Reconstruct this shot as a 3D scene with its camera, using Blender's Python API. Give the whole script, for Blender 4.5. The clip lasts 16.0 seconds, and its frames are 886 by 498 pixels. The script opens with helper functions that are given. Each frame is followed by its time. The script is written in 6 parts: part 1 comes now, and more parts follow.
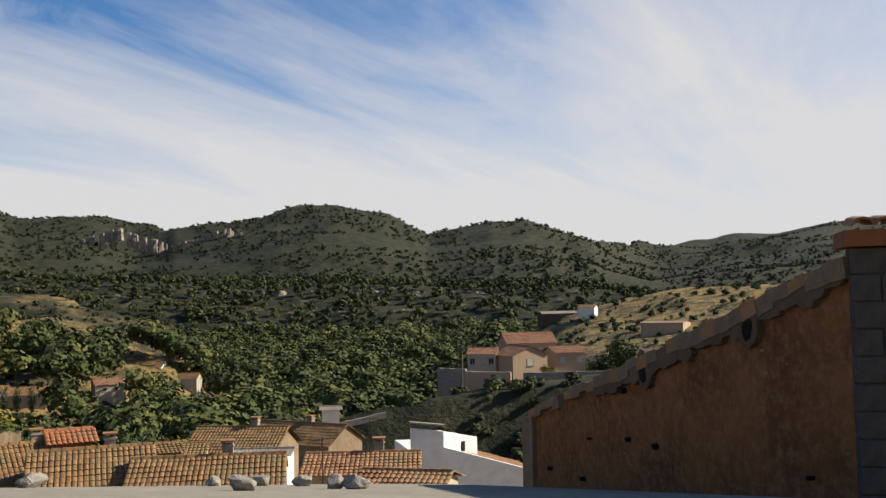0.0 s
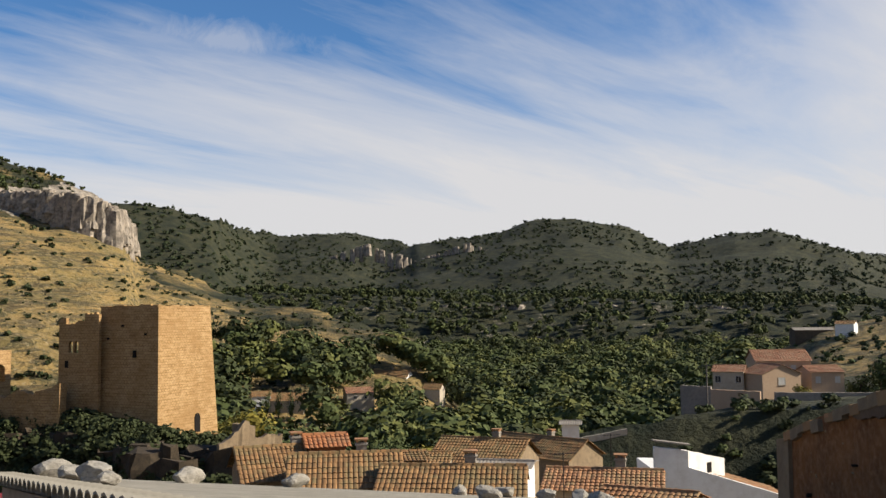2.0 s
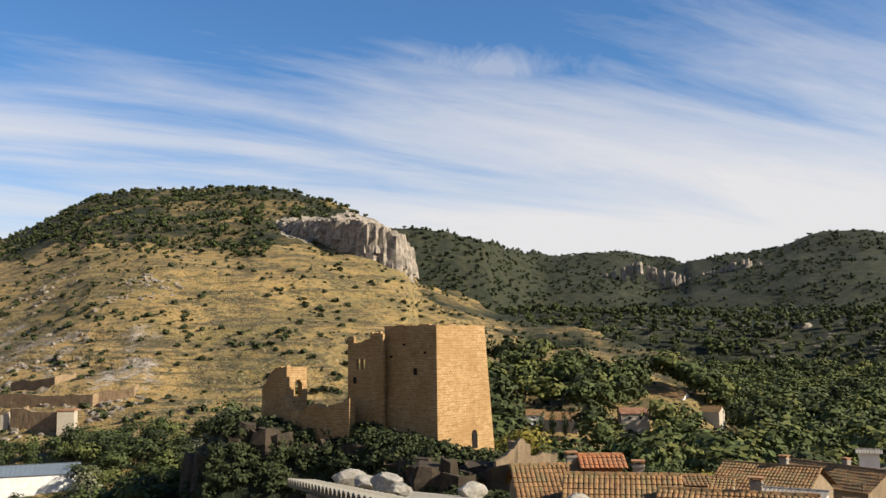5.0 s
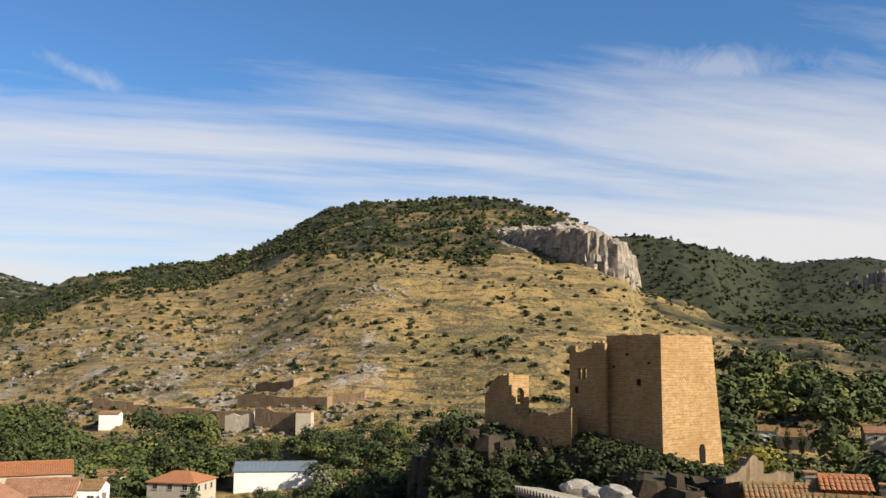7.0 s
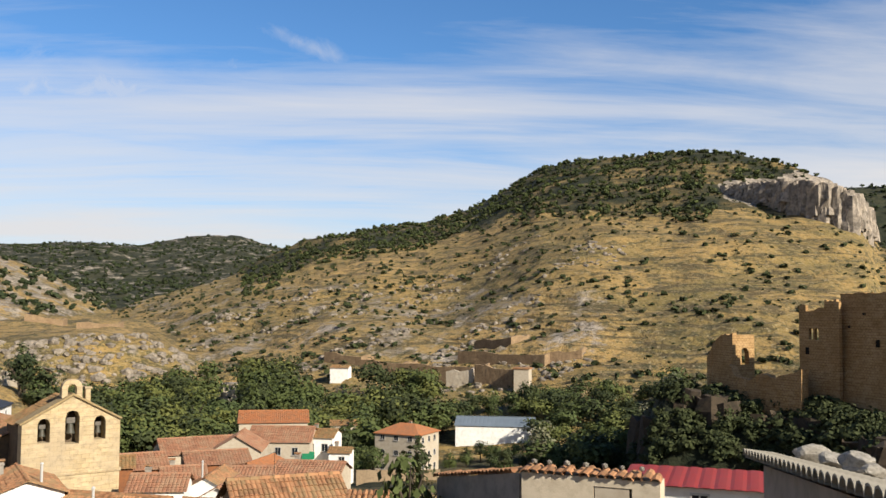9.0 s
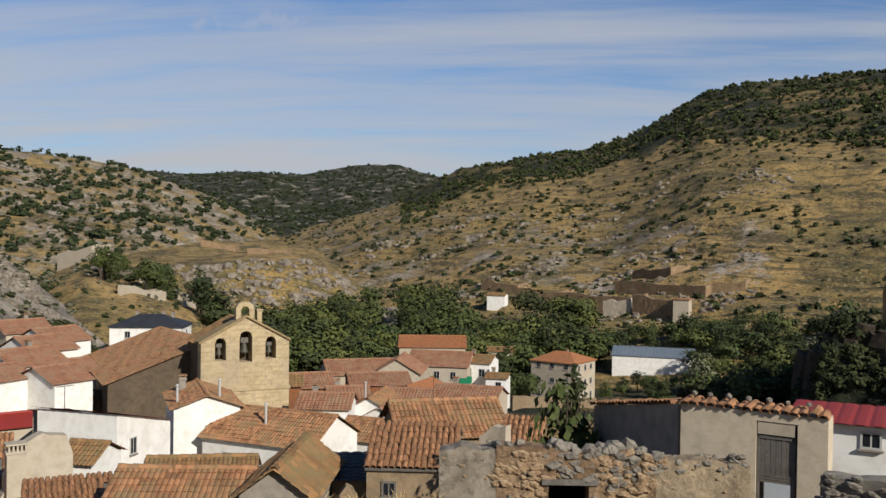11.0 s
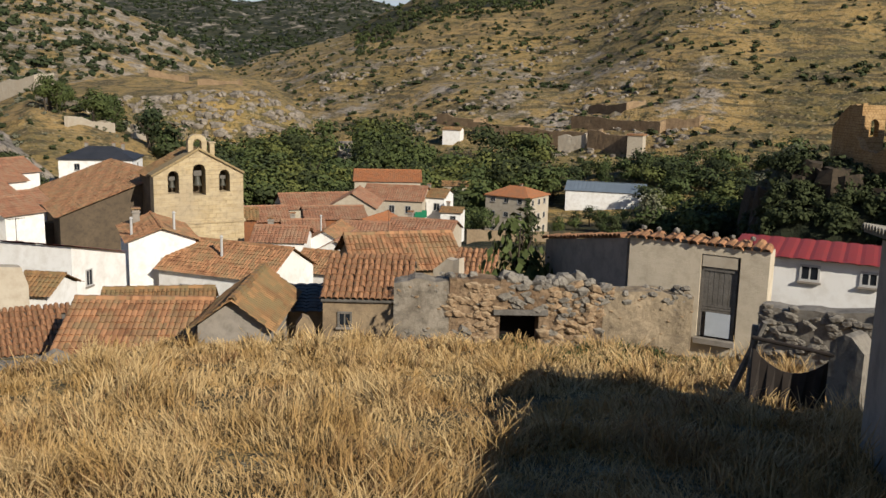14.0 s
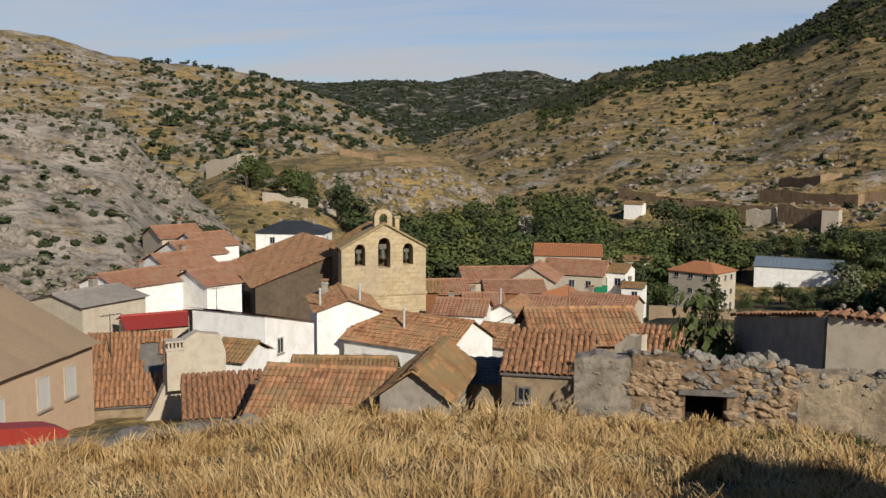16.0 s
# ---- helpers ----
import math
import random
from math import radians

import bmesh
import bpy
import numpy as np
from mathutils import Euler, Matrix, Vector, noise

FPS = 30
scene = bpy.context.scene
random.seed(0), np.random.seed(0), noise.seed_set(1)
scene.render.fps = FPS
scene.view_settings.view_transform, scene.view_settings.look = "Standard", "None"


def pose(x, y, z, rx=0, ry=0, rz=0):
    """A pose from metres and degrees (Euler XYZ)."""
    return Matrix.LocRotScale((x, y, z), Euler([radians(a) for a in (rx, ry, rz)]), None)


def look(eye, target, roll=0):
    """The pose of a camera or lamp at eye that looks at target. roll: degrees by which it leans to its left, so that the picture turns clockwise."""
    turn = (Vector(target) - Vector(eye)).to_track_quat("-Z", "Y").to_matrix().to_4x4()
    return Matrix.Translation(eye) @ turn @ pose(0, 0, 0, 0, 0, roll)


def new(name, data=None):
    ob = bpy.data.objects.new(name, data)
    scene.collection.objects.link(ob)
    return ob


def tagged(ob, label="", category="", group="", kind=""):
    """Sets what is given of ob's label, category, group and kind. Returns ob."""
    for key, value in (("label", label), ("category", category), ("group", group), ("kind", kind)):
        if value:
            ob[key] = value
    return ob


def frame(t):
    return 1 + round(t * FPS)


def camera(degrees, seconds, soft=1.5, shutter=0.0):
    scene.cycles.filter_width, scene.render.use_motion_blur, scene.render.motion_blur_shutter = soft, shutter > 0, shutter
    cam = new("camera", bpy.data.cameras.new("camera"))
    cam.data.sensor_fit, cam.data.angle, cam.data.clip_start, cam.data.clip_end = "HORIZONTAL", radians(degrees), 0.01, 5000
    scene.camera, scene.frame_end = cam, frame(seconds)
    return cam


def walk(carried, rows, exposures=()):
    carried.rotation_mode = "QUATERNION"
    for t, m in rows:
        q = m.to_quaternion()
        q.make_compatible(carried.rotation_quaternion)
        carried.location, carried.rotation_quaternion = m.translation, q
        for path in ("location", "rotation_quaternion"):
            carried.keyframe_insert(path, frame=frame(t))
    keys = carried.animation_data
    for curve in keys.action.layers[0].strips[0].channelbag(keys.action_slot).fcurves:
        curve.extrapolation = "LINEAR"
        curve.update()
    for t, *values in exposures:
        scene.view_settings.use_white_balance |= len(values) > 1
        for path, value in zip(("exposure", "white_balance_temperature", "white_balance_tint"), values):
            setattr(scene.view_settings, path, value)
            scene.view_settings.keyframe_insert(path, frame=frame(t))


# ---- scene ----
EYE = 1.6
ARM = 0.2          # the camera is held this far ahead of the turning body
cam = camera(50.16, 16.0)
# seconds, yaw, pitch, roll
ROWS = [
    (0, 0.00, 3.17, -1.18),
    (0.5, 2.82, 3.92, -1.25),
    (1, 6.75, 4.29, -1.04),
    (1.5, 10.84, 4.49, -0.98),
    (2, 14.34, 4.25, -0.73),
    (2.5, 16.42, 4.71, -0.96),
    (3, 19.21, 5.16, -1.11),
    (5.5, 33.64, 5.79, -0.25),
    (6, 36.92, 6.09, 0.20),
    (6.5, 40.38, 6.20, 0.27),
    (7, 43.95, 6.17, 0.22),
    (7.5, 47.88, 6.11, 0.39),
    (8, 50.62, 6.00, 0.74),
    (8.5, 53.83, 3.88, 0.41),
    (9, 56.93, 3.60, 0.38),
    (9.2, 58.50, 3.76, 0.60),
    (11.3, 67.25, -1.86, 0.74),
    (11.5, 67.63, -2.94, 0.58),
    (12, 68.54, -5.80, 1.06),
    (12.5, 67.62, -7.59, 2.11),
    (13, 66.93, -9.25, 1.85),
    (13.5, 65.15, -10.35, 1.74),
    (14, 63.44, -10.77, 1.41),
    (14.5, 62.48, -12.19, 1.64),
    (15, 65.64, -13.73, 0.88),
    (15.5, 72.41, -11.16, 0.11),
    (16, 74.45, -6.47, 0.48)
]


def held(yaw, pitch, roll):
    a = radians(yaw)
    return pose(-ARM * math.sin(a), ARM * math.cos(a), EYE, 90 + pitch, 0, yaw) @ pose(0, 0, 0, 0, 0, roll)


EXPOSURES = [(0.0, 0.60, 6500, 10), (3.2, 0.66, 6500, 10), (5.5, 0.78, 6500, 10), (9.2, 0.70, 6450, 10), (11.3, 0.0, 6050, 10), (12.5, -0.10, 6100, 10), (13.5, 0.06, 6200, 10), (14.5, 0.34, 6250, 10), (16.0, 0.12, 6150, 10)]
walk(cam, [(t, held(yaw, pitch, roll)) for t, yaw, pitch, roll in ROWS], EXPOSURES)

# ---------------------------------------------------------------- sky and sun
SUN_YAW, SUN_UP = -77.0, 30.0
sun_way = Vector((-math.sin(radians(SUN_YAW)) * math.cos(radians(SUN_UP)), math.cos(radians(SUN_YAW)) * math.cos(radians(SUN_UP)), math.sin(radians(SUN_UP))))
sun = new("sun", bpy.data.lights.new("sun", "SUN"))
sun.data.energy, sun.data.angle, sun.data.color = 5.5, radians(0.53), (1.0, 0.91, 0.76)
sun.matrix_world = look(sun_way * 60, (0, 0, 0))


class Nodes:
    """A short way to write node trees."""

    def __init__(self, tree):
        self.tree = tree
        tree.nodes.clear()

    def add(self, kind, **settings):
        n = self.tree.nodes.new(kind)
        for key, value in settings.items():
            if key == "operation":
                n.operation = value
            elif key == "data_type":
                n.data_type = value
            elif key == "blend_type":
                n.blend_type = value
            elif key == "feature":
                n.feature = value
            elif key == "attribute_name":
                n.attribute_name = value
        return n

    def link(self, a, b):
        self.tree.links.new(a, b)

    def put(self, socket, value):
        if isinstance(value, bpy.types.NodeSocket):
            self.link(value, socket)
        elif value is not None:
            socket.default_value = value

    def math(self, op, a, b=None, c=None, clamp=False):
        n = self.add("ShaderNodeMath", operation=op)
        n.use_clamp = clamp
        for s, v in zip(n.inputs, (a, b, c)):
            self.put(s, v)
        return n.outputs[0]

    def vec(self, op, a, b=None):
        n = self.add("ShaderNodeVectorMath", operation=op)
        self.put(n.inputs[0], a)
        self.put(n.inputs[1], b)
        return n.outputs[0]

    def ramp(self, value, *stops):
        n = self.add("ShaderNodeValToRGB")
        self.link(value, n.inputs[0])
        e = n.color_ramp.elements
        while len(e) < len(stops):
            e.new(0.5)
        for el, (pos, col) in zip(e, stops):
            el.position = pos
            el.color = (*col, 1) if isinstance(col, tuple) else (col, col, col, 1)
        return n.outputs[0]

    def noise(self, vector, scale, detail=4.0, rough=0.55, warp=0.0):
        n = self.add("ShaderNodeTexNoise")
        self.put(n.inputs["Vector"], vector)
        n.inputs["Scale"].default_value = scale
        n.inputs["Detail"].default_value = detail
        n.inputs["Roughness"].default_value = rough
        n.inputs["Distortion"].default_value = warp
        return n.outputs[0]

    def mix(self, fac, a, b, how="MIX"):
        n = self.add("ShaderNodeMix", data_type="RGBA", blend_type=how)
        self.put(n.inputs[0], fac)
        self.put(n.inputs[6], (*a[:3], 1) if isinstance(a, tuple) else a)
        self.put(n.inputs[7], (*b[:3], 1) if isinstance(b, tuple) else b)
        return n.outputs[2]


world = bpy.data.worlds.new("sky")
scene.world = world
world.use_nodes = True
N = Nodes(world.node_tree)
air = N.add("ShaderNodeTexSky")
air.sky_type, air.sun_disc = "NISHITA", False
air.sun_elevation, air.sun_rotation = radians(SUN_UP), radians(-SUN_YAW)
air.altitude, air.air_density, air.dust_density, air.ozone_density = 900, 1.0, 0.4, 1.8
way = N.add("ShaderNodeTexCoord").outputs["Generated"]
split = N.add("ShaderNodeSeparateXYZ")
N.link(way, split.inputs[0])
# long streaks of cirrus on a flat layer high above, drawn out along one wind
height = N.math("ADD", N.math("MAXIMUM", split.outputs[2], 0.0), 0.10)
flat = N.add("ShaderNodeCombineXYZ")
N.put(flat.inputs[0], N.math("DIVIDE", split.outputs[0], height))
N.put(flat.inputs[1], N.math("DIVIDE", split.outputs[1], height))
wind = N.add("ShaderNodeMapping")
N.link(flat.outputs[0], wind.inputs[0])
wind.inputs["Rotation"].default_value = (0, 0, radians(-62))
turned = N.add("ShaderNodeMapping")
N.link(wind.outputs[0], turned.inputs[0])
turned.inputs["Scale"].default_value = (0.15, 0.55, 1.0)
turned.inputs["Location"].default_value = (0.35, 0.1, 0.0)
streaks = N.noise(turned.outputs[0], 1.5, 9.0, 0.56, 0.55)
wisps = N.noise(turned.outputs[0], 5.0, 8.0, 0.62, 0.9)
low = N.math("MULTIPLY_ADD", split.outputs[2], -2.1, 0.86)
# the veil is thicker towards the valley's mouth than over the village
side = N.math("MULTIPLY_ADD", split.outputs[0], 0.26, 0.12)
cover = N.math("ADD", N.math("ADD", N.math("MULTIPLY_ADD", streaks, 1.5, -0.75), N.math("MULTIPLY_ADD", wisps, 0.5, -0.25)), N.math("ADD", low, side))
mask = N.ramp(cover, (0.08, 0.0), (0.38, 0.58), (0.72, 0.96))
frayed = N.noise(way, 22.0, 6.0, 0.65, 0.6)
# single wisps and trails: bearing, height, tilt, half length, half width, density, raggedness
for az_, el_, tilt_, long_, thick_, dense, ragged in ((77.6, 12.3, 2, 0.17, 0.034, 0.55, 0.8), (65.6, 15.6, -18, 0.05, 0.012, 0.35, 0.9), (-6.9, 9.6, -42, 0.045, 0.006, 0.6, 0.4), (27.6, 16.4, -4, 0.15, 0.022, 0.4, 0.9)):
    b_, e_, t_ = radians(az_), radians(el_), radians(tilt_)
    mid = Vector((-math.sin(b_) * math.cos(e_), math.cos(b_) * math.cos(e_), math.sin(e_)))
    flat_way = Vector((math.cos(b_), math.sin(b_), 0))
    rise_way = flat_way.cross(mid)
    u_ = flat_way * math.cos(t_) + rise_way * math.sin(t_)
    v_ = mid.cross(u_)
    off = N.vec("SUBTRACT", way, tuple(mid))
    squares = []
    for axis, size in ((u_, long_), (v_, thick_)):
        dot = N.add("ShaderNodeVectorMath", operation="DOT_PRODUCT")
        N.link(off, dot.inputs[0])
        dot.inputs[1].default_value = tuple(axis / size)
        squares.append(N.math("POWER", N.math("ABSOLUTE", dot.outputs["Value"]), 2.0))
    gone = N.math("ADD", N.math("SQRT", N.math("ADD", *squares)), N.math("MULTIPLY_ADD", frayed, ragged * 3.0, -ragged * 1.5))
    mask = N.math("MAXIMUM", mask, N.math("MULTIPLY", N.ramp(gone, (0.0, 1.0), (0.45, 0.5), (1.0, 0.0)), dense))
deep = N.mix(1.0, air.outputs[0], (0.80, 1.25, 1.65), "MULTIPLY")
sky_col = N.mix(mask, deep, (9.5, 9.3, 9.3))
lift = N.add("ShaderNodeBackground")
N.link(sky_col, lift.inputs[0])
lift.inputs[1].default_value = 0.05
out = N.add("ShaderNodeOutputWorld")
N.link(lift.outputs[0], out.inputs[0])


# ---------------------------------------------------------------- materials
def material(name, colour, rough=0.9, bump=0.0, bump_scale=30.0, tone=0.68):
    """colour: a function of Nodes and the object coordinates that returns a colour socket; the last factor darkens it
    evenly, to balance the strong sun and deepen shade.
    """
    mat = bpy.data.materials.new(name)
    mat.use_nodes = True
    n = Nodes(mat.node_tree)
    shader = n.add("ShaderNodeBsdfPrincipled")
    o = n.add("ShaderNodeOutputMaterial")
    n.link(shader.outputs[0], o.inputs[0])
    co = n.add("ShaderNodeTexCoord").outputs["Object"]
    n.put(shader.inputs["Base Color"], n.mix(1.0, colour(n, co), (tone, tone, tone), "MULTIPLY"))
    shader.inputs["Roughness"].default_value = rough
    shader.inputs["Specular IOR Level"].default_value = 0.25
    if bump:
        b = n.add("ShaderNodeBump")
        b.inputs["Strength"].default_value = 0.7
        b.inputs["Distance"].default_value = bump
        n.link(n.noise(co, bump_scale, 6, 0.65), b.inputs["Height"])
        n.link(b.outputs[0], shader.inputs["Normal"])
    return mat


def blotched(a, b, scale, c=None, fine=None):
    """Two colours in blotches, with a third in finer grain."""

    def colour(n, co):
        base = n.mix(n.ramp(n.noise(co, scale, 6, 0.6), (0.35, 0.0), (0.65, 1.0)), a, b)
        if c is not None:
            base = n.mix(n.ramp(n.noise(co, fine or scale * 7, 5, 0.7), (0.45, 0.0), (0.68, 0.8)), base, c)
        return base

    return colour


def tiles_colour(a, b, c, cell):
    """Fired clay, every tile a little different, with lichen."""

    def colour(n, co):
        snap = n.vec("SNAP", co, (cell, cell * 1.6, 50.0))
        w = n.add("ShaderNodeTexWhiteNoise")
        n.link(snap, w.inputs["Vector"])
        own = n.add("ShaderNodeObjectInfo").outputs["Random"]
        pick = n.math("FRACT", n.math("ADD", w.outputs["Value"], n.math("MULTIPLY", own, 3.7)))
        base = n.mix(pick, a, b)
        lichen = n.math("ADD", n.noise(co, 0.8, 7, 0.7), n.math("MULTIPLY_ADD", pick, 0.16, -0.08))
        return n.mix(n.ramp(lichen, (0.46, 0.0), (0.62, 0.85)), base, c)

    return colour


def ground_colour(n, co):
    wood = n.add("ShaderNodeAttribute", attribute_name="wood").outputs["Fac"]
    rock = n.add("ShaderNodeAttribute", attribute_name="rock").outputs["Fac"]
    grass = n.mix(n.ramp(n.noise(co, 0.03, 8, 0.62), (0.40, 0.0), (0.60, 1.0)), (0.42, 0.275, 0.095), (0.235, 0.175, 0.062))
    grass = n.mix(n.ramp(n.noise(co, 0.010, 6, 0.6), (0.50, 0.0), (0.64, 0.75)), grass, (0.46, 0.30, 0.115))
    # dark bands that follow the contours like ledges, grass tussocks and bare stony soil
    strata = n.noise(n.vec("MULTIPLY", co, (0.03, 0.03, 0.26)), 1.0, 9, 0.74, 1.3)
    grass = n.mix(n.ramp(strata, (0.50, 0.0), (0.56, 0.9)), grass, (0.105, 0.08, 0.038))
    grass = n.mix(n.ramp(n.noise(co, 0.22, 7, 0.72), (0.50, 0.0), (0.60, 0.9)), grass, (0.085, 0.078, 0.034))
    grass = n.mix(n.ramp(n.noise(co, 0.7, 6, 0.75), (0.54, 0.0), (0.64, 0.8)), grass, (0.46, 0.36, 0.20))
    grass = n.mix(n.ramp(n.noise(co, 1.1, 4, 0.7), (0.58, 0.0), (0.64, 0.85)), grass, (0.06, 0.056, 0.026))
    # woodland floor: the trees' shade on one another is put into this near-black green
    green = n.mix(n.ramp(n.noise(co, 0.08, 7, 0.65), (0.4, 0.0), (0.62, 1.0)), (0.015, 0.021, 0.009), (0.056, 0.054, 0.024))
    stone = n.mix(n.ramp(n.noise(co, 0.09, 9, 0.72), (0.36, 0.0), (0.6, 1.0)), (0.18, 0.152, 0.118), (0.52, 0.44, 0.345))
    stone = n.mix(n.ramp(n.noise(co, 0.45, 7, 0.75), (0.52, 0.0), (0.60, 0.9)), stone, (0.07, 0.062, 0.045))
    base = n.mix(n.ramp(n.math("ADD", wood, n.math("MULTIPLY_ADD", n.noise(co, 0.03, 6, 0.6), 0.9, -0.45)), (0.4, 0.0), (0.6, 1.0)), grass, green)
    return n.mix(n.ramp(n.math("ADD", rock, n.math("MULTIPLY_ADD", n.noise(co, 0.06, 9, 0.75), 1.2, -0.6)), (0.44, 0.0), (0.54, 1.0)), base, stone)


def plain(*c):
    return lambda n, co: (*c, 1)


def foliage(a, b):
    def colour(n, co):
        r = n.add("ShaderNodeNewGeometry").outputs["Random Per Island"]
        o = n.add("ShaderNodeObjectInfo").outputs["Random"]
        base = n.mix(r, a, b)
        return n.mix(n.math("MULTIPLY", o, 0.45), base, (b[0] * 1.25, b[1] * 1.05, b[2] * 0.7))

    return colour


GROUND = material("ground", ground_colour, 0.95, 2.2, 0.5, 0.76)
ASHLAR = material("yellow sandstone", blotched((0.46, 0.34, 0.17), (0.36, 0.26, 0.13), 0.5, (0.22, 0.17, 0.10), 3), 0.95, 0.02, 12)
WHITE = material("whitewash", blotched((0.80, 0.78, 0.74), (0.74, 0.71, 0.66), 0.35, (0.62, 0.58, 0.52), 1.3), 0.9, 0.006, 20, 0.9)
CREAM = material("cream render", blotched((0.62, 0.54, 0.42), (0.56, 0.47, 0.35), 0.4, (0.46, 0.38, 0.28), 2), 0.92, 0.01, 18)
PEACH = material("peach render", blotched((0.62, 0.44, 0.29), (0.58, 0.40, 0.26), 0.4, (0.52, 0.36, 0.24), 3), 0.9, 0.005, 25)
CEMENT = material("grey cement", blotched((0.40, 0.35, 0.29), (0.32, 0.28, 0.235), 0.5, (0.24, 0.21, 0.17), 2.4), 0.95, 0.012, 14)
# stone lowered in colour to carry the shade of walls turned from the sun
SHADE_STONE = material("stone darkened for shade", blotched((0.17, 0.125, 0.08), (0.12, 0.09, 0.06), 0.4, (0.08, 0.062, 0.045), 2), 0.95, 0.04, 6)
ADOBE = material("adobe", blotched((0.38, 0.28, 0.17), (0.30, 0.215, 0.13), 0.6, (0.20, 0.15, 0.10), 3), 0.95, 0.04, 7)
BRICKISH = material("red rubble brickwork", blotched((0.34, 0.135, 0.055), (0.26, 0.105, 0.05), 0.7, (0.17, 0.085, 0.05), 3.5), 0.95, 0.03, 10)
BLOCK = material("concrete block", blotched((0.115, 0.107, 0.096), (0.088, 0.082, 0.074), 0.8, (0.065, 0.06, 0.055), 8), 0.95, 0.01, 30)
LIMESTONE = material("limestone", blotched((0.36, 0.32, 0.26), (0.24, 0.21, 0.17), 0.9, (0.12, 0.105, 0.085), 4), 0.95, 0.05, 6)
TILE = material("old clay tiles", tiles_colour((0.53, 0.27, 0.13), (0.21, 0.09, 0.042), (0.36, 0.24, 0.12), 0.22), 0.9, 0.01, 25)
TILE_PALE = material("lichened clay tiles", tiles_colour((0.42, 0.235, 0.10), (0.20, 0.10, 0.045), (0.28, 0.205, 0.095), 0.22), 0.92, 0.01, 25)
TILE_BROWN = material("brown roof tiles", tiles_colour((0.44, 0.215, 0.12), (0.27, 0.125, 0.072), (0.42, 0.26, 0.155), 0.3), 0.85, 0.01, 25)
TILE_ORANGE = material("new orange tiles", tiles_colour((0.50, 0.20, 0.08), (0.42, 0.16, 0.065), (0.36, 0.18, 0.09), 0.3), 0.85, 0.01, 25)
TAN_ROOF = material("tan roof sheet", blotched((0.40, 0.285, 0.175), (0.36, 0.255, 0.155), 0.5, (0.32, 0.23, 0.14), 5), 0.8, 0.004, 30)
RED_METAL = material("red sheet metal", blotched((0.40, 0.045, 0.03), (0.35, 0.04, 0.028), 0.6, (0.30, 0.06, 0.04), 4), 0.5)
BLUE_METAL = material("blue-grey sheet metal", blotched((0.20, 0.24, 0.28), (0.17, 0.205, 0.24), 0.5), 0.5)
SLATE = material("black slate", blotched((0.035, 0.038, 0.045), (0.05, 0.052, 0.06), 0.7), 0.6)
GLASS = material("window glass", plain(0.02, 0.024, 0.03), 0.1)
# near-black colour that stands for the shade inside holes and doorways
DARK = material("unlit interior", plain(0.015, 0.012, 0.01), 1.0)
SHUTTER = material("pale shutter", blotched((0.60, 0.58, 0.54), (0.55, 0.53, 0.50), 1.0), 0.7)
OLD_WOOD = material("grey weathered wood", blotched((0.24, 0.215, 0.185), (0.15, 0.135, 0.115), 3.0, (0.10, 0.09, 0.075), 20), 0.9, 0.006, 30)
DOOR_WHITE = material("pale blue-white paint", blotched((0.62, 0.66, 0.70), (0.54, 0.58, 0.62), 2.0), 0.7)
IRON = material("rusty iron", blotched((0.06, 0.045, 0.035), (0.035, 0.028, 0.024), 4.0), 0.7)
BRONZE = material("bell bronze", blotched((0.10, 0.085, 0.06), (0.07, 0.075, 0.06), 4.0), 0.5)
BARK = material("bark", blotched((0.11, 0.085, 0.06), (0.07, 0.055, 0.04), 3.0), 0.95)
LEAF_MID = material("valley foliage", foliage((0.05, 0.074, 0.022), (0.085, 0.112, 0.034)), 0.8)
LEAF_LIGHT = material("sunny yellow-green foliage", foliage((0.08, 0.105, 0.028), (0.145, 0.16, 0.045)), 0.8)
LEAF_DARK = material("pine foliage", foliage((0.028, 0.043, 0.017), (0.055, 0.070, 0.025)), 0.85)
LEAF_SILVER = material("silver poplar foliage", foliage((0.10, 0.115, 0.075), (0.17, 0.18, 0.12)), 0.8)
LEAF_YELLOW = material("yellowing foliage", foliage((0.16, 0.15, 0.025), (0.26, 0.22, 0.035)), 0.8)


def straw(n, co):
    """Golden, pale and rusty patches of dead grass, each blade a little different."""
    r = n.add("ShaderNodeNewGeometry").outputs["Random Per Island"]
    patchy = n.mix(n.ramp(n.noise(co, 1.1, 4, 0.6), (0.40, 0.0), (0.58, 1.0)), (0.41, 0.25, 0.085), (0.63, 0.45, 0.215))
    patchy = n.mix(n.ramp(n.noise(co, 0.45, 4, 0.6), (0.52, 0.0), (0.66, 0.85)), patchy, (0.34, 0.18, 0.07))
    return n.mix(n.math("MULTIPLY", r, 0.65), patchy, (0.24, 0.15, 0.06))


STRAW = material("dry grass blades", straw, 0.85, tone=0.84)
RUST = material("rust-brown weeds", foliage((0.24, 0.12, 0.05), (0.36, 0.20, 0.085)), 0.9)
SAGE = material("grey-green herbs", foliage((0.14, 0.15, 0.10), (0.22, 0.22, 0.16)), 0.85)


# ---------------------------------------------------------------- mesh helpers
def plan(az, r):
    """Plan place at a bearing (degrees to the left of +y) and a distance from the lookout."""
    a = radians(az)
    return -r * math.sin(a), r * math.cos(a)


def raw(name, verts, faces, mat, parent=None, label="", smooth=False):
    me = bpy.data.meshes.new(name)
    me.from_pydata(verts, [], faces)
    me.materials.append(mat)
    if smooth:
        me.polygons.foreach_set("use_smooth", [True] * len(me.polygons))
    ob = new(name, me)
    if parent is not None:
        ob.parent = parent
    if label:
        ob["label"] = label
    return ob


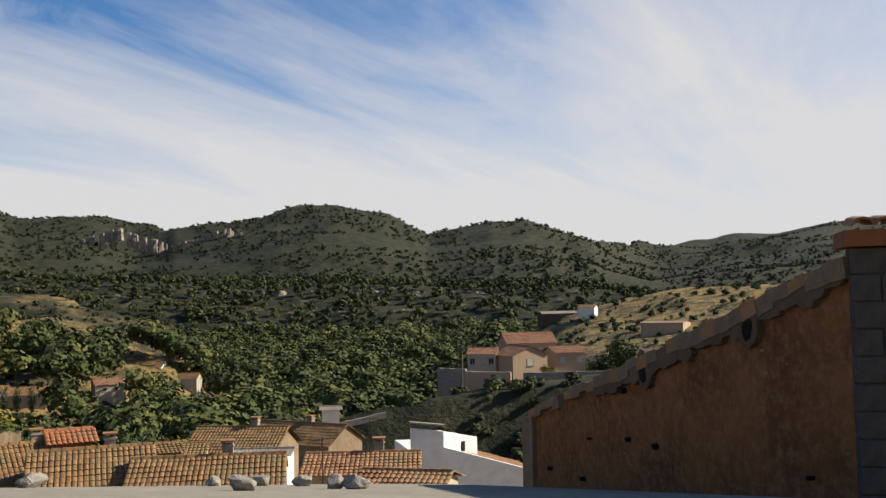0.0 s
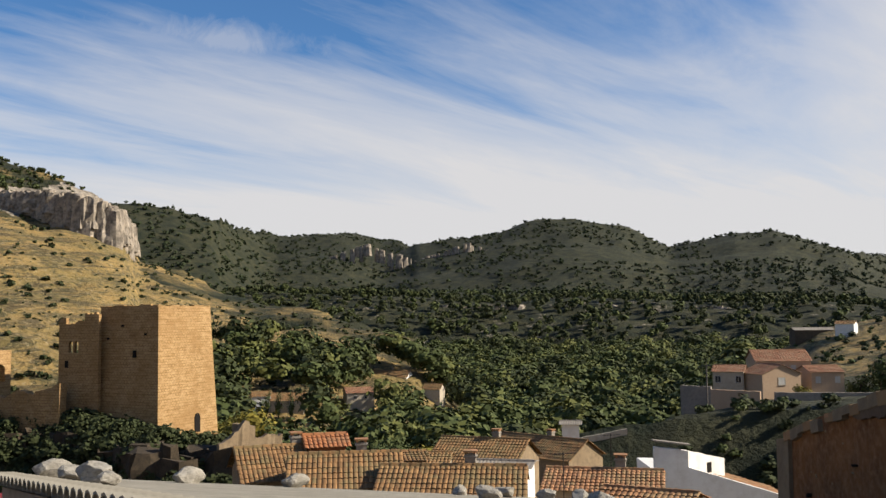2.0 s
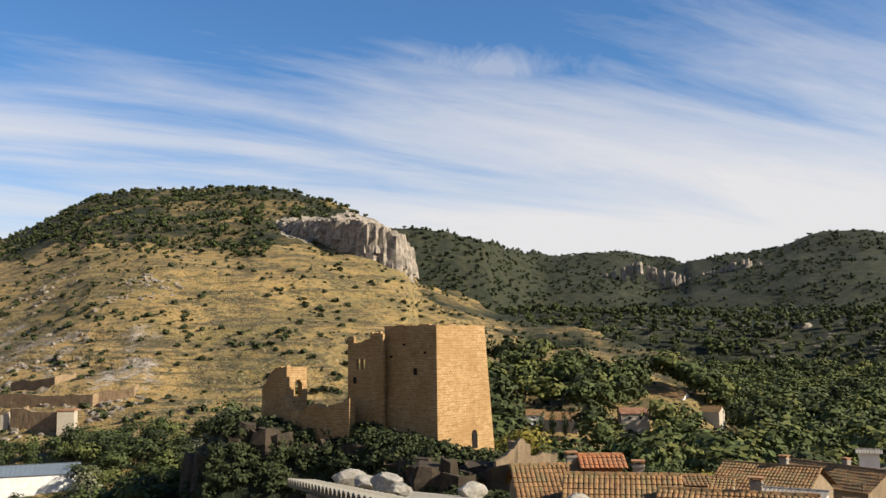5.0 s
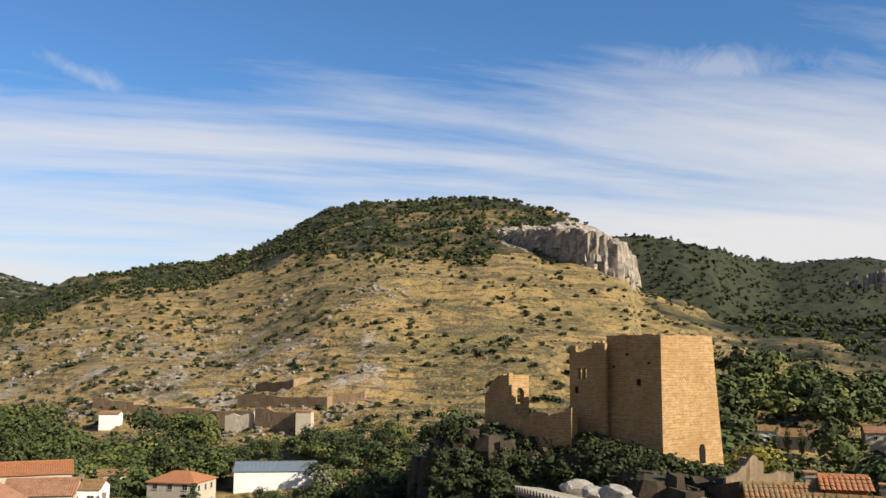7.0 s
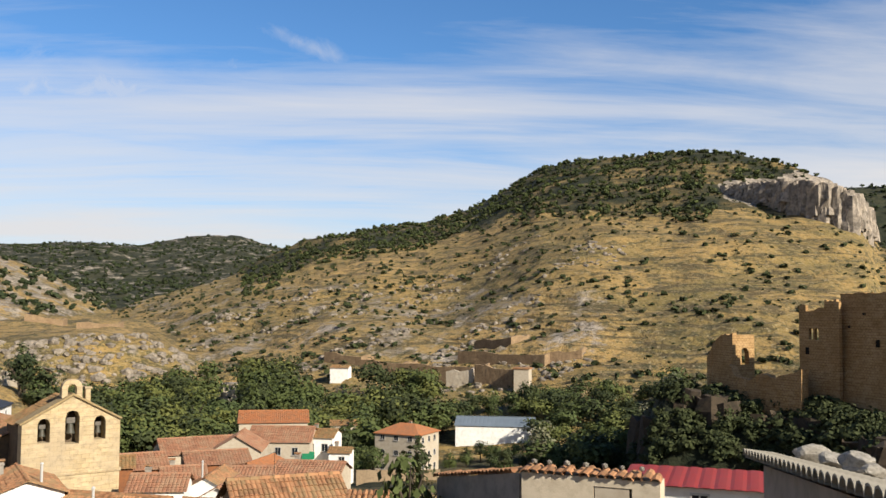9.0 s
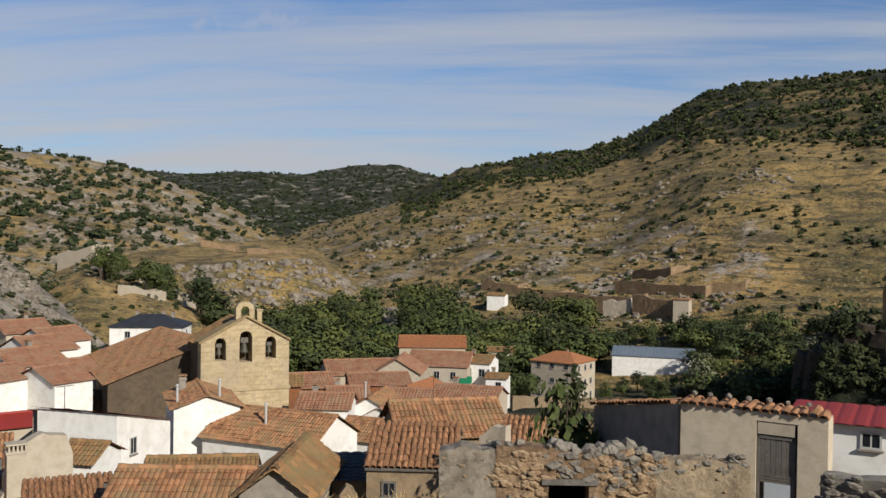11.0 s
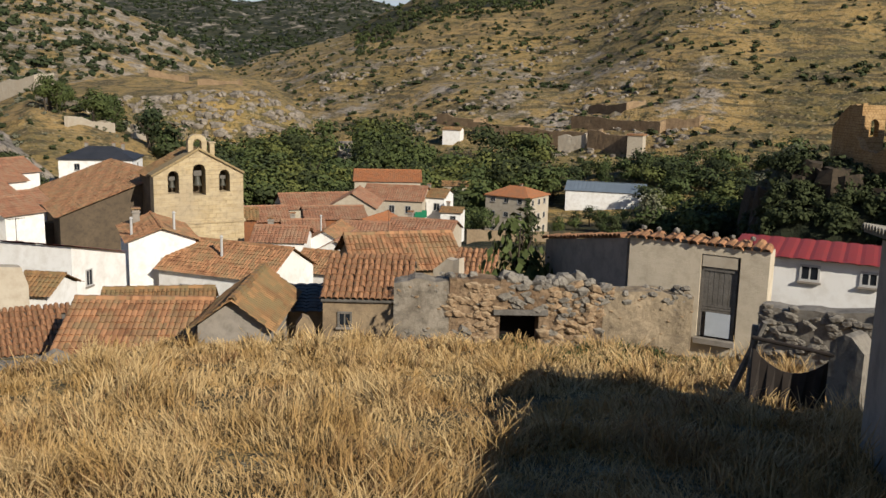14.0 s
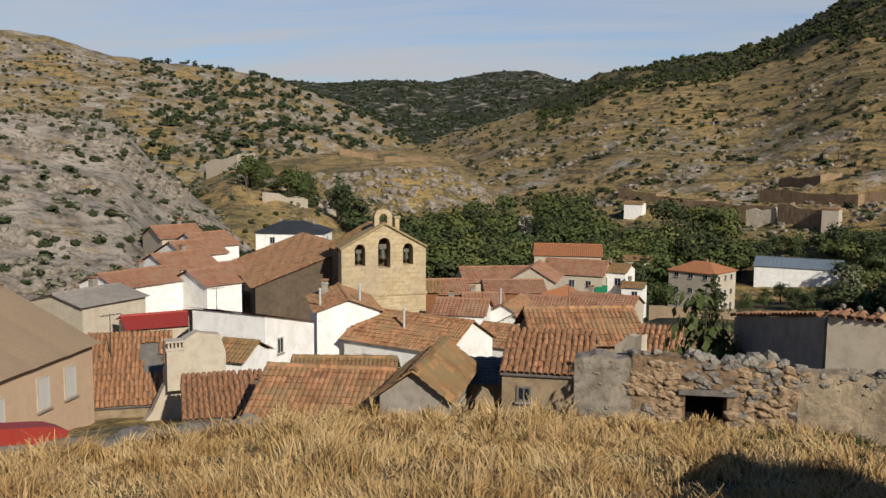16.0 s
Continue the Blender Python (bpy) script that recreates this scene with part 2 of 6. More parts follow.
def part(name, bm, mat, parent=None, label="", smooth=False):
    me = bpy.data.meshes.new(name)
    bm.to_mesh(me)
    bm.free()
    me.materials.append(mat)
    if smooth:
        me.polygons.foreach_set("use_smooth", [True] * len(me.polygons))
    ob = new(name, me)
    if parent is not None:
        ob.parent = parent
    if label:
        ob["label"] = label
    return ob


def empty(name, m, label, category, group="", kind=""):
    ob = new(name)
    ob.matrix_world = m
    ob.empty_display_size = 0.1
    return tagged(ob, label, category, group, kind)


def box(bm, x0, x1, y0, y1, z0, z1, m=None):
    v = [bm.verts.new((x, y, z)) for z in (z0, z1) for x, y in ((x0, y0), (x1, y0), (x1, y1), (x0, y1))]
    for f in ((3, 2, 1, 0), (4, 5, 6, 7), (0, 1, 5, 4), (1, 2, 6, 5), (2, 3, 7, 6), (3, 0, 4, 7)):
        bm.faces.new([v[i] for i in f])
    if m is not None:
        bmesh.ops.transform(bm, matrix=m, verts=v)
    return v


def boxes(*specs):
    bm = bmesh.new()
    for s in specs:
        box(bm, *s)
    return bm


def prism(bm, outline, y0, y1):
    """A solid from an outline in x and z, drawn counter-clockwise as seen from -y."""
    a = [bm.verts.new((x, y0, z)) for x, z in outline]
    b = [bm.verts.new((x, y1, z)) for x, z in outline]
    bm.faces.new(a)
    bm.faces.new(b[::-1])
    k = len(outline)
    for i in range(k):
        j = (i + 1) % k
        bm.faces.new((a[j], a[i], b[i], b[j]))
    return a + b


def fbm(x, y, z=0.0, octaves=4):
    return noise.fractal(Vector((x, y, z)), 1.0, 2.0, octaves)


# ---------------------------------------------------------------- the lie of the land
def curve(*pairs):
    xs, ys = [p[0] for p in pairs], [p[1] for p in pairs]
    return lambda a: np.interp(a, xs, ys)


BASE = curve((0, 0), (21, -4.5), (26, -7), (34, -9.5), (50, -12), (95, -18), (186, -31), (300, -33), (520, -27), (800, -14), (1500, 0), (4600, 40))
# each hill: bearing to skyline angle, bearing to ridge distance, distance of its foot, shape, fall behind
MAIN = (curve((11, -9), (15.5, -1.7), (19.3, -0.2), (22.2, 0.9), (25, 1.2), (28, 2.1), (32.2, 3.9), (33.0, 6.3), (34.5, 7.4), (36.5, 8.2), (39.3, 8.9), (42, 9.25), (48.5, 9.0), (51, 8.5), (53.3, 7.3),
              (55.5, 6.2), (58.3, 5.3), (61.4, 4.95), (64.1, 4.2), (66.5, 3.3), (70, 1.8), (75, 0.0), (80, -1.8), (86, -9)),
        curve((15, 400), (33, 540), (45, 640), (60, 700), (75, 620), (86, 400)), curve((15, 250), (33, 200), (60, 205), (75, 240), (86, 300)), 0.97, 0.25)
FAR = (curve((-60, 4.5), (-22, 4.0), (-18.7, 3.6), (-15.6, 3.1), (-12.3, 3.0), (-10, 3.4), (-7.4, 4.0), (-5, 4.9), (-3, 4.9), (-0.6, 4.5), (0.8, 4.3), (3.5, 5.4), (6.2, 5.8), (9.6, 5.6), (12, 5.1),
             (14.7, 4.7), (16.2, 4.4), (18.7, 4.9), (20.3, 5.2), (24.3, 5.1), (26.9, 5.9), (30.3, 6.8), (33.4, 7.0), (40, 6.5), (50, 4), (56, -9)),
       curve((-60, 2600), (-13, 2500), (-9, 1700), (16, 1700), (18, 2100), (25, 2000), (28, 1300), (50, 1200)), curve((-60, 900), (50, 800)), 1.1, 0.1)
SHELF = (curve((-30, -3), (-14, -0.8), (-7.3, 0.3), (-0.5, 0.8), (6.3, 1.3), (12.9, 1.2), (19.3, 1.5), (26, 1.2), (34, 0), (40, -9)), curve((-30, 760), (34, 820)), curve((-30, 640), (34, 690)), 0.7, -0.035)
LEFT = (curve((71, -6), (74, -1.6), (77, 0.3), (80, 1.9), (82, 2.6), (84, 3.5), (87.3, 4.0), (90.4, 4.5), (93.5, 4.9), (96.4, 5.5), (99.2, 5.9), (125, 8), (150, 6), (170, -5)), curve((71, 760), (78, 720), (170, 560)), curve((71, 400), (78, 340), (170, 150)), 1.0, 0.1)
CRAG = (curve((82, -16), (84, -9), (86, -6.3), (88.1, -4.2), (89.6, -3.0), (91.5, -1.3), (93.3, 1.0), (96.5, 1.3), (99.4, 1.8), (110, 4), (140, 6), (170, -6)), curve((84, 200), (93, 235), (170, 230)), curve((84, 105), (96, 88), (170, 70)), 0.95, 0.1)
GORGE = (curve((50, -9), (56, 2), (62, 3), (66.8, 3.6), (68.8, 4.1), (71.4, 3.95), (74.7, 3.6), (77.3, 3.9), (80.8, 3.65), (83.6, 3.4), (100, 3)), curve((56, 1500), (100, 1500)), curve((56, 520), (100, 480)), 1.0, 0.1)
LEDGE = (curve((69, -7), (71.5, -3.0), (74, -1.9), (77, -1.6), (80.5, -1.6), (84, -1.9), (90, -3)), curve((69, 335), (90, 345)), curve((69, 305), (90, 318)), 0.55, -0.01)
TERRACE = (curve((77, -14), (78.5, -8), (80.5, -5.0), (82, -4.2), (84.5, -3.1), (87, -2.8), (89.5, -4.4), (93, -14)), curve((78, 225), (90, 225)), curve((78, 170), (90, 165)), 0.8, 0.0)
RIGHT = (curve((-90, 5), (-40, 3), (-30, 2.2), (-21.9, 1.35), (-17.1, 0.8), (-13.9, 0.5), (-10.6, -0.1), (-7.2, -1.0), (-3, -3.3), (0, -5.5), (2, -9)), curve((-90, 300), (0, 380)), curve((-90, 120), (2, 175)), 0.9, 0.12)
BANK = (curve((-40, -4.5), (-12, -5.1), (-4, -5.6), (1, -5.7), (3, -6.0), (6.4, -6.9), (9, -9), (11, -12)), curve((-40, 128), (11, 120)), curve((-40, 117), (11, 110)), 0.8, curve((-14, 0.03), (-3, 0.04), (0.5, 0.25), (2.5, 0.8)))
KNOLL = (curve((21, -14), (23.5, -8.5), (26, -7.4), (29, -6.9), (33, -6.1), (36, -5.4), (39.5, -5.0), (42, -4.7), (43.9, -4.5), (45, -7.4), (47.5, -13)), curve((20, 131), (31, 129), (35, 140), (38, 150), (50, 157)), curve((20, 112), (31, 110), (35, 124), (38, 136), (50, 142)), 0.45, 0.18)
HILLS = (MAIN, FAR, SHELF, LEFT, CRAG, GORGE, LEDGE, TERRACE, RIGHT, BANK, KNOLL)


def lie(az, r):
    """Height of the ground at bearings az and distances r (arrays), and which hill is uppermost there (-1: none)."""
    z, top = BASE(r), np.full(np.shape(r), -1)
    for i, (sky, ridge, foot, shape, fall) in enumerate(HILLS):
        R, F = ridge(az), foot(az)
        crest = EYE + R * np.tan(np.radians(sky(az)))
        low_ = BASE(F) - 1.0
        u = np.clip((r - F) / (R - F), 0, 1)
        h = low_ + (crest - low_) * u**shape - np.maximum(r - R, 0) * (fall(az) if callable(fall) else fall)
        h = np.where((r < F) | (crest < BASE(R)), -1e3, h)
        top = np.where(h > z, i, top)
        z = np.maximum(z, h)
    return z, top


def rough_land(x, y, r):
    """Small relief that grows with distance."""
    a = min(1.0, max(0.0, (r - 25) / 120))
    return a * (fbm(x / 60, y / 60, 3.0, 5) * 3.0 + fbm(x / 16, y / 16, 6.0, 3) * 0.7 + (fbm(x / 260, y / 260, 9.0, 3) * min(22.0, r * 0.010))) + min(1.0, r / 8) * 0.10 * fbm(x / 2.2, y / 2.2, 1.0, 3)


def ledges(x, y, z, az, r):
    """Old terraces that step along the contours, and gullies that run down the slope."""
    fade = min(1.0, max(0.0, (r - 225) / 60))
    h = z / 6.5 + 0.9 * fbm(x / 90, y / 90, 12.0, 3)
    step = 1.7 * (0.5 - (h - math.floor(h))) * min(1.0, max(0.0, 0.45 + 1.6 * fbm(x / 70, y / 70, 15.0, 2)))
    return fade * (step + 2.2 * fbm(az / 6.5, r / 300, 18.0, 2) * math.exp(-((r - 400) / 190) ** 2))


LAND = {}


def ground_many(az, r):
    """Heights of the ground's sheet at bearings and distances (arrays), and the hill underfoot."""
    i = np.clip(np.searchsorted(LAND["reach"], r) - 1, 0, len(LAND["reach"]) - 2)
    j = np.clip(np.searchsorted(LAND["bearings"], az) - 1, 0, len(LAND["bearings"]) - 2)
    u = np.clip((r - LAND["reach"][i]) / (LAND["reach"][i + 1] - LAND["reach"][i]), 0, 1)
    v = np.clip((az - LAND["bearings"][j]) / (LAND["bearings"][j + 1] - LAND["bearings"][j]), 0, 1)
    Z = LAND["z"]
    return (Z[i, j] * (1 - v) + Z[i, j + 1] * v) * (1 - u) + (Z[i + 1, j] * (1 - v) + Z[i + 1, j + 1] * v) * u, LAND["top"][i, j]


def ground_at(x, y):
    return float(ground_many(np.array([math.degrees(math.atan2(-x, y))]), np.array([math.hypot(x, y)]))[0][0])


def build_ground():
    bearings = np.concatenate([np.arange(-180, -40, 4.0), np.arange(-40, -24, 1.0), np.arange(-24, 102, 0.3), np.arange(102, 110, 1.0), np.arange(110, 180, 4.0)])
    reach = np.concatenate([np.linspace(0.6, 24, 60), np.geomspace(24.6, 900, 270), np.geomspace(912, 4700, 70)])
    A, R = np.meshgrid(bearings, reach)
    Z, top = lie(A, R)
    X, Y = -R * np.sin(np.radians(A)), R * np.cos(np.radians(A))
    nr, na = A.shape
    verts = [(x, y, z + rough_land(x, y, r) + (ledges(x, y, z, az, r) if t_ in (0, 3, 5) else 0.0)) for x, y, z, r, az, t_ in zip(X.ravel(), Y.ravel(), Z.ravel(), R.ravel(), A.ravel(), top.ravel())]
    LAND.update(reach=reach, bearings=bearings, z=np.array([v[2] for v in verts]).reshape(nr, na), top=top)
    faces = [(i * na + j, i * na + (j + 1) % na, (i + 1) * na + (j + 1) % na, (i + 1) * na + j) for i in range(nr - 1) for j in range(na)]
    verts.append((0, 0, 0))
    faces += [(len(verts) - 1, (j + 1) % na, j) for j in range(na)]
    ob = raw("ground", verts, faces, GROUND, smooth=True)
    t = top.ravel()
    r_, a_ = R.ravel(), A.ravel()
    el = np.degrees(np.arctan2(np.array([v[2] for v in verts[:-1]]) - EYE, r_))
    wob = np.array([fbm(v[0] / 45, v[1] / 45, 5.0, 4) for v in verts[:-1]])
    wood, rock = np.full(len(t), 0.1), np.full(len(t), 0.06)
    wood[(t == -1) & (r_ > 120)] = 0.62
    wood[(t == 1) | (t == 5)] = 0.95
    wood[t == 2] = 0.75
    rock[t == 1], rock[t == 5], rock[t == 2] = 0.24, 0.40, 0.24
    wood[t == 3], rock[t == 3] = 0.42, 0.47
    wood[t == 4], rock[t == 4] = 0.22, 0.6
    rock[(t == 6) & (r_ < 345)] = 0.38
    high = (t == 0) & (el > np.minimum(5.7, MAIN[0](a_) - 1.5) + 0.9 * wob) & (a_ < 69)
    wood[high] = 0.55
    rock[(t == 0) & (a_ > 47) & (el < 1.2 + wob) & (el > -3.2 + wob)] = 0.41
    rock[(t == 0) & (a_ > 31.5) & (a_ < 41.5) & (el > 5.2 + 0.16 * (a_ - 33) + 0.5 * wob) & (el < 8.2 - 0.1 * (a_ - 33) + 0.4 * wob) & (a_ < 40.5 + wob)] = 1.0
    rock[(t == 2) & (r_ < 800)] = 0.35
    # no wood on the bank: its shade is put into the colour with this mask
    wood[t == 9], rock[t == 9] = 0.85, 0.02
    wood[t == 10], rock[t == 10] = 1.0, 0.1
    for key, values in (("wood", wood), ("rock", rock)):
        at = ob.data.attributes.new(key, "FLOAT", "POINT")
        at.data.foreach_set("value", np.append(values, 0.1))
    return tagged(ob, "dry grassy hillside dropping to a green valley below rocky hills", "ground", kind="structure")


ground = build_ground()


# ---------------------------------------------------------------- roofs and houses
def tile_slope(verts, faces, eave, across, up, width, length, pitch=0.22, step=0.38, proud=0.05):
    """Courses of barrel tiles laid on a slope: eave is one lower corner, across and up are unit vectors along it."""
    eave, across, up = Vector(eave), Vector(across), Vector(up)
    out_ = across.cross(up).normalized()
    cols, rows = max(2, round(width / pitch)), max(1, round(length / step))
    pw, pl = width / cols, length / rows
    wave = [0.0, 0.85, 1.0, 0.85]
    k = cols * 4 + 1
    for r in range(rows):
        base = len(verts)
        for end, lift in ((0, 0.035), (1, 0.0)):
            for c in range(k):
                jit = 0.012 * math.sin(c // 4 * 12.9 + r * 7.7)
                p = eave + across * (pw * c / 4) + up * (pl * (r + end * 1.04)) + out_ * (proud * wave[c % 4] + lift + (jit if c % 4 else 0))
                verts.append(tuple(p))
        faces += [(base + c, base + c + 1, base + k + c + 1, base + k + c) for c in range(k - 1)]
        if r:
            faces += [(base - k + c, base - k + c + 1, base + c + 1, base + c) for c in range(k - 1)]


def tile_mesh(pitch, step):
    """One barrel tile, lying along +y, 14 faces."""
    bm = bmesh.new()
    arcs = []
    for y, w, lift in ((0.0, 0.56, 0.03), (step * 1.12, 0.46, 0.0)):
        for thick in (0.0, 0.018):
            arcs.append([bm.verts.new((math.cos(a) * -(pitch * w - thick), y, lift + math.sin(a) * (pitch * 0.42 - thick))) for a in (0.0, 0.9, math.pi / 2, math.pi - 0.9, math.pi)])
    o0, i0, o1, i1 = arcs
    for k in range(4):
        bm.faces.new((o0[k], o0[k + 1], o1[k + 1], o1[k]))
        bm.faces.new((i0[k + 1], i0[k], i1[k], i1[k + 1]))
        bm.faces.new((o0[k + 1], o0[k], i0[k], i0[k + 1]))
    me = bpy.data.meshes.new("roof_tile")
    bm.to_mesh(me)
    bm.free()
    return me


LOOSE_TILE = {}


def laid_tiles(parent, eave, across, up, width, length, mat, pitch=0.21, step=0.40, skip=None):
    """Tiles as pieces of their own on a slope of the parent's."""
    key = (mat.name, pitch, step)
    if key not in LOOSE_TILE:
        LOOSE_TILE[key] = tile_mesh(pitch, step)
        LOOSE_TILE[key].materials.append(mat)
    across, up = Vector(across), Vector(up)
    out_ = across.cross(up).normalized()
    turn = Matrix((across, up, out_)).transposed().to_4x4()
    for c in range(round(width / pitch)):
        for r in range(round(length / step)):
            if skip and skip(c, r):
                continue
            ob = new("roof_tile", LOOSE_TILE[key])
            ob.parent = parent
            p = Vector(eave) + across * (pitch * (c + 0.5) + random.gauss(0, 0.008)) + up * (step * r + random.gauss(0, 0.015)) + out_ * 0.01
            ob.matrix_basis = Matrix.Translation(p) @ turn @ pose(0, 0, 0, random.gauss(0, 1.2), random.gauss(0, 2), random.gauss(0, 2))


def window(parent, x, z, w, h, y, side="front", pane=GLASS, frame_mat=SHUTTER, sill=True):
    """A window in the wall of a house: frame, pane and sill. y: the wall's face; side: front (-y) or right (+x) or left (-x)."""
    turn = {"front": pose(x, y, z), "right": pose(y, x, z, 0, 0, 90), "left": pose(y, x, z, 0, 0, -90)}[side]
    bm = bmesh.new()
    t = 0.07
    for s in ((-w / 2 - t, -w / 2, -0.04, 0.05, -t, h + t), (w / 2, w / 2 + t, -0.04, 0.05, -t, h + t), (-w / 2, w / 2, -0.04, 0.05, h, h + t), (-w / 2, w / 2, -0.04, 0.05, -t, 0), (-0.025, 0.025, -0.02, 0.05, 0, h)):
        box(bm, *s)
    fr = part("window", bm, frame_mat, parent)
    fr.matrix_basis = turn
    g = part("pane", boxes((-w / 2, w / 2, -0.012, 0.04, 0, h)), pane, fr)
    if sill:
        part("sill", boxes((-w / 2 - 0.12, w / 2 + 0.12, -0.12, 0.05, -t - 0.06, -t)), CEMENT, fr)
    return fr


def chimney(parent, x, y, z, h=1.0, w=0.5, mat=CEMENT):
    c = part("chimney", boxes((x - w / 2, x + w / 2, y - w / 2, y + w / 2, z - 0.6, z + h), (x - w / 2 - 0.06, x + w / 2 + 0.06, y - w / 2 - 0.06, y + w / 2 + 0.06, z + h * 0.8, z + h * 0.88)), mat, parent)
    part("chimney_cap", boxes((x - w / 2 - 0.08, x + w / 2 + 0.08, y - w / 2 - 0.08, y + w / 2 + 0.08, z + h + 0.1, z + h + 0.17), (x - w / 2, x - w / 2 + 0.1, y - w / 2, y + w / 2, z + h, z + h + 0.1), (x + w / 2 - 0.1, x + w / 2, y - w / 2, y + w / 2, z + h, z + h + 0.1)), TILE, c)


tiles_gone = {}


def house(label, az, r, w, d, turn, eave, rise, ridge="x", wall=WHITE, roof=TILE, windows=(), chim=(), group="village houses", name="house", pitch=0.24, depth=3.0, hip=False, shed_roof=False, place=None, tiles=True):
    """A house with walls and a tiled roof. w along its front, d back from it; turn 0: the front looks at the lookout; eave: height of the eaves; rise: of the ridge above them.
    windows: (side, along, above the eave, width, height)."""
    x, y = place[:2] if place else plan(az, r + d / 2)
    base = min(ground_at(x, y), eave - 2.2) - depth
    home = empty(name, pose(x, y, eave, 0, 0, place[2] if place else az + turn), label, "house", group)
    a, b = w / 2, d / 2
    lo = base - eave
    bm = bmesh.new()
    if shed_roof:
        prism(bm, [(-b, lo), (b, lo), (b, rise), (-b, 0)], -a, a)
        bmesh.ops.rotate(bm, verts=bm.verts, matrix=Matrix.Rotation(radians(90), 3, "Z"))
    elif hip:
        box(bm, -a, a, -b, b, lo, 0)
    elif ridge == "x":
        prism(bm, [(-b, lo), (b, lo), (b, 0), (0, rise), (-b, 0)], -a, a)
        bmesh.ops.rotate(bm, verts=bm.verts, matrix=Matrix.Rotation(radians(90), 3, "Z"))
    else:
        prism(bm, [(-a, lo), (a, lo), (a, 0), (0, rise), (-a, 0)], -b, b)
    bmesh.ops.recalc_face_normals(bm, faces=bm.faces)
    part("wall", bm, wall, home)
    v, f = [], []
    o = 0.3
    sheet = roof in (RED_METAL, BLUE_METAL, TAN_ROOF, CEMENT)
    rows_ = dict(step=60.0, proud=0.02) if sheet else {}
    if shed_roof:
        l = math.hypot(d, rise)
        up = (0, d / l, rise / l)
        tile_slope(v, f, (-a - o, -b - o * d / l, 0.04 - o * rise / l), (1, 0, 0), up, w + 2 * o, l + 2 * o, pitch, **rows_)
    elif hip:
        v = [(-a - o, -b - o, 0.05), (a + o, -b - o, 0.05), (a + o, b + o, 0.05), (-a - o, b + o, 0.05), (-a * 0.35, 0, rise), (a * 0.35, 0, rise), (-a - o, -b - o, -0.1), (a + o, -b - o, -0.1), (a + o, b + o, -0.1), (-a - o, b + o, -0.1)]
        f = [(0, 1, 5, 4), (1, 2, 5), (2, 3, 4, 5), (3, 0, 4), (6, 7, 1, 0), (7, 8, 2, 1), (8, 9, 3, 2), (9, 6, 0, 3), (9, 8, 7, 6)]
    else:
        run = b if ridge == "x" else a
        l = math.hypot(run, rise)
        s, c = rise / l, run / l
        for sign in (1, -1):
            if ridge == "x":
                tile_slope(v, f, (-a * sign - o * sign, -(b + o * c) * sign, 0.06 - o * s), (sign, 0, 0), (0, c * sign, s), w + 2 * o, l + o, pitch, **rows_)
            else:
                tile_slope(v, f, (-(a + o * c) * sign, (b + o) * sign, 0.06 - o * s), (0, -sign, 0), (c * sign, 0, s), d + 2 * o, l + o, pitch, **rows_)
    if not tiles:
        v, f = [], []
        box_ = bmesh.new()
        run = b if ridge == "x" else a
        l = math.hypot(run, rise) if not shed_roof else math.hypot(d, rise)
        for sign in (1, -1):
            if shed_roof and sign < 0:
                continue
            if ridge == "x":
                box(box_, -a - 0.05, a + 0.05, -0.12, l, -0.02, 0.04, Matrix.Translation((0, -b * sign, 0.03)) @ Matrix.Rotation(0 if sign > 0 else math.pi, 4, "Z") @ Matrix.Rotation(math.asin(rise / l), 4, "X"))
        roof_ob = part("roof", box_, OLD_WOOD, home)
        slope_l = l
    else:
        roof_ob = raw("roof", v, f, roof, home)
    if not tiles:
        c_, s_ = math.sqrt(1 - (rise / slope_l) ** 2), rise / slope_l
        laid_tiles(roof_ob, (-a - 0.1, -b - 0.15 * c_, 0.10 - 0.15 * s_), (1, 0, 0), (0, c_, s_), w + 0.2, slope_l + 0.2, roof, skip=tiles_gone.get(label))
    elif not hip and not shed_roof:
        cap_r = 0.13
        bm = bmesh.new()
        n = round((w if ridge == "x" else d) / 0.45)
        long_ = (w if ridge == "x" else d) + 0.5
        ring = []
        for i in range(n + 1):
            for wob_ in (0.0, 0.03):
                ring.append([(-long_ / 2 + long_ * i / n, math.cos(t) * (cap_r + wob_), rise + 0.05 + math.sin(t) * (cap_r + wob_)) for t in (0, 1.0, 2.1, math.pi)])
        vs = [[bm.verts.new(p if ridge == "x" else (p[1], p[0], p[2])) for p in q] for q in ring]
        for q0, q1 in zip(vs, vs[1:]):
            for i in range(3):
                bm.faces.new((q0[i], q1[i], q1[i + 1], q0[i + 1]))
        part("ridge_cap", bm, roof, roof_ob)
    for side, along, above, ww, hh in windows:
        y_face = {"front": -b - 0.01, "right": a + 0.01, "left": -a - 0.01}[side]
        window(home, along, above, ww, hh, y_face, side, *( (SHUTTER, CREAM) if wall is PEACH else (GLASS, OLD_WOOD) if wall in (CEMENT, ADOBE) else (GLASS, SHUTTER)))
    for cx, cy, h in chim:
        chimney(home, cx, cy, rise * (1 - abs(cy if ridge == "x" else cx) / (b if ridge == "x" else a)) if not shed_roof else rise * 0.5, h)
    return home


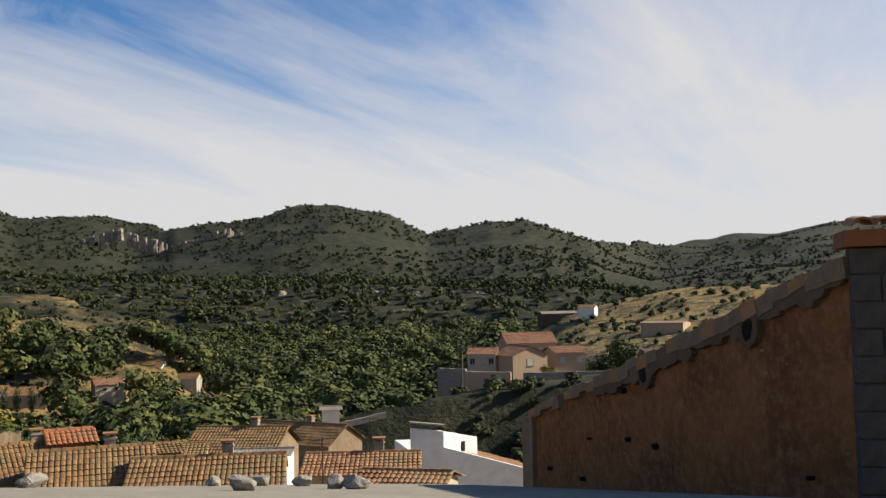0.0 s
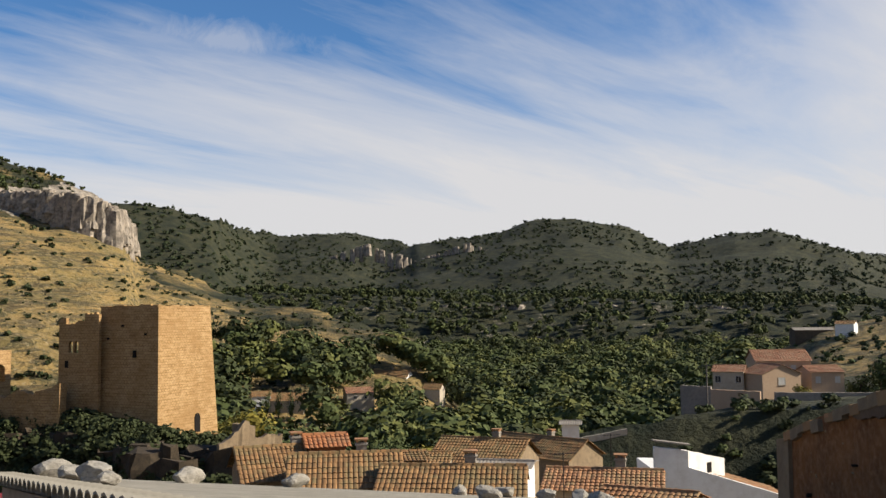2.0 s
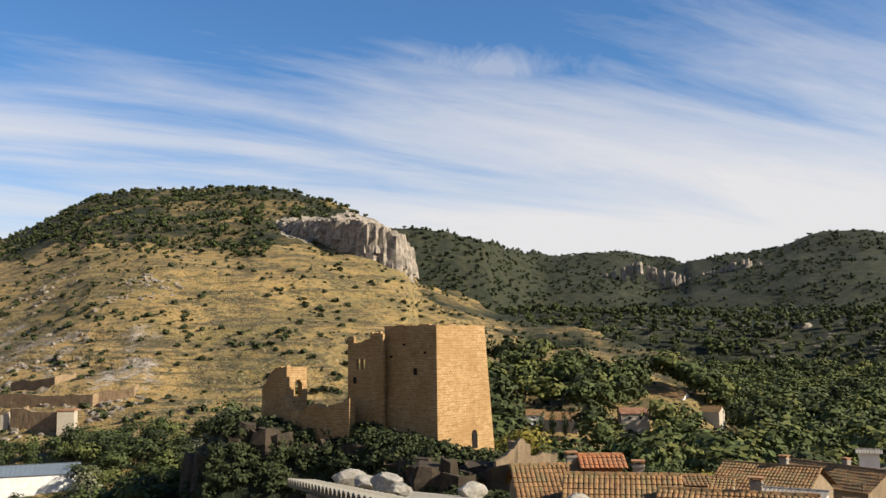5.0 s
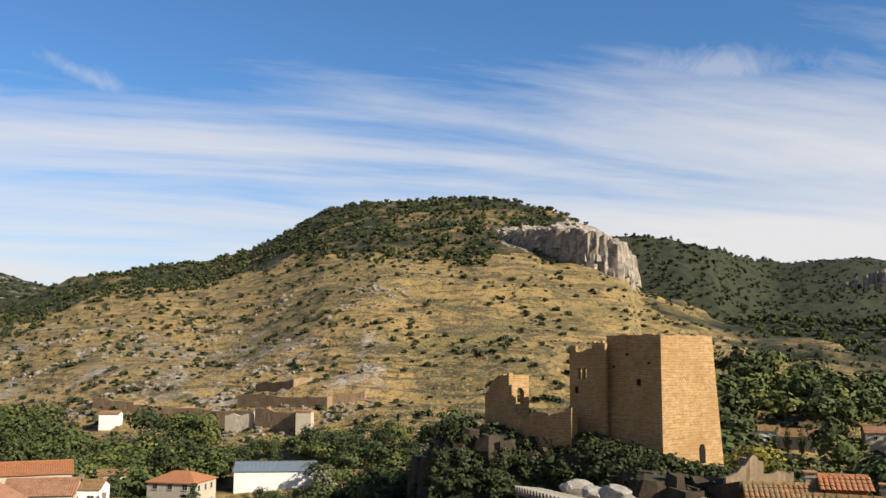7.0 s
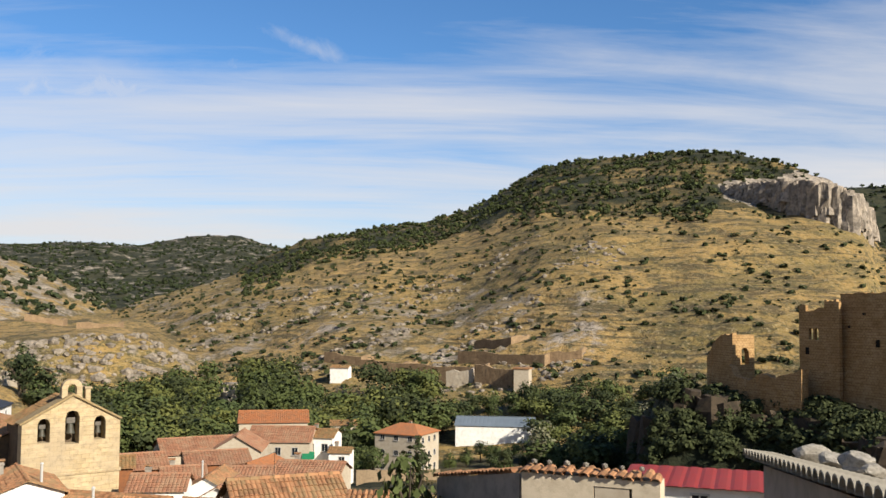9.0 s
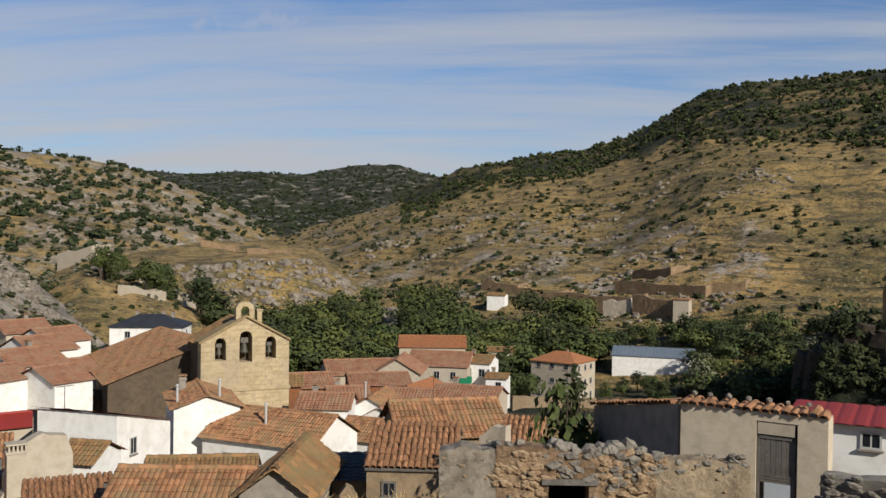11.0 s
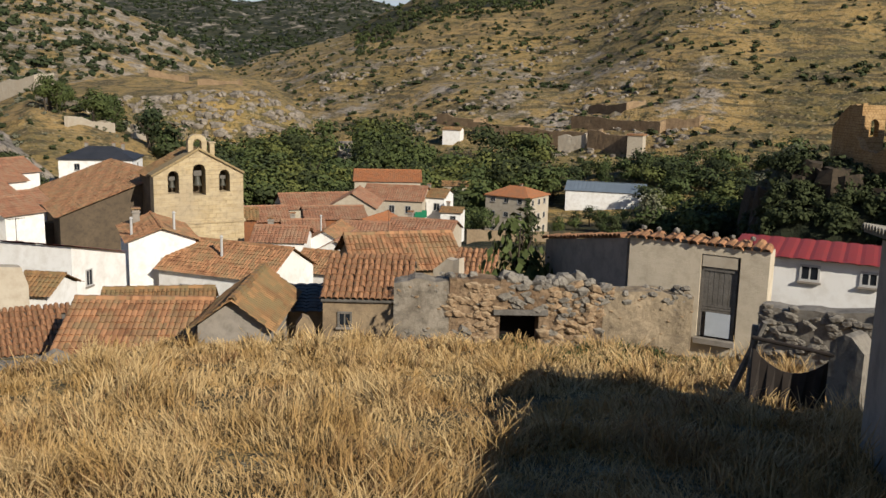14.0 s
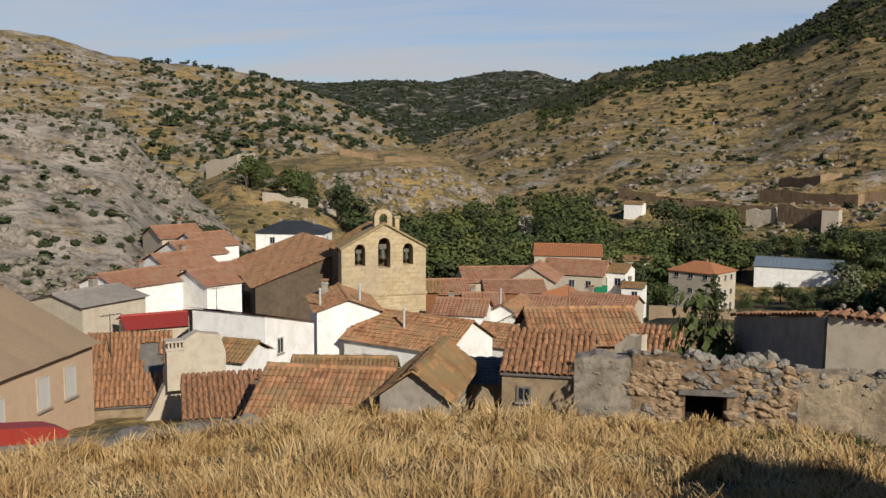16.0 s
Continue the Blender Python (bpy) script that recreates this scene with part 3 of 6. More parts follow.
def wall_mesh(profile, thick, rough_=0.0, seed=0, fine=0.5):
    """A wall along +x from a list of (x, z_bottom, z_top), with a worn surface and top."""
    xs = [p[0] for p in profile]
    n = max(2, round((xs[-1] - xs[0]) / fine))
    rows = 7
    bm = bmesh.new()
    grid = {}
    for i in range(n + 1):
        x = xs[0] + (xs[-1] - xs[0]) * i / n
        z0, z1 = np.interp(x, xs, [p[1] for p in profile]), np.interp(x, xs, [p[2] for p in profile])
        z1 += rough_ * 1.2 * fbm(x * 1.3, seed, 0, 4)
        for face in (0, 1):
            for j in range(rows + 1):
                z = z0 + (z1 - z0) * j / rows
                off = rough_ * 0.5 * fbm(x * 1.1, z * 1.1, seed + face * 9, 4)
                grid[i, face, j] = bm.verts.new((x, (thick if face else 0) + off * (1 if face else -1), z))
    for i in range(n):
        for j in range(rows):
            bm.faces.new((grid[i, 0, j], grid[i + 1, 0, j], grid[i + 1, 0, j + 1], grid[i, 0, j + 1]))
            bm.faces.new((grid[i + 1, 1, j], grid[i, 1, j], grid[i, 1, j + 1], grid[i + 1, 1, j + 1]))
        bm.faces.new((grid[i, 0, rows], grid[i + 1, 0, rows], grid[i + 1, 1, rows], grid[i, 1, rows]))
    for i in (0, n):
        for j in range(rows):
            q = (grid[i, 0, j], grid[i, 0, j + 1], grid[i, 1, j + 1], grid[i, 1, j])
            bm.faces.new(q if i == 0 else q[::-1])
    return bm


def along(p, q):
    """The pose at p whose +x runs towards q, and the distance."""
    dx, dy = q[0] - p[0], q[1] - p[1]
    return pose(p[0], p[1], 0, 0, 0, math.degrees(math.atan2(dy, dx))), math.hypot(dx, dy)


def stone_data(seed, mat):
    rnd = random.Random(seed)
    bm = bmesh.new()
    bmesh.ops.create_icosphere(bm, subdivisions=1, radius=0.5)
    for v in bm.verts:
        v.co = Vector(max(-0.42, min(0.42, c * rnd.uniform(0.8, 1.2))) for c in v.co)
    me = bpy.data.meshes.new("stone")
    bm.to_mesh(me)
    bm.free()
    me.materials.append(mat)
    return me


# ---------------------------------------------------------------- the castle on its rock
def arch_outline(w, h, n=6):
    """Half-round arch opening, feet at z 0."""
    pts = [(-w / 2, 0), (-w / 2, h - w / 2)]
    pts += [(-w / 2 * math.cos(t), h - w / 2 + w / 2 * math.sin(t)) for t in [math.pi * k / n for k in range(1, n)]]
    return pts + [(w / 2, h - w / 2), (w / 2, 0)]


def arch_panel(w, h, thick, mat, parent, x, y, z, turn=0.0, name="arched_opening"):
    bm = bmesh.new()
    prism(bm, arch_outline(w, h)[::-1], -thick, thick)
    bmesh.ops.recalc_face_normals(bm, faces=bm.faces)
    ob = part(name, bm, mat, parent)
    ob.matrix_basis = pose(x, y, z, 0, 0, turn)
    return ob


def pierced(bm, w, z0, z1, y0, y1, holes, x0=0.0):
    """A wall slab in x and z with round-headed holes through it: holes are (x, z, width, height), none above another."""
    holes = sorted(holes)
    x = x0 - w / 2
    for hx, hz, hw, hh in holes:
        box(bm, x, hx - hw / 2, y0, y1, z0, z1)
        box(bm, hx - hw / 2, hx + hw / 2, y0, y1, z0, hz)
        top = [(hx - hw / 2 * math.cos(t), hz + hh - hw / 2 + hw / 2 * math.sin(t)) for t in [math.pi * k / 8 for k in range(9)]]
        for p, q in zip(top, top[1:]):
            prism(bm, [p, q, (q[0], z1), (p[0], z1)], y0, y1)
        x = hx + hw / 2
    box(bm, x, x0 + w / 2, y0, y1, z0, z1)


def masonry(name, a, b, c, width, height_, joint, mortar=0.02, rough=0.95):
    """Coursed stone: rows of blocks of uneven colour."""

    def colour(n, co):
        sp = n.add("ShaderNodeSeparateXYZ")
        n.link(co, sp.inputs[0])
        cb = n.add("ShaderNodeCombineXYZ")
        n.put(cb.inputs[0], n.math("ADD", sp.outputs[0], sp.outputs[1]))
        n.put(cb.inputs[1], sp.outputs[2])
        bk = n.add("ShaderNodeTexBrick")
        wob_ = n.add("ShaderNodeTexNoise")
        n.link(co, wob_.inputs["Vector"])
        wob_.inputs["Scale"].default_value = 1.3
        moved = n.vec("ADD", cb.outputs[0], n.vec("MULTIPLY", wob_.outputs["Color"], (0.2, 0.09, 0.0)))
        n.link(moved, bk.inputs["Vector"])
        bk.inputs["Color1"].default_value, bk.inputs["Color2"].default_value, bk.inputs["Mortar"].default_value = (*a, 1), (*b, 1), (*joint, 1)
        bk.inputs["Scale"].default_value = 1.0
        bk.inputs["Brick Width"].default_value, bk.inputs["Row Height"].default_value = width, height_
        bk.inputs["Mortar Size"].default_value = mortar
        bk.inputs["Mortar Smooth"].default_value = 0.8
        base = n.mix(n.ramp(n.noise(n.vec("MULTIPLY", co, (0.5, 0.5, 2.4)), 1.1, 7, 0.75), (0.44, 0.0), (0.60, 0.7)), bk.outputs["Color"], (a[0] * 1.15, a[1] * 1.2, a[2] * 1.35))
        base = n.mix(n.ramp(n.noise(co, 0.22, 8, 0.65), (0.42, 0.0), (0.66, 0.75)), base, c)
        return n.mix(n.ramp(n.noise(co, 1.7, 6, 0.7), (0.52, 0.0), (0.72, 0.6)), base, (c[0] * 0.55, c[1] * 0.55, c[2] * 0.55))

    return material(name, colour, rough, 0.05, 3.0)


CASTLE = masonry("ochre coursed masonry", (0.55, 0.35, 0.155), (0.42, 0.255, 0.105), (0.36, 0.205, 0.08), 0.55, 0.37, (0.26, 0.145, 0.058), 0.07)
CHURCH = masonry("yellow ashlar", (0.62, 0.48, 0.27), (0.50, 0.375, 0.20), (0.46, 0.37, 0.25), 0.7, 0.42, (0.37, 0.275, 0.155), 0.05)


def castle():
    x, y = plan(31.05, 137)
    c = empty("castle_tower", pose(x, y, -14.5, 0, 0, -12), "tall ochre masonry castle tower standing on a shade-darkened rock", "tower")
    # the corner nearest the lookout is the origin; +x face is lit, the -y face lies in shade
    S, H = 11.6, 18.35
    bm = bmesh.new()
    lo = [bm.verts.new(p) for p in ((-S - 0.5, -0.5, -6), (0.5, -0.5, -6), (0.5, S + 0.5, -6), (-S - 0.5, S + 0.5, -6))]
    n = 14
    rings = [lo]
    for k, zz in enumerate((0, 6, 12, H)):
        q = 0.45 - 0.85 * (k / 3)
        rings.append([bm.verts.new(p) for p in ((-S - q, -q, zz), (q, -q, zz), (q, S + q, zz), (-S - q, S + q, zz))])
    for r0, r1 in zip(rings, rings[1:]):
        for i in range(4):
            bm.faces.new((r0[i], r0[(i + 1) % 4], r1[(i + 1) % 4], r1[i]))
    bm.faces.new(rings[-1])
    part("tower_body", bm, CASTLE, c)
    # worn parapet
    bm = bmesh.new()
    rnd = random.Random(4)
    for i in range(22):
        t = -S + 0.5 + i * 0.5
        h = 0.15 + 0.25 * rnd.random()
        box(bm, t - 0.26, t + 0.26, 0.42, 1.0, H - 0.05, H + h)
        box(bm, -1.1, -0.42, t + S - 0.26, t + S + 0.26, H - 0.05, H + h * 0.8)
    part("parapet", bm, CASTLE, c)
    d = part("doorway", boxes((-0.35, 0.3, -0.6, 0.6, 0, 2.1)), DARK, c, "dark round-headed doorway")
    d.matrix_basis = pose(0.14, 7.6, 0.4)
    arch_panel(0.95, 2.7, 0.3, DARK, c, 0.15, 7.6, 0.4, 90)
    part("slit_window", boxes((-4.6, -4.1, -0.12, 0.4, 11.3, 12.3)), DARK, c)
    for px, pz in ((-9.5, 13.8), (-2.5, 14.4), (-6.8, 15.6)):
        part("putlog_hole", boxes((px - 0.18, px + 0.18, 0.05, 0.5, pz, pz + 0.3)), DARK, c)
    # the broken wing behind the shaded face
    x, y = plan(35.35, 145)
    w = empty("castle_wing", pose(x, y, -14.5, 0, 0, -4), "ruined ochre castle wing with a twin-arched window", "ruin")
    bm = bmesh.new()
    pierced(bm, 6.8, -6, 16.0, 0, 0.6, [(-1.35, 12.0, 0.75, 1.7), (-0.4, 12.0, 0.75, 1.7)])
    rnd = random.Random(12)
    for k in range(17):
        hh = (0.9 if k < 3 else 0.25 if k < 8 else 0.5 if k < 11 else 1.6) + rnd.uniform(-0.2, 0.2)
        box(bm, -3.4 + 0.4 * k, -3.0 + 0.4 * k, 0.03, 0.57, 16.0, 16.0 + hh)
    part("wall", bm, CASTLE, w)
    for zz in (3.2, 6.2, 9.4):
        part("string_course", boxes((-3.42, 3.4, -0.08, 0.1, zz, zz + 0.22)), CASTLE, w)
    part("niche", boxes((-2.3, -1.7, -0.05, 0.4, 9.9, 10.9)), DARK, w)
    # curtain wall and the outer turret
    p, q = plan(36.3, 142), plan(40.2, 151)
    mm, L = along(q, p)
    cw = empty("castle_curtain_wall", mm, "broken ochre curtain wall of the castle in shade", "ruin")
    part("wall", wall_mesh([(0, -24, -6.6), (1.5, -24, -8.4), (3.5, -24, -8.8), (6.5, -24, -7.6), (9, -24, -8.0), (L, -24, -6.6)], 1.4, 0.6, 3), CASTLE, cw)
    x, y = plan(40.1, 152)
    t = empty("castle_turret", pose(x, y, -11.5, 0, 0, -10), "half-fallen ochre turret with a round arch", "ruin")
    bm = bmesh.new()
    pierced(bm, 4.2, -4, 9.4, -0.5, 0.5, [(0.2, 4.8, 1.7, 2.6)])
    bmesh.ops.rotate(bm, verts=bm.verts, matrix=Matrix.Rotation(radians(90), 3, "Z"))
    bmesh.ops.translate(bm, verts=bm.verts, vec=(0, 2.1, 0))
    part("arched_wall", bm, CASTLE, t)
    part("back_wall", boxes((-3.2, -2.4, 0.8, 4.2, -4, 8.6)), CASTLE, t)
    bm = wall_mesh([(-5.6, -10, 5.6), (-4.2, -10, 7.7), (-2.5, -10, 9.2), (0.45, -10, 9.5)], 0.9, 0.35, 5)
    part("side_wall", bm, CASTLE, t)
    # stone footing and lean-to ruin by the tower's foot
    p, q = plan(27.6, 118), plan(24.0, 122)
    mm, L = along(p, q)
    lr = empty("ruined_house", mm, "roofless pale stone house below the tower", "ruin")
    part("wall", wall_mesh([(0, -24, -13.0), (1.8, -24, -12.2), (3.2, -24, -10.6), (4.4, -24, -10.5), (4.5, -24, -12.6), (L, -24, -12.4)], 0.7, 0.35, 8), ADOBE, lr)
    part("end_wall", boxes((4.2, 4.9, 0.2, 5.0, -24, -11.2)), ADOBE, lr)


castle()


# ---------------------------------------------------------------- the church
def church():
    x, y = plan(78.0, 93)
    eave = -8.85
    rise = 2.35
    c = empty("church", pose(x, y, eave, 0, 0, 93), "yellow sandstone church with a bell gable and old tiled nave", "church")
    # local: front is -y; the long shaded side is -x
    W = 8.6
    a = W / 2
    bm = bmesh.new()
    box(bm, -a, a, 0, 1.6, -12, -4.6)
    holes = ((-2.45, -1.75, 1.05, 2.15), (0, -2.0, 1.25, 3.0), (2.45, -1.75, 1.05, 2.15))
    cuts = sorted({round(-a + W * k / 20, 3) for k in range(21)} | {round(hx + hw / 2 * q, 3) for hx, _, hw, _ in holes for q in (-1, -0.8, -0.5, 0, 0.5, 0.8, 1)})
    for u, v in zip(cuts, cuts[1:]):
        tops = [rise * (1 - abs(t) / a) for t in (u, v)]
        hole = next((h for h in holes if abs((u + v) / 2 - h[0]) < h[2] / 2), None)
        if hole is None:
            prism(bm, [(u, -4.6), (v, -4.6), (v, tops[1]), (u, tops[0])], 0.08, 1.5)
            continue
        hx, hz, hw, hh = hole
        arch = [hz + hh - hw / 2 + math.sqrt(max(0.0, (hw / 2) ** 2 - (t - hx) ** 2)) for t in (u, v)]
        box(bm, u, v, 0.08, 1.5, -4.6, hz)
        prism(bm, [(u, arch[0]), (v, arch[1]), (v, tops[1]), (u, tops[0])], 0.08, 1.5)
    box(bm, -a - 0.12, a + 0.12, -0.1, 1.6, -4.75, -4.45)
    bmesh.ops.recalc_face_normals(bm, faces=bm.faces)
    part("bell_gable", bm, CHURCH, c)
    # coping of the gable
    bm = bmesh.new()
    for sgn in (-1, 1):
        l = math.hypot(a, rise)
        m = Matrix.Translation((sgn * a / 2, 0.8, rise / 2 + 0.03)) @ Matrix.Rotation(math.atan2(rise, a) * sgn, 4, "Y")
        box(bm, -l / 2 - 0.2, l / 2 + 0.05, -0.95, 0.85, -0.02, 0.16, m)
    part("gable_coping", bm, ASHLAR, c)
    # small arch on the apex
    bm = bmesh.new()
    rim = [(-0.4, 2.3)] + [(-0.4 * math.cos(t), 2.95 + 0.4 * math.sin(t)) for t in [math.pi * k / 8 for k in range(9)]] + [(0.4, 2.3)]
    outer = [(-0.9, 2.1), (-0.9, 3.1), (-0.8, 3.4), (-0.6, 3.62), (-0.35, 3.75), (0.0, 3.8), (0.35, 3.75), (0.6, 3.62), (0.8, 3.4), (0.9, 3.1), (0.9, 2.1)]
    ring = [[bm.verts.new((x_, y_, z_)) for x_, z_ in line] for line in (rim, outer) for y_ in (0.45, 1.15)]
    for k in range(10):
        for r0, r1 in ((0, 2), (3, 1), (1, 0), (2, 3)):
            bm.faces.new((ring[r0][k], ring[r0][k + 1], ring[r1][k + 1], ring[r1][k]))
    bmesh.ops.recalc_face_normals(bm, faces=bm.faces)
    part("apex_arch", bm, CHURCH, c)
    part("pinnacle", boxes((1.2, 1.65, 0.5, 1.1, 1.4, 2.9), (1.1, 1.75, 0.4, 1.2, 2.9, 3.05)), CHURCH, c)
    for bx, bz, s in ((-2.45, -0.75, 0.55), (0, -0.45, 0.75), (2.45, -0.75, 0.53)):
        prof = [(0.10, 1.0), (0.22, 0.95), (0.30, 0.75), (0.36, 0.4), (0.46, 0.12), (0.56, 0.0), (0.50, 0.0)]
        v, f = [], []
        for rr, zz in prof:
            v += [(rr * s * 1.15 * math.cos(k * math.pi / 6), rr * s * 1.15 * math.sin(k * math.pi / 6), zz * s * 1.3) for k in range(12)]
        for i in range(len(prof) - 1):
            f += [(i * 12 + k, (i + 1) * 12 + k, (i + 1) * 12 + (k + 1) % 12, i * 12 + (k + 1) % 12) for k in range(12)]
        b = raw("bell", v, f, BRONZE, c, "dark bronze bell", True)
        b.matrix_basis = pose(bx, 0.8, bz - s * 0.9)
        part("yoke", boxes((-0.5 * s, 0.5 * s, -0.12, 0.12, s * 1.25, s * 1.9)), OLD_WOOD, b)
    # tower room behind the gable, then the nave; shade is put into their wall colour
    bm = bmesh.new()
    prism(bm, [(-a, -12), (a, -12), (a, -0.35), (0, 1.95), (-a, -0.35)], 1.55, 6.0)
    bmesh.ops.recalc_face_normals(bm, faces=bm.faces)
    part("tower_room", bm, SHADE_STONE, c)
    v, f = [], []
    l = math.hypot(a, 2.3)
    for sgn in (1, -1):
        tile_slope(v, f, (-(a + 0.3) * sgn, (6.2 if sgn > 0 else 1.4), -0.3), (0, -sgn, 0), (a / l * sgn, 0, 2.3 / l), 4.8, l + 0.3, 0.3)
    raw("tower_roof", v, f, TILE_PALE, c)
    bm = bmesh.new()
    prism(bm, [(-12.0, -12), (4.0, -12), (4.0, -3.2), (-3.4, -1.0), (-12.0, -4.2)], 5.0, 26)
    bmesh.ops.recalc_face_normals(bm, faces=bm.faces)
    part("nave_wall", bm, SHADE_STONE, c)
    v, f = [], []
    tile_slope(v, f, (-12.5, 26.4, -4.25), (0, -1, 0), (0.937, 0, 0.349), 21.8, 9.8, 0.3)
    tile_slope(v, f, (4.4, 4.6, -3.2), (0, 1, 0), (-0.958, 0, 0.286), 21.8, 8.2, 0.3)
    raw("nave_roof", v, f, TILE, c)
    for yy in (9.5, 15.0, 20.5):
        part("buttress", boxes((-13.0, -11.9, yy, yy + 1.1, -12, -5.4)), SHADE_STONE, c)
        arch_panel(1.5, 3.2, 0.25, DARK, c, -11.95, yy + 3.0, -9.5, 90)


church()


# ---------------------------------------------------------------- houses of the village
W2 = (("front", -1.6, -1.7, 0.8, 1.0), ("front", 1.6, -1.7, 0.8, 1.0))
W3 = (("front", -2.6, -1.9, 0.8, 1.1), ("front", 0.0, -1.9, 0.8, 1.1), ("front", 2.6, -1.9, 0.8, 1.1))

# along the lower edge of the meadow
house("white-walled house with a long old tiled roof", 75.9, 62, 8.4, 6.0, -34, -12.0, 1.6, "x", WHITE, TILE, (("front", -2.1, -1.7, 0.8, 0.8), ("front", -0.4, -1.7, 0.7, 0.8), ("right", -0.6, -2.4, 0.9, 1.6), ("right", 0.9, -2.4, 0.6, 1.0)), ())
house("tall whitewashed house with a gable front", 80.5, 66, 4.4, 7.0, 6, -10.3, 0.8, "y", WHITE, TILE, (("front", 0.3, -2.4, 0.8, 1.2),), ((-1.2, 2.0, 1.0),))
house("white village house with a small tiled roof", 70.6, 68, 3.2, 5.0, -25, -13.2, 1.1, "x", WHITE, TILE, (("right", 0.0, -2.0, 0.8, 1.2),))
# around the church and down to the river
ROW = "houses round the church"
for label, az, r, w, d, turn, eave, rise, ridge, wall, roof, win in (
    ("low brick-brown house with a wide roof", 71.3, 132, 10.0, 8, 12, -18.0, 1.7, "x", CREAM, TILE_BROWN, ()),
    ("pale house with a brown roof and gable", 68.8, 128, 6.4, 8, -8, -17.2, 1.9, "y", CREAM, TILE_BROWN, ()),
    ("long terraced house with balconies and brown roof", 66.3, 148, 9.6, 8, -12, -18.9, 1.9, "x", CREAM, TILE_BROWN, W3),
    ("house with broad orange tiled roof", 66.9, 165, 11.5, 9, 0, -18.0, 1.6, "x", CREAM, TILE_ORANGE, ()),
    ("white three-storey house with a terrace", 64.0, 150, 4.6, 6, -15, -18.6, 1.0, "x", WHITE, TILE_PALE, (("front", -1.1, -2.0, 0.9, 1.1), ("front", 1.1, -2.0, 0.9, 1.1), ("right", 0, -2.2, 0.8, 1.1))),
    ("house with a broad brown lean roof", 70.2, 114, 7.2, 7, 8, -16.6, 1.1, "x", BRICKISH, TILE_BROWN, ()),
    ("cottage with a tan tiled roof", 74.4, 106, 5.0, 6, 10, -15.6, 1.3, "x", BRICKISH, TILE_BROWN, ()),
    ("small whitewashed cottage with brown tiles", 73.2, 88, 4.8, 5, -10, -14.6, 1.1, "x", WHITE, TILE_BROWN, ()),
    ("whitewashed cottage with a gable front", 70.2, 92, 4.6, 7, -14, -15.6, 1.3, "y", WHITE, TILE, (("front", 0.0, -1.6, 0.7, 0.9),)),
    ("cottage with an orange gable", 67.6, 108, 5.8, 7, -25, -17.0, 1.3, "y", BRICKISH, TILE_ORANGE, ()),
    ("low cottage with a brown roof and chimneys", 64.6, 98, 6.8, 6, -16, -15.6, 1.2, "x", CREAM, TILE_BROWN, (("front", 1.6, -1.6, 0.7, 0.9),)),
    ("narrow white cottage with brown tiles", 69.4, 84, 3.6, 6, -18, -14.8, 1.0, "y", WHITE, TILE_BROWN, ()),
    ("old house with a sagging orange roof", 66.4, 72, 6.6, 5, -18, -13.4, 1.3, "x", ADOBE, TILE, ()),
    ("low house beside the church", 75.6, 100, 3.0, 4, 0, -14.4, 0.9, "x", BRICKISH, TILE_PALE, ()),
    ("brown-roofed house with pale front", 68.2, 98, 5.0, 5, -12, -15.9, 1.2, "x", WHITE, TILE_BROWN, (("front", 0.0, -1.7, 0.8, 1.0),)),
    ("cottage with ochre rendered walls", 72.0, 100, 4.2, 5, 5, -15.9, 1.1, "x", CREAM, TILE_BROWN, ()),
    ("white cottage with stepped roof", 66.0, 86, 4.6, 5, -20, -14.9, 1.0, "x", WHITE, TILE_BROWN, ()),
    ("pale house with a terrace roof", 62.9, 146, 3.2, 4, -10, -20.4, 0.6, "x", WHITE, TILE_PALE, (("front", 0.4, -1.4, 0.8, 0.9),)),
    ("small cream house by river trees", 62.8, 200, 5.2, 4, 0, -22.8, 0.8, "x", CREAM, TILE_PALE, ()),
):
    house(label, az, r, w, d, turn, eave, rise, ridge, wall, roof, win, ((-w * 0.25, 0.4, 0.8),) if len(label) % 3 == 0 else (), ROW, pitch=0.36)
# white row under the crag
for label, az, r, w, d, turn, eave, rise, ridge, wall, roof in (
    ("long whitewashed house under the crag", 92.6, 92, 8.0, 6, 38, -12.0, 1.1, "x", WHITE, TILE_BROWN),
    ("white house with a brown tiled roof", 90.2, 100, 6.0, 6, 35, -11.6, 1.4, "x", WHITE, TILE_BROWN),
    ("white house in a stepped row", 89.4, 108, 5.5, 6, 35, -11.2, 1.4, "x", WHITE, TILE_BROWN),
    ("white house at the top of the row", 88.6, 116, 5.5, 6, 35, -11.1, 1.4, "x", WHITE, TILE_BROWN),
    ("white house at the end of the street", 90.4, 128, 6.0, 6, 25, -11.2, 1.4, "x", CREAM, TILE_BROWN),
    ("white house beside the church wall", 88.6, 92, 4.0, 6, 35, -12.2, 1.2, "x", WHITE, TILE_BROWN),
    ("whitewashed corner house in the row", 87.8, 104, 4.0, 5, 30, -13.0, 1.1, "x", WHITE, TILE_BROWN),
    ("low house with old grey sheet roof", 95.2, 74, 6.0, 6, 40, -10.6, 0.7, "x", CREAM, CEMENT),
):
    house(label, az, r, w, d, turn, eave, rise, ridge, wall, roof, (("right", 0.0, -1.8, 0.8, 1.0),), ((1.0, 0.5, 0.8),) if az > 90 else (), "white row under the crag", pitch=0.36)
house("low house with a burgundy sheet roof", 91.3, 70, 5.0, 4, 12, -11.8, 0.6, "x", CREAM, RED_METAL)

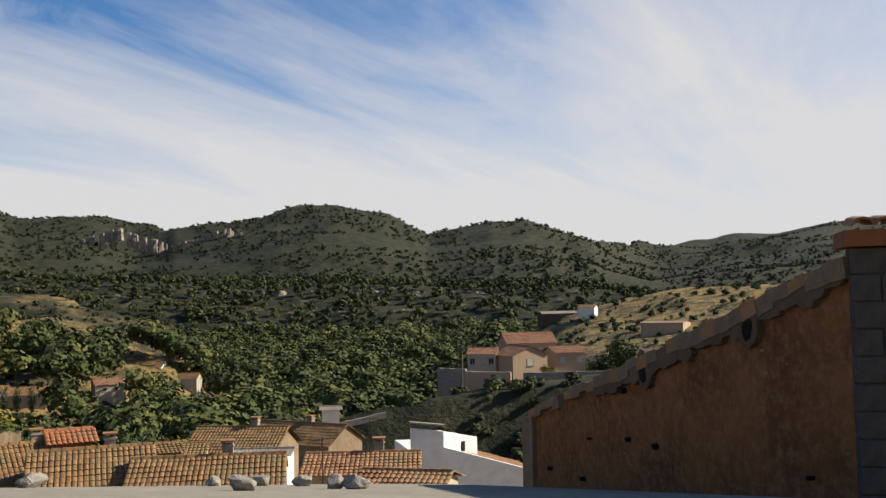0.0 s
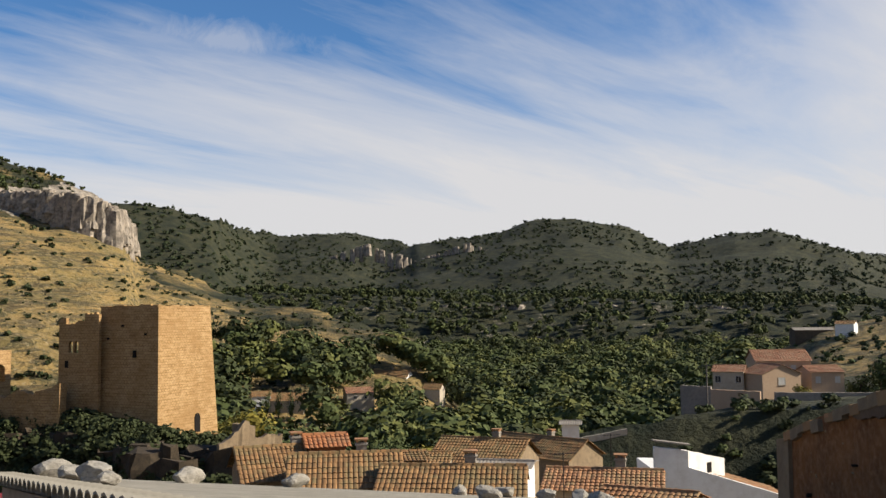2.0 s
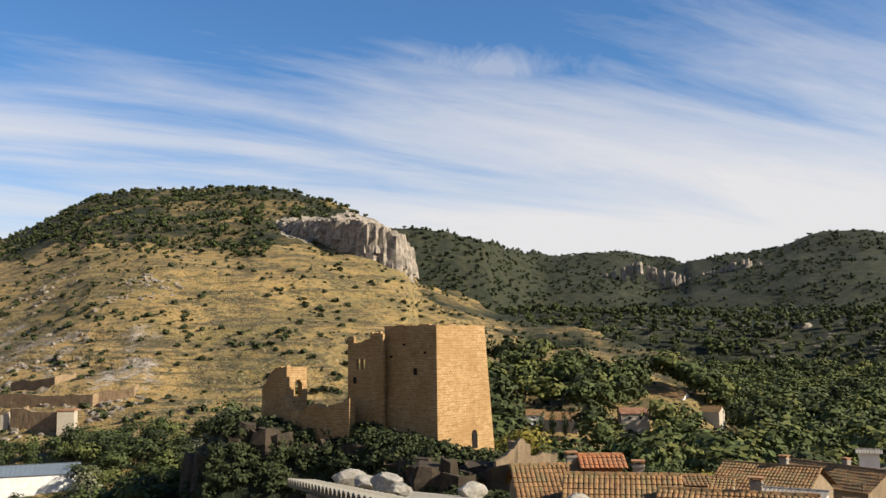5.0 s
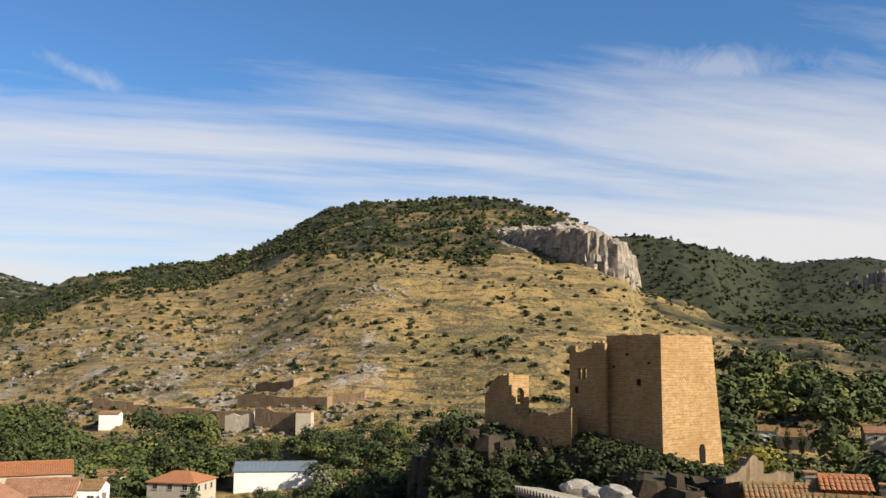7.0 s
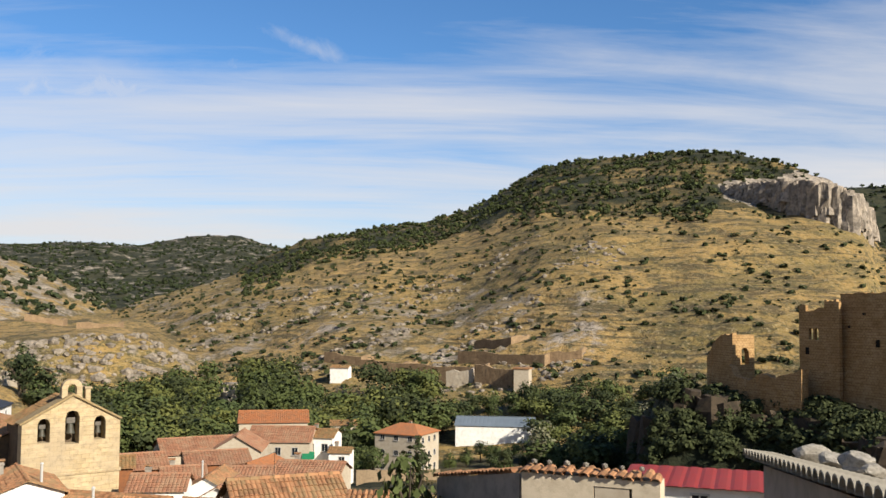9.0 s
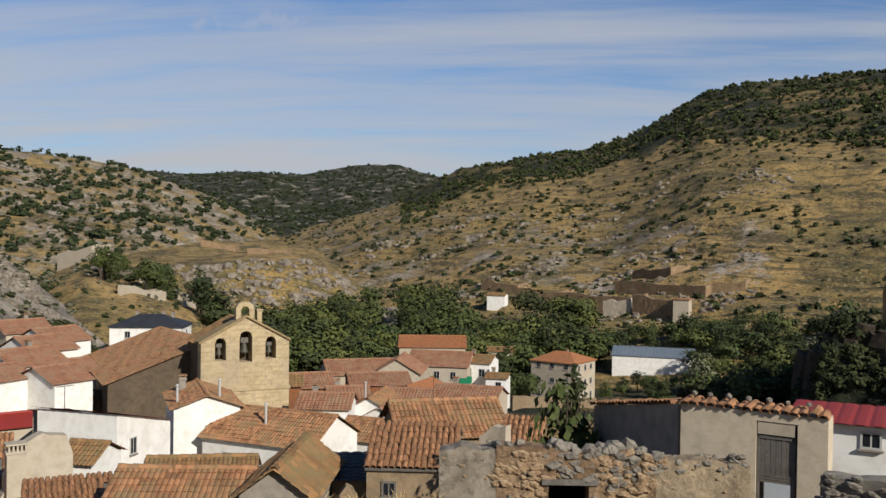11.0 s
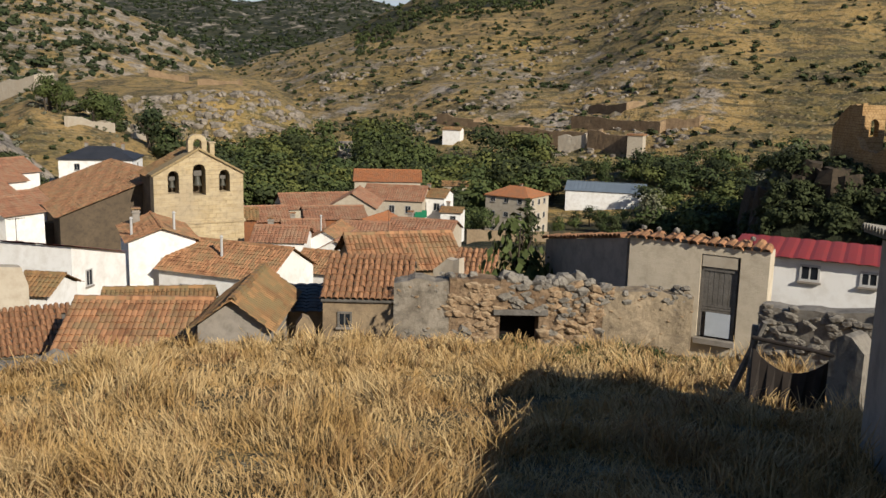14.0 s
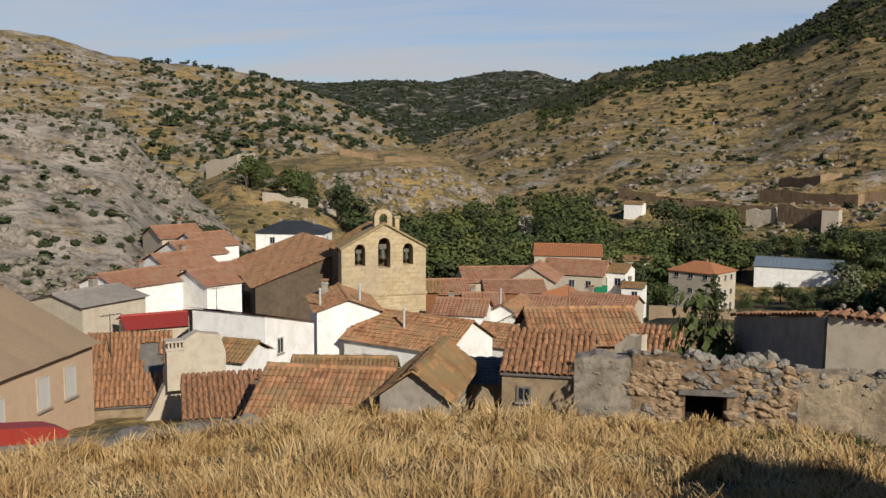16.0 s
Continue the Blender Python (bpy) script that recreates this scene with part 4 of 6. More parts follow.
# houses of the lower valley
house("three-storey cream apartment house with an orange hipped roof", 59.0, 184, 9.4, 9, -28, -22.6, 1.7, "x", CREAM, TILE_ORANGE,
      tuple(("front", xx, zz, 0.9, 0.9) for zz in (-1.2, -4.0, -6.8) for xx in (-3.0, 0, 3.0)) + tuple(("right", xx, zz, 0.8, 1.0) for zz in (-1.6, -4.4, -7.0) for xx in (-2.4, 0.2, 2.6)), ((0.5, 0.5, 0.4),), "valley houses", hip=True)
house("long white store with a blue-grey sheet roof", 53.7, 214, 17.5, 9, -4, -24.6, 1.6, "x", WHITE, BLUE_METAL, (), (), "valley houses", name="store_building", pitch=0.9)
house("white house with a hipped black slate roof", 83.4, 168, 12.0, 8, -14, -14.6, 1.9, "x", WHITE, SLATE, (("front", -3, -1.8, 0.8, 1.0), ("front", 2, -1.8, 0.8, 1.0), ("right", 0, -1.8, 0.8, 1.0)), ((-2.5, 0.5, 0.7), (2.0, 0.5, 0.7), (3.5, 0.8, 0.7)), "valley houses", hip=True)
house("small white hut among the trees", 63.0, 281, 5.4, 4, -15, -16.0, 0.7, "x", WHITE, TILE_PALE, (), (), "valley houses")
house("square stone hut among the trees", 69.5, 275, 4.0, 3.6, 10, -20.0, 0.2, "x", CREAM, CEMENT, (), (), "valley houses")
for label, az, r, w, d, turn, eave, rise, wall, roof in (
    ("white farmhouse with a long tiled roof", 17.7, 318, 15, 8, -18, -17.4, 2.1, WHITE, TILE_PALE),
    ("shaded house with a wooden gallery", 19.5, 278, 8.0, 7, 10, -19.4, 1.4, CREAM, TILE_BROWN),
    ("pale house with a low hipped roof", 23.6, 268, 9.2, 8, -10, -20.3, 1.8, CREAM, TILE_PALE),
    ("small house among walnut trees", 15.0, 306, 5.8, 5, -20, -20.7, 1.6, CREAM, TILE_PALE),
    ("white house half hidden by trees", 25.2, 270, 5.2, 5, 0, -19.1, 1.2, WHITE, TILE_PALE),
):
    house(label, az, r, w, d, turn, eave, rise, "x", wall, roof, W2 if w > 6 else (), ((1.5, 0.3, 1.2),) if w > 10 else (), "valley houses", pitch=0.45)
# the villa and the upper right side
for label, az, r, w, d, turn, eave, rise, wall, roof in (
    ("ochre villa with broad tiled roofs", -4.9, 172, 9.0, 8, 14, -6.2, 1.7, PEACH, TILE_BROWN),
    ("low shaded wing of the ochre villa", -2.3, 162, 4.8, 6, -6, -7.5, 0.9, CREAM, TILE_BROWN),
    ("garden wing of the ochre villa", -7.1, 166, 5.4, 6, 24, -7.7, 0.9, PEACH, TILE_BROWN),
    ("square house with a flat tan roof", -13.1, 285, 12.5, 10, -14, -6.0, 0.5, PEACH, TAN_ROOF),
    # the dark void under this shed's roof is put into the wall colour
    ("long dark farm shed with a pale sheet roof", -6.9, 362, 15.0, 9, 14, -3.9, 0.9, SHADE_STONE, CEMENT),
    ("white farm building on the slope", -8.6, 345, 6.0, 6, -12, -1.6, 1.0, WHITE, TILE_PALE),
):
    house(label, az, r, w, d, turn, eave, rise, "x", wall, roof, W2 if "villa" in label else (), (), "hillside houses", pitch=0.45)
house("front gable of the ochre villa with a porch", -4.5, 160, 7.0, 6, 34, -7.7, 1.4, "y", PEACH, TILE_BROWN, (("front", 0.0, -1.7, 1.2, 1.1),), (), "hillside houses", pitch=0.45)
# old roofs below the wall at the start of the walk
for label, az, r, w, d, turn, eave, rise, ridge, wall, roof in (
    ("old house with a lichened tile roof", 20.3, 45, 5.0, 4.5, 0, -6.1, 1.2, "x", ADOBE, TILE_PALE),
    ("old low house with a tile roof", 24.0, 49, 4.5, 5, 10, -6.3, 1.3, "x", ADOBE, TILE_PALE),
    ("old low roof of weathered tiles", 13.9, 43, 6.4, 4.5, -6, -6.3, 1.0, "x", ADOBE, TILE_PALE),
    ("brick attic with a little tiled roof", 21.5, 51, 1.9, 2.2, 8, -5.0, 0.45, "x", BRICKISH, TILE_ORANGE),
    ("house with a low red roof and chimney", 5.0, 47, 5.4, 5, -4, -6.75, 0.62, "x", CREAM, TILE),
    ("cream house with a sloping tile roof", 2.4, 38, 3.4, 4, -16, -6.0, 0.55, "x", CREAM, TILE),
    ("roofless stone house stepping up the slope", 12.0, 66, 6.2, 6, -20, -8.4, 1.4, "x", ADOBE, TILE_PALE),
    ("long low stone barn with a tile roof", 8.6, 84, 9.5, 5, -38, -10.4, 1.4, "x", ADOBE, TILE_PALE),
    ("small white hut at the end of the track", 6.9, 96, 1.7, 2, 0, -9.0, 0.2, "x", WHITE, CEMENT),
    ("narrow adobe house with low roof", 16.8, 56, 2.2, 3, 8, -6.6, 0.3, "x", ADOBE, TILE_PALE),
    ("narrow pale house with old tiles", 15.2, 59, 2.2, 3, -8, -7.2, 0.4, "x", CREAM, TILE_PALE),
    ("low white store with a flat roof", 11.0, 58, 3.6, 3, -10, -7.4, 0.2, "x", WHITE, CEMENT),
    ("collapsed old outhouse with fallen tiles", -1.6, 36, 3.2, 3, 10, -6.9, 0.4, "x", ADOBE, TILE),
):
    house(label, az, r, w, d, turn, eave, rise, ridge, wall, roof, (("front", 0.3, -1.3, 0.6, 0.7),) if w > 5 else (), ((0.8, 0.3, 0.7),) if w > 4.4 else (), "old roofs by the lane", pitch=0.24)
# white house whose end wall rises into a parapet, with a lean roof falling to one side
x, y = plan(0.2, 58)
wh = empty("house", pose(x, y, 0, 0, 0, 14), "tall white house with a parapet and a lean tiled roof", "house", "old roofs by the lane")
bm = bmesh.new()
prism(bm, [(-1.95, -16), (6.2, -16), (6.2, -9.1), (0.0, -7.2), (0.0, -6.25), (-1.95, -6.0)], 0, 0.45)
prism(bm, [(-1.95, -16), (6.2, -16), (6.2, -9.35), (0.0, -7.45), (-1.95, -7.4)], 0.45, 5.5)
bmesh.ops.recalc_face_normals(bm, faces=bm.faces)
part("wall", bm, WHITE, wh)
v, f = [], []
tile_slope(v, f, (6.5, 0.5, -9.35), (0, 1, 0), (-0.956, 0, 0.293), 5.2, 6.9, 0.24)
raw("roof", v, f, TILE, wh)
pp = part("parapet", wall_mesh([(0, -9.6, -6.25), (3.8, -9.6, -7.1)], 0.3, 0.03, 17, 0.3), WHITE, wh)
pp.matrix_basis = pose(0.05, 0.2, 0, 0, 0, 42)
part("window", boxes((1.9, 2.35, -0.03, 0.2, -7.75, -7.15)), DARK, pp)
part("coping", boxes((-2.05, 0.1, -0.08, 0.53, -6.0, -5.92)), CEMENT, wh).matrix_basis = Matrix.Rotation(0.128, 4, "Y") @ Matrix.Translation((0.77, 0, 0.12))

# ---------------------------------------------------------------- old houses at the meadow's edge
house("peach rendered house with a broad tan roof", 98, 40, 14, 9, 0, -7.35, 2.3, "x", PEACH, TAN_ROOF,
      (("front", 5.2, -1.9, 0.75, 1.25), ("front", 3.3, -1.9, 0.75, 1.25), ("front", 0.4, -1.9, 0.75, 1.1)), ((2.0, 1.0, 0.9),), "meadow edge houses", place=(-39.5, -10.95, 154), pitch=2.5)
tiles_gone["old house with a holed tile roof"] = lambda c, r: 12 <= c + 0.4 * (r - 7) <= 16 and 5 <= r <= 9
house("old house with a holed tile roof", 92.9, 44.5, 3.8, 8, -4, -10.5, 2.6, "x", ADOBE, TILE, (), (), "meadow edge houses", tiles=False)
tiles_gone["low outhouse with a broken tile roof"] = lambda c, r: c > 13 and 2 < r < 7
house("low outhouse with a broken tile roof", 87.6, 37, 3.2, 3.2, 3, -9.2, 0.9, "x", ADOBE, TILE, (), (), "meadow edge houses", shed_roof=True, tiles=False)
house("white cube house with red roof edge", 85.8, 60, 5.6, 5.6, -36, -9.2, -1.3, "x", WHITE, RED_METAL, (("right", -1.2, -2.6, 0.55, 0.9),), (), "meadow edge houses", shed_roof=True, pitch=0.6)
house("white annex with a grey party wall", 88.4, 63, 1.9, 5, -10, -9.5, -1.1, "x", CEMENT, RED_METAL, (), (), "meadow edge houses", shed_roof=True, pitch=0.6)
house("old white cottage with a worn roof", 86.6, 50, 1.7, 3, -30, -9.9, 0.7, "x", WHITE, TILE_PALE, (("right", 0.0, -1.5, 0.4, 0.6),), (), "meadow edge houses")
house("adobe barn with a sagging tile roof", 81.2, 32.5, 4.6, 7, -14, -8.55, 1.45, "x", ADOBE, TILE, (), (), "meadow edge houses", pitch=0.21)
house("rear barn with a mossy tile roof", 80.4, 43, 4.6, 5, -6, -10.0, 1.1, "x", ADOBE, TILE_PALE, (), (), "meadow edge houses", pitch=0.21)
house("grey cement shed with a pale tile gable", 75.2, 30.5, 2.3, 5, -12, -6.75, 0.85, "y", CEMENT, TILE_PALE, (), (), "meadow edge houses", pitch=0.21)
house("brown rendered cottage with red tiles", 67.7, 31.5, 3.0, 5.6, -4, -6.2, 0.85, "x", ADOBE, TILE, (("front", -0.75, -0.85, 0.35, 0.4),), (), "meadow edge houses", tiles=False)
house("house with an old orange roof", 66.2, 41, 4.6, 4.5, 14, -7.1, 1.15, "x", ADOBE, TILE, (), (), "meadow edge houses", pitch=0.21)
house("lean-to with a small red tile roof", 61.4, 35, 1.5, 2.6, -4, -6.35, 0.75, "x", CREAM, TILE, (), (), "meadow edge houses", shed_roof=True, tiles=False)
house("white house with a red sheet-metal roof", 41.5, 33, 5.0, 2.4, -3, -4.28, 0.16, "x", WHITE, RED_METAL, (("front", -1.7, -0.62, 0.42, 0.36), ("front", -0.2, -0.64, 0.5, 0.42), ("front", 1.6, -0.62, 0.42, 0.36)), (), "meadow edge houses", shed_roof=True, pitch=0.5)


def ruin_wall(label, p, q, profile, thick, mat, rough_=0.25, seed=1, kind="", name="ruined_wall", category="ruin", group=""):
    m, L = along(p, q)
    ob = empty(name, m, label, category, group)
    part("wall", wall_mesh([(x * L, lo, hi) for x, lo, hi in profile], thick, rough_, seed, 0.25 if L < 12 else L / 40), mat, ob)
    return ob


rg = ruin_wall("broken plastered gable wall between two roofs", plan(91.0, 43), plan(87.5, 43.5), [(0, -13, -8.6), (0.25, -13, -7.4), (0.5, -13, -6.9), (0.75, -13, -7.1), (0.95, -13, -7.2), (1, -13, -8.0)], 0.7, CREAM, 0.12, 3)
cc = part("chimney", boxes((0.0, 0.75, -0.5, 0.1, -9.4, -7.6), (-0.05, 0.8, -0.55, 0.15, -7.6, -7.5), *[(0.05 + 0.16 * k, 0.13 + 0.16 * k, -0.5, 0.1, -7.5, -7.25) for k in range(5)], (-0.05, 0.8, -0.55, 0.15, -7.25, -7.18)), CREAM, rg)
part("skirt_wall", wall_mesh([(-1.6, -13, -11.6), (-0.6, -13, -10.4), (0.3, -13, -8.6), (0.9, -13, -8.0)], 0.6, 0.1, 4, 0.25), CREAM, rg)
ruin_wall("crumbling adobe pillar of a fallen house", plan(72.4, 31), plan(71.2, 31), [(0, -10, -6.9), (0.3, -10, -6.6), (0.8, -10, -6.65), (1, -10, -7.1)], 0.5, ADOBE, 0.2, 6)
ruin_wall("plastered wall stub with a broken top", plan(64.0, 35.5), plan(62.4, 35), [(0, -9, -5.9), (0.5, -9, -5.5), (1, -9, -5.4)], 0.4, CREAM, 0.15, 7)
house("roofless shaded stone house", 71.0, 34, 2.2, 3, 0, -7.2, 0.2, "x", ADOBE, OLD_WOOD, (), (), "meadow edge houses", shed_roof=True, pitch=0.5)
ruin_wall("brown earth wall of a yard", plan(62.0, 138), plan(57.0, 142), [(0, -30, -21.6), (1, -30, -22.2)], 0.5, ADOBE, 0.1, 8)

# ---------------------------------------------------------------- walled yard with the door
STONES = [stone_data(k, LIMESTONE) for k in range(8)]
WARM = material("ochre field stone", blotched((0.52, 0.40, 0.25), (0.40, 0.26, 0.145), 0.9, (0.22, 0.155, 0.095), 4), 0.95, 0.04, 7)
RUBBLE_CORE = material("crumbling red-brown earth core", blotched((0.38, 0.26, 0.155), (0.22, 0.135, 0.075), 1.6, (0.07, 0.048, 0.03), 5), 0.97, 0.12, 6)
GREY_PLASTER = material("stained grey plaster", blotched((0.42, 0.36, 0.28), (0.24, 0.20, 0.15), 1.3, (0.12, 0.10, 0.075), 4), 0.95, 0.06, 7)
WARM_STONES = [stone_data(k + 30, WARM) for k in range(5)]
PLASTER = material("flaking lime plaster", blotched((0.44, 0.34, 0.22), (0.29, 0.225, 0.145), 0.8, (0.13, 0.10, 0.07), 3.0), 0.95, 0.1, 5)


RENDER = material("sandy lime render", blotched((0.60, 0.51, 0.38), (0.52, 0.44, 0.325), 0.6, (0.42, 0.35, 0.25), 3.0), 0.95, 0.012, 12, 0.88)


def yard_wall():
    p, q = plan(52.2, 23.0), plan(44.2, 22.2)
    m, L = along(p, q)
    y = empty("yard_wall", m, "cement rendered yard wall topped with tiles and stones", "wall")
    x0, x1 = L * (52.2 - 47.95) / 8.0, L * (52.2 - 45.75) / 8.0
    bm = boxes((0, x0, 0, 0.55, -6, -2.25), (x1, L, 0, 0.55, -6, -2.25), (x0, x1, 0, 0.55, -6, -4.42), (x0, x1, 0, 0.55, -2.45, -2.25))
    part("wall", bm, RENDER, y)
    mat_m, L2 = along(plan(57.2, 28.4), plan(52.35, 23.15))
    side = part("side_wall", wall_mesh([(0, -8, -3.35), (L2, -8, -2.3)], 0.45, 0.03, 2, 0.4), CEMENT, y)
    side.matrix_basis = m.inverted() @ mat_m
    cap = []
    rnd = random.Random(5)
    me = tile_mesh(0.24, 0.5)
    me.materials.append(TILE)
    n = round(L / 0.2)
    for k in range(n):
        ob = new("coping_tile", me)
        ob.parent = y
        ob.matrix_basis = pose(L * (k + 0.5) / n, -0.08 + rnd.gauss(0, 0.02), -2.27 + rnd.gauss(0, 0.01), rnd.gauss(8, 2), rnd.gauss(0, 3), rnd.gauss(0, 4))
    for k in range(int(L2 / 0.24)):
        ob = new("coping_tile", me)
        ob.parent = side
        xx = 0.12 + k * 0.24
        ob.matrix_basis = pose(xx, -0.1, -3.36 + 1.05 * xx / L2, rnd.gauss(6, 2), rnd.gauss(-8, 3), rnd.gauss(0, 4))
    for k, xx in enumerate((0.25, 0.62, 1.05, 1.5, 1.95, 2.35, 2.8)):
        st = new("coping_stone", STONES[k % 8])
        tagged(st, "rough grey stone weighing down the wall tiles", "stone", "stones on the yard wall")
        s = rnd.uniform(0.13, 0.2)
        st.matrix_world = m @ pose(xx, 0.22, -2.06 + s * 0.3, 0, 0, rnd.uniform(0, 180)) @ Matrix.Diagonal((s * 1.2, s, s, 1))
    # old plank door, its lower half patched with a painted sheet
    d = empty("door_1", m @ pose(x0, 0.07, -4.42), "weathered grey plank door with a white patch below", "door", kind="structure")
    w = x1 - x0
    dw = w - 0.12
    part("frame", boxes((0, 0.07, -0.02, 0.06, 0, 1.97), (dw, dw + 0.07, -0.02, 0.06, 0, 1.97), (0, dw + 0.07, -0.02, 0.06, 1.58, 1.66)), OLD_WOOD, d)
    part("lintel_panel", boxes((0.03, dw + 0.05, -0.05, 0.03, 1.68, 1.95)), CREAM, d, "pale plastered panel over the door")
    for k in range(6):
        a = 0.07 + (dw - 0.07) * k / 6
        part("plank", boxes((a + 0.004, a + (dw - 0.07) / 6 - 0.004, 0.0 + 0.004 * (k % 2), 0.035, 0.78, 1.58)), OLD_WOOD, d)
    for k in range(3):
        part("cross_plank", boxes((0.07, dw, -0.01, 0.03, 0.60 + 0.065 * k, 0.655 + 0.065 * k)), OLD_WOOD, d)
    part("patch_panel", boxes((0.18, dw - 0.02, -0.012, 0.02, 0.03, 0.60)), DOOR_WHITE, d, "pale blue-white painted lower panel")
    part("back_board", boxes((0.0, w, 0.07, 0.12, 0, 1.98)), OLD_WOOD, d)
    part("threshold", boxes((-0.02, w + 0.02, -0.24, 0.1, -0.12, 0.0)), CEMENT, d)

    # rubble wall in front of it
    p, q = plan(66.4, 20.9), plan(48.3, 21.9)
    m2, L = along(p, q)
    s = empty("stone_wall", m2, "tumbledown limestone wall with patches of plaster", "wall")
    h0, h1 = L * (66.4 - 60.0) / 18.1, L * (66.4 - 57.65) / 18.1
    prof = [(0, -5.6, -3.15), (L * 0.1, -5.6, -3.0), (L * 0.35, -5.6, -3.05), (L * 0.5, -5.6, -3.2), (L * 0.62, -5.6, -3.1), (L * 0.75, -5.6, -3.35), (L, -5.6, -3.3)]

    def piece(a, b, lo, hi, name, mat, seed, out_=0.0):
        pr = [(a, lo if lo is not None else -5.6, min(hi, float(np.interp(a, [t[0] for t in prof], [t[2] for t in prof])))), (b, lo if lo is not None else -5.6, min(hi, float(np.interp(b, [t[0] for t in prof], [t[2] for t in prof]))))]
        ob = part(name, wall_mesh(pr, 0.6 + out_, 0.10, seed, 0.15), mat, s)
        ob.matrix_basis = pose(0, -out_, 0)
        return ob

    piece(0, 1.25, None, 9, "wall", GREY_PLASTER, 1)
    piece(1.25, h0, None, 9, "wall", RUBBLE_CORE, 6)
    piece(h1, 4.75, None, 9, "wall", RUBBLE_CORE, 7)
    piece(4.75, L, None, 9, "wall", PLASTER, 2)
    piece(h0, h1, -3.72, 9, "wall_over_opening", RUBBLE_CORE, 3)
    part("opening_lintel", boxes((h0 - 0.15, h1 + 0.2, -0.08, 0.5, -3.82, -3.70)), OLD_WOOD, s)
    # black sheet set behind the opening in place of its shade
    part("opening_back", boxes((h0 - 0.3, h1 + 0.3, 0.75, 0.85, -5.6, -3.5)), DARK, s)
    rnd = random.Random(11)

    def scatter(x_a, x_b, z_a, z_b, n, size, pool, proud=0.0):
        for _ in range(n):
            x, z = rnd.uniform(x_a, x_b), rnd.uniform(z_a, z_b)
            if h0 - 0.08 < x < h1 + 0.08 and z < -3.78:
                continue
            ob = new("stone", pool[rnd.randrange(len(pool))])
            ob.parent = s
            k = size * rnd.uniform(0.6, 1.45)
            ob.matrix_basis = pose(x, 0.02 - proud + rnd.uniform(-0.03, 0.05), z, rnd.uniform(-25, 25), rnd.uniform(-25, 25), rnd.uniform(-20, 20)) @ Matrix.Diagonal((k * 1.35, k * 0.9, k * 0.8, 1))

    # courses at the foot, the broken middle, the loose top
    scatter(0.0, 1.9, -4.6, -4.2, 30, 0.22, STONES, -0.03)
    scatter(1.2, 2.3, -4.6, -3.15, 80, 0.2, WARM_STONES, 0.0)
    scatter(2.2, 4.9, -3.75, -3.1, 64, 0.24, STONES + WARM_STONES, -0.03)
    scatter(h1 + 0.1, 4.7, -4.7, -3.3, 92, 0.21, WARM_STONES + STONES[:3], 0.01)
    scatter(0.0, L, -4.7, -3.1, 36, 0.16, STONES + WARM_STONES, -0.05)
    scatter(4.7, L, -3.5, -3.3, 18, 0.16, STONES, -0.02)
    scatter(0.0, 5.0, -4.7, -3.1, 150, 0.085, WARM_STONES + STONES[:2], 0.0)
    scatter(5.0, L, -4.7, -3.4, 40, 0.06, WARM_STONES, 0.0)
    for k in range(62):
        x = rnd.uniform(1.0, L) if k % 3 else rnd.uniform(2.2, 4.8)
        top = float(np.interp(x, [t[0] for t in prof], [t[2] for t in prof]))
        ob = new("stone", STONES[k % 8])
        ob.parent = s
        g = rnd.uniform(0.14, 0.3) * (1.35 if 2.6 < x < 4.9 else 0.8)
        ob.matrix_basis = pose(x, rnd.uniform(0.05, 0.5), top + g * 0.2, rnd.uniform(0, 90), rnd.uniform(0, 40), rnd.uniform(0, 180)) @ Matrix.Diagonal((g * 1.3, g, g * 0.9, 1))
    # dry stone wall by the gate
    p, q = plan(44.6, 19.0), plan(37.5, 18.6)
    m3, L3 = along(p, q)
    t = empty("dry_stone_wall", m3, "low dry stone wall of pale limestone", "wall")
    part("wall_core", wall_mesh([(0, -5, -2.75), (L3 * 0.5, -5, -2.7), (L3, -5, -2.55)], 0.5, 0.05, 9, 0.15), LIMESTONE, t)
    row = 0
    for k in range(110):
        x, z = rnd.uniform(0.05, L3), -3.7 + 1.05 * rnd.random()
        ob = new("stone", STONES[k % 8])
        ob.parent = t
        g = rnd.uniform(0.13, 0.24)
        ob.matrix_basis = pose(x, rnd.uniform(-0.04, 0.05), z, rnd.uniform(-20, 20), rnd.uniform(-20, 20), rnd.uniform(-15, 15)) @ Matrix.Diagonal((g * 1.45, g * 0.9, g * 0.75, 1))


yard_wall()


def rod(bm, a, b, r0, r1=None, n=7):
    a, b = Vector(a), Vector(b)
    r1 = r0 if r1 is None else r1
    turn = (b - a).to_track_quat("Z", "Y").to_matrix()
    ring = [[bm.verts.new(c + turn @ Vector((r * math.cos(k * math.tau / n), r * math.sin(k * math.tau / n), 0))) for k in range(n)] for c, r in ((a, r0), (b, r1))]
    for k in range(n):
        bm.faces.new((ring[0][k], ring[0][(k + 1) % n], ring[1][(k + 1) % n], ring[1][k]))
    bm.faces.new(ring[0][::-1])
    bm.faces.new(ring[1])


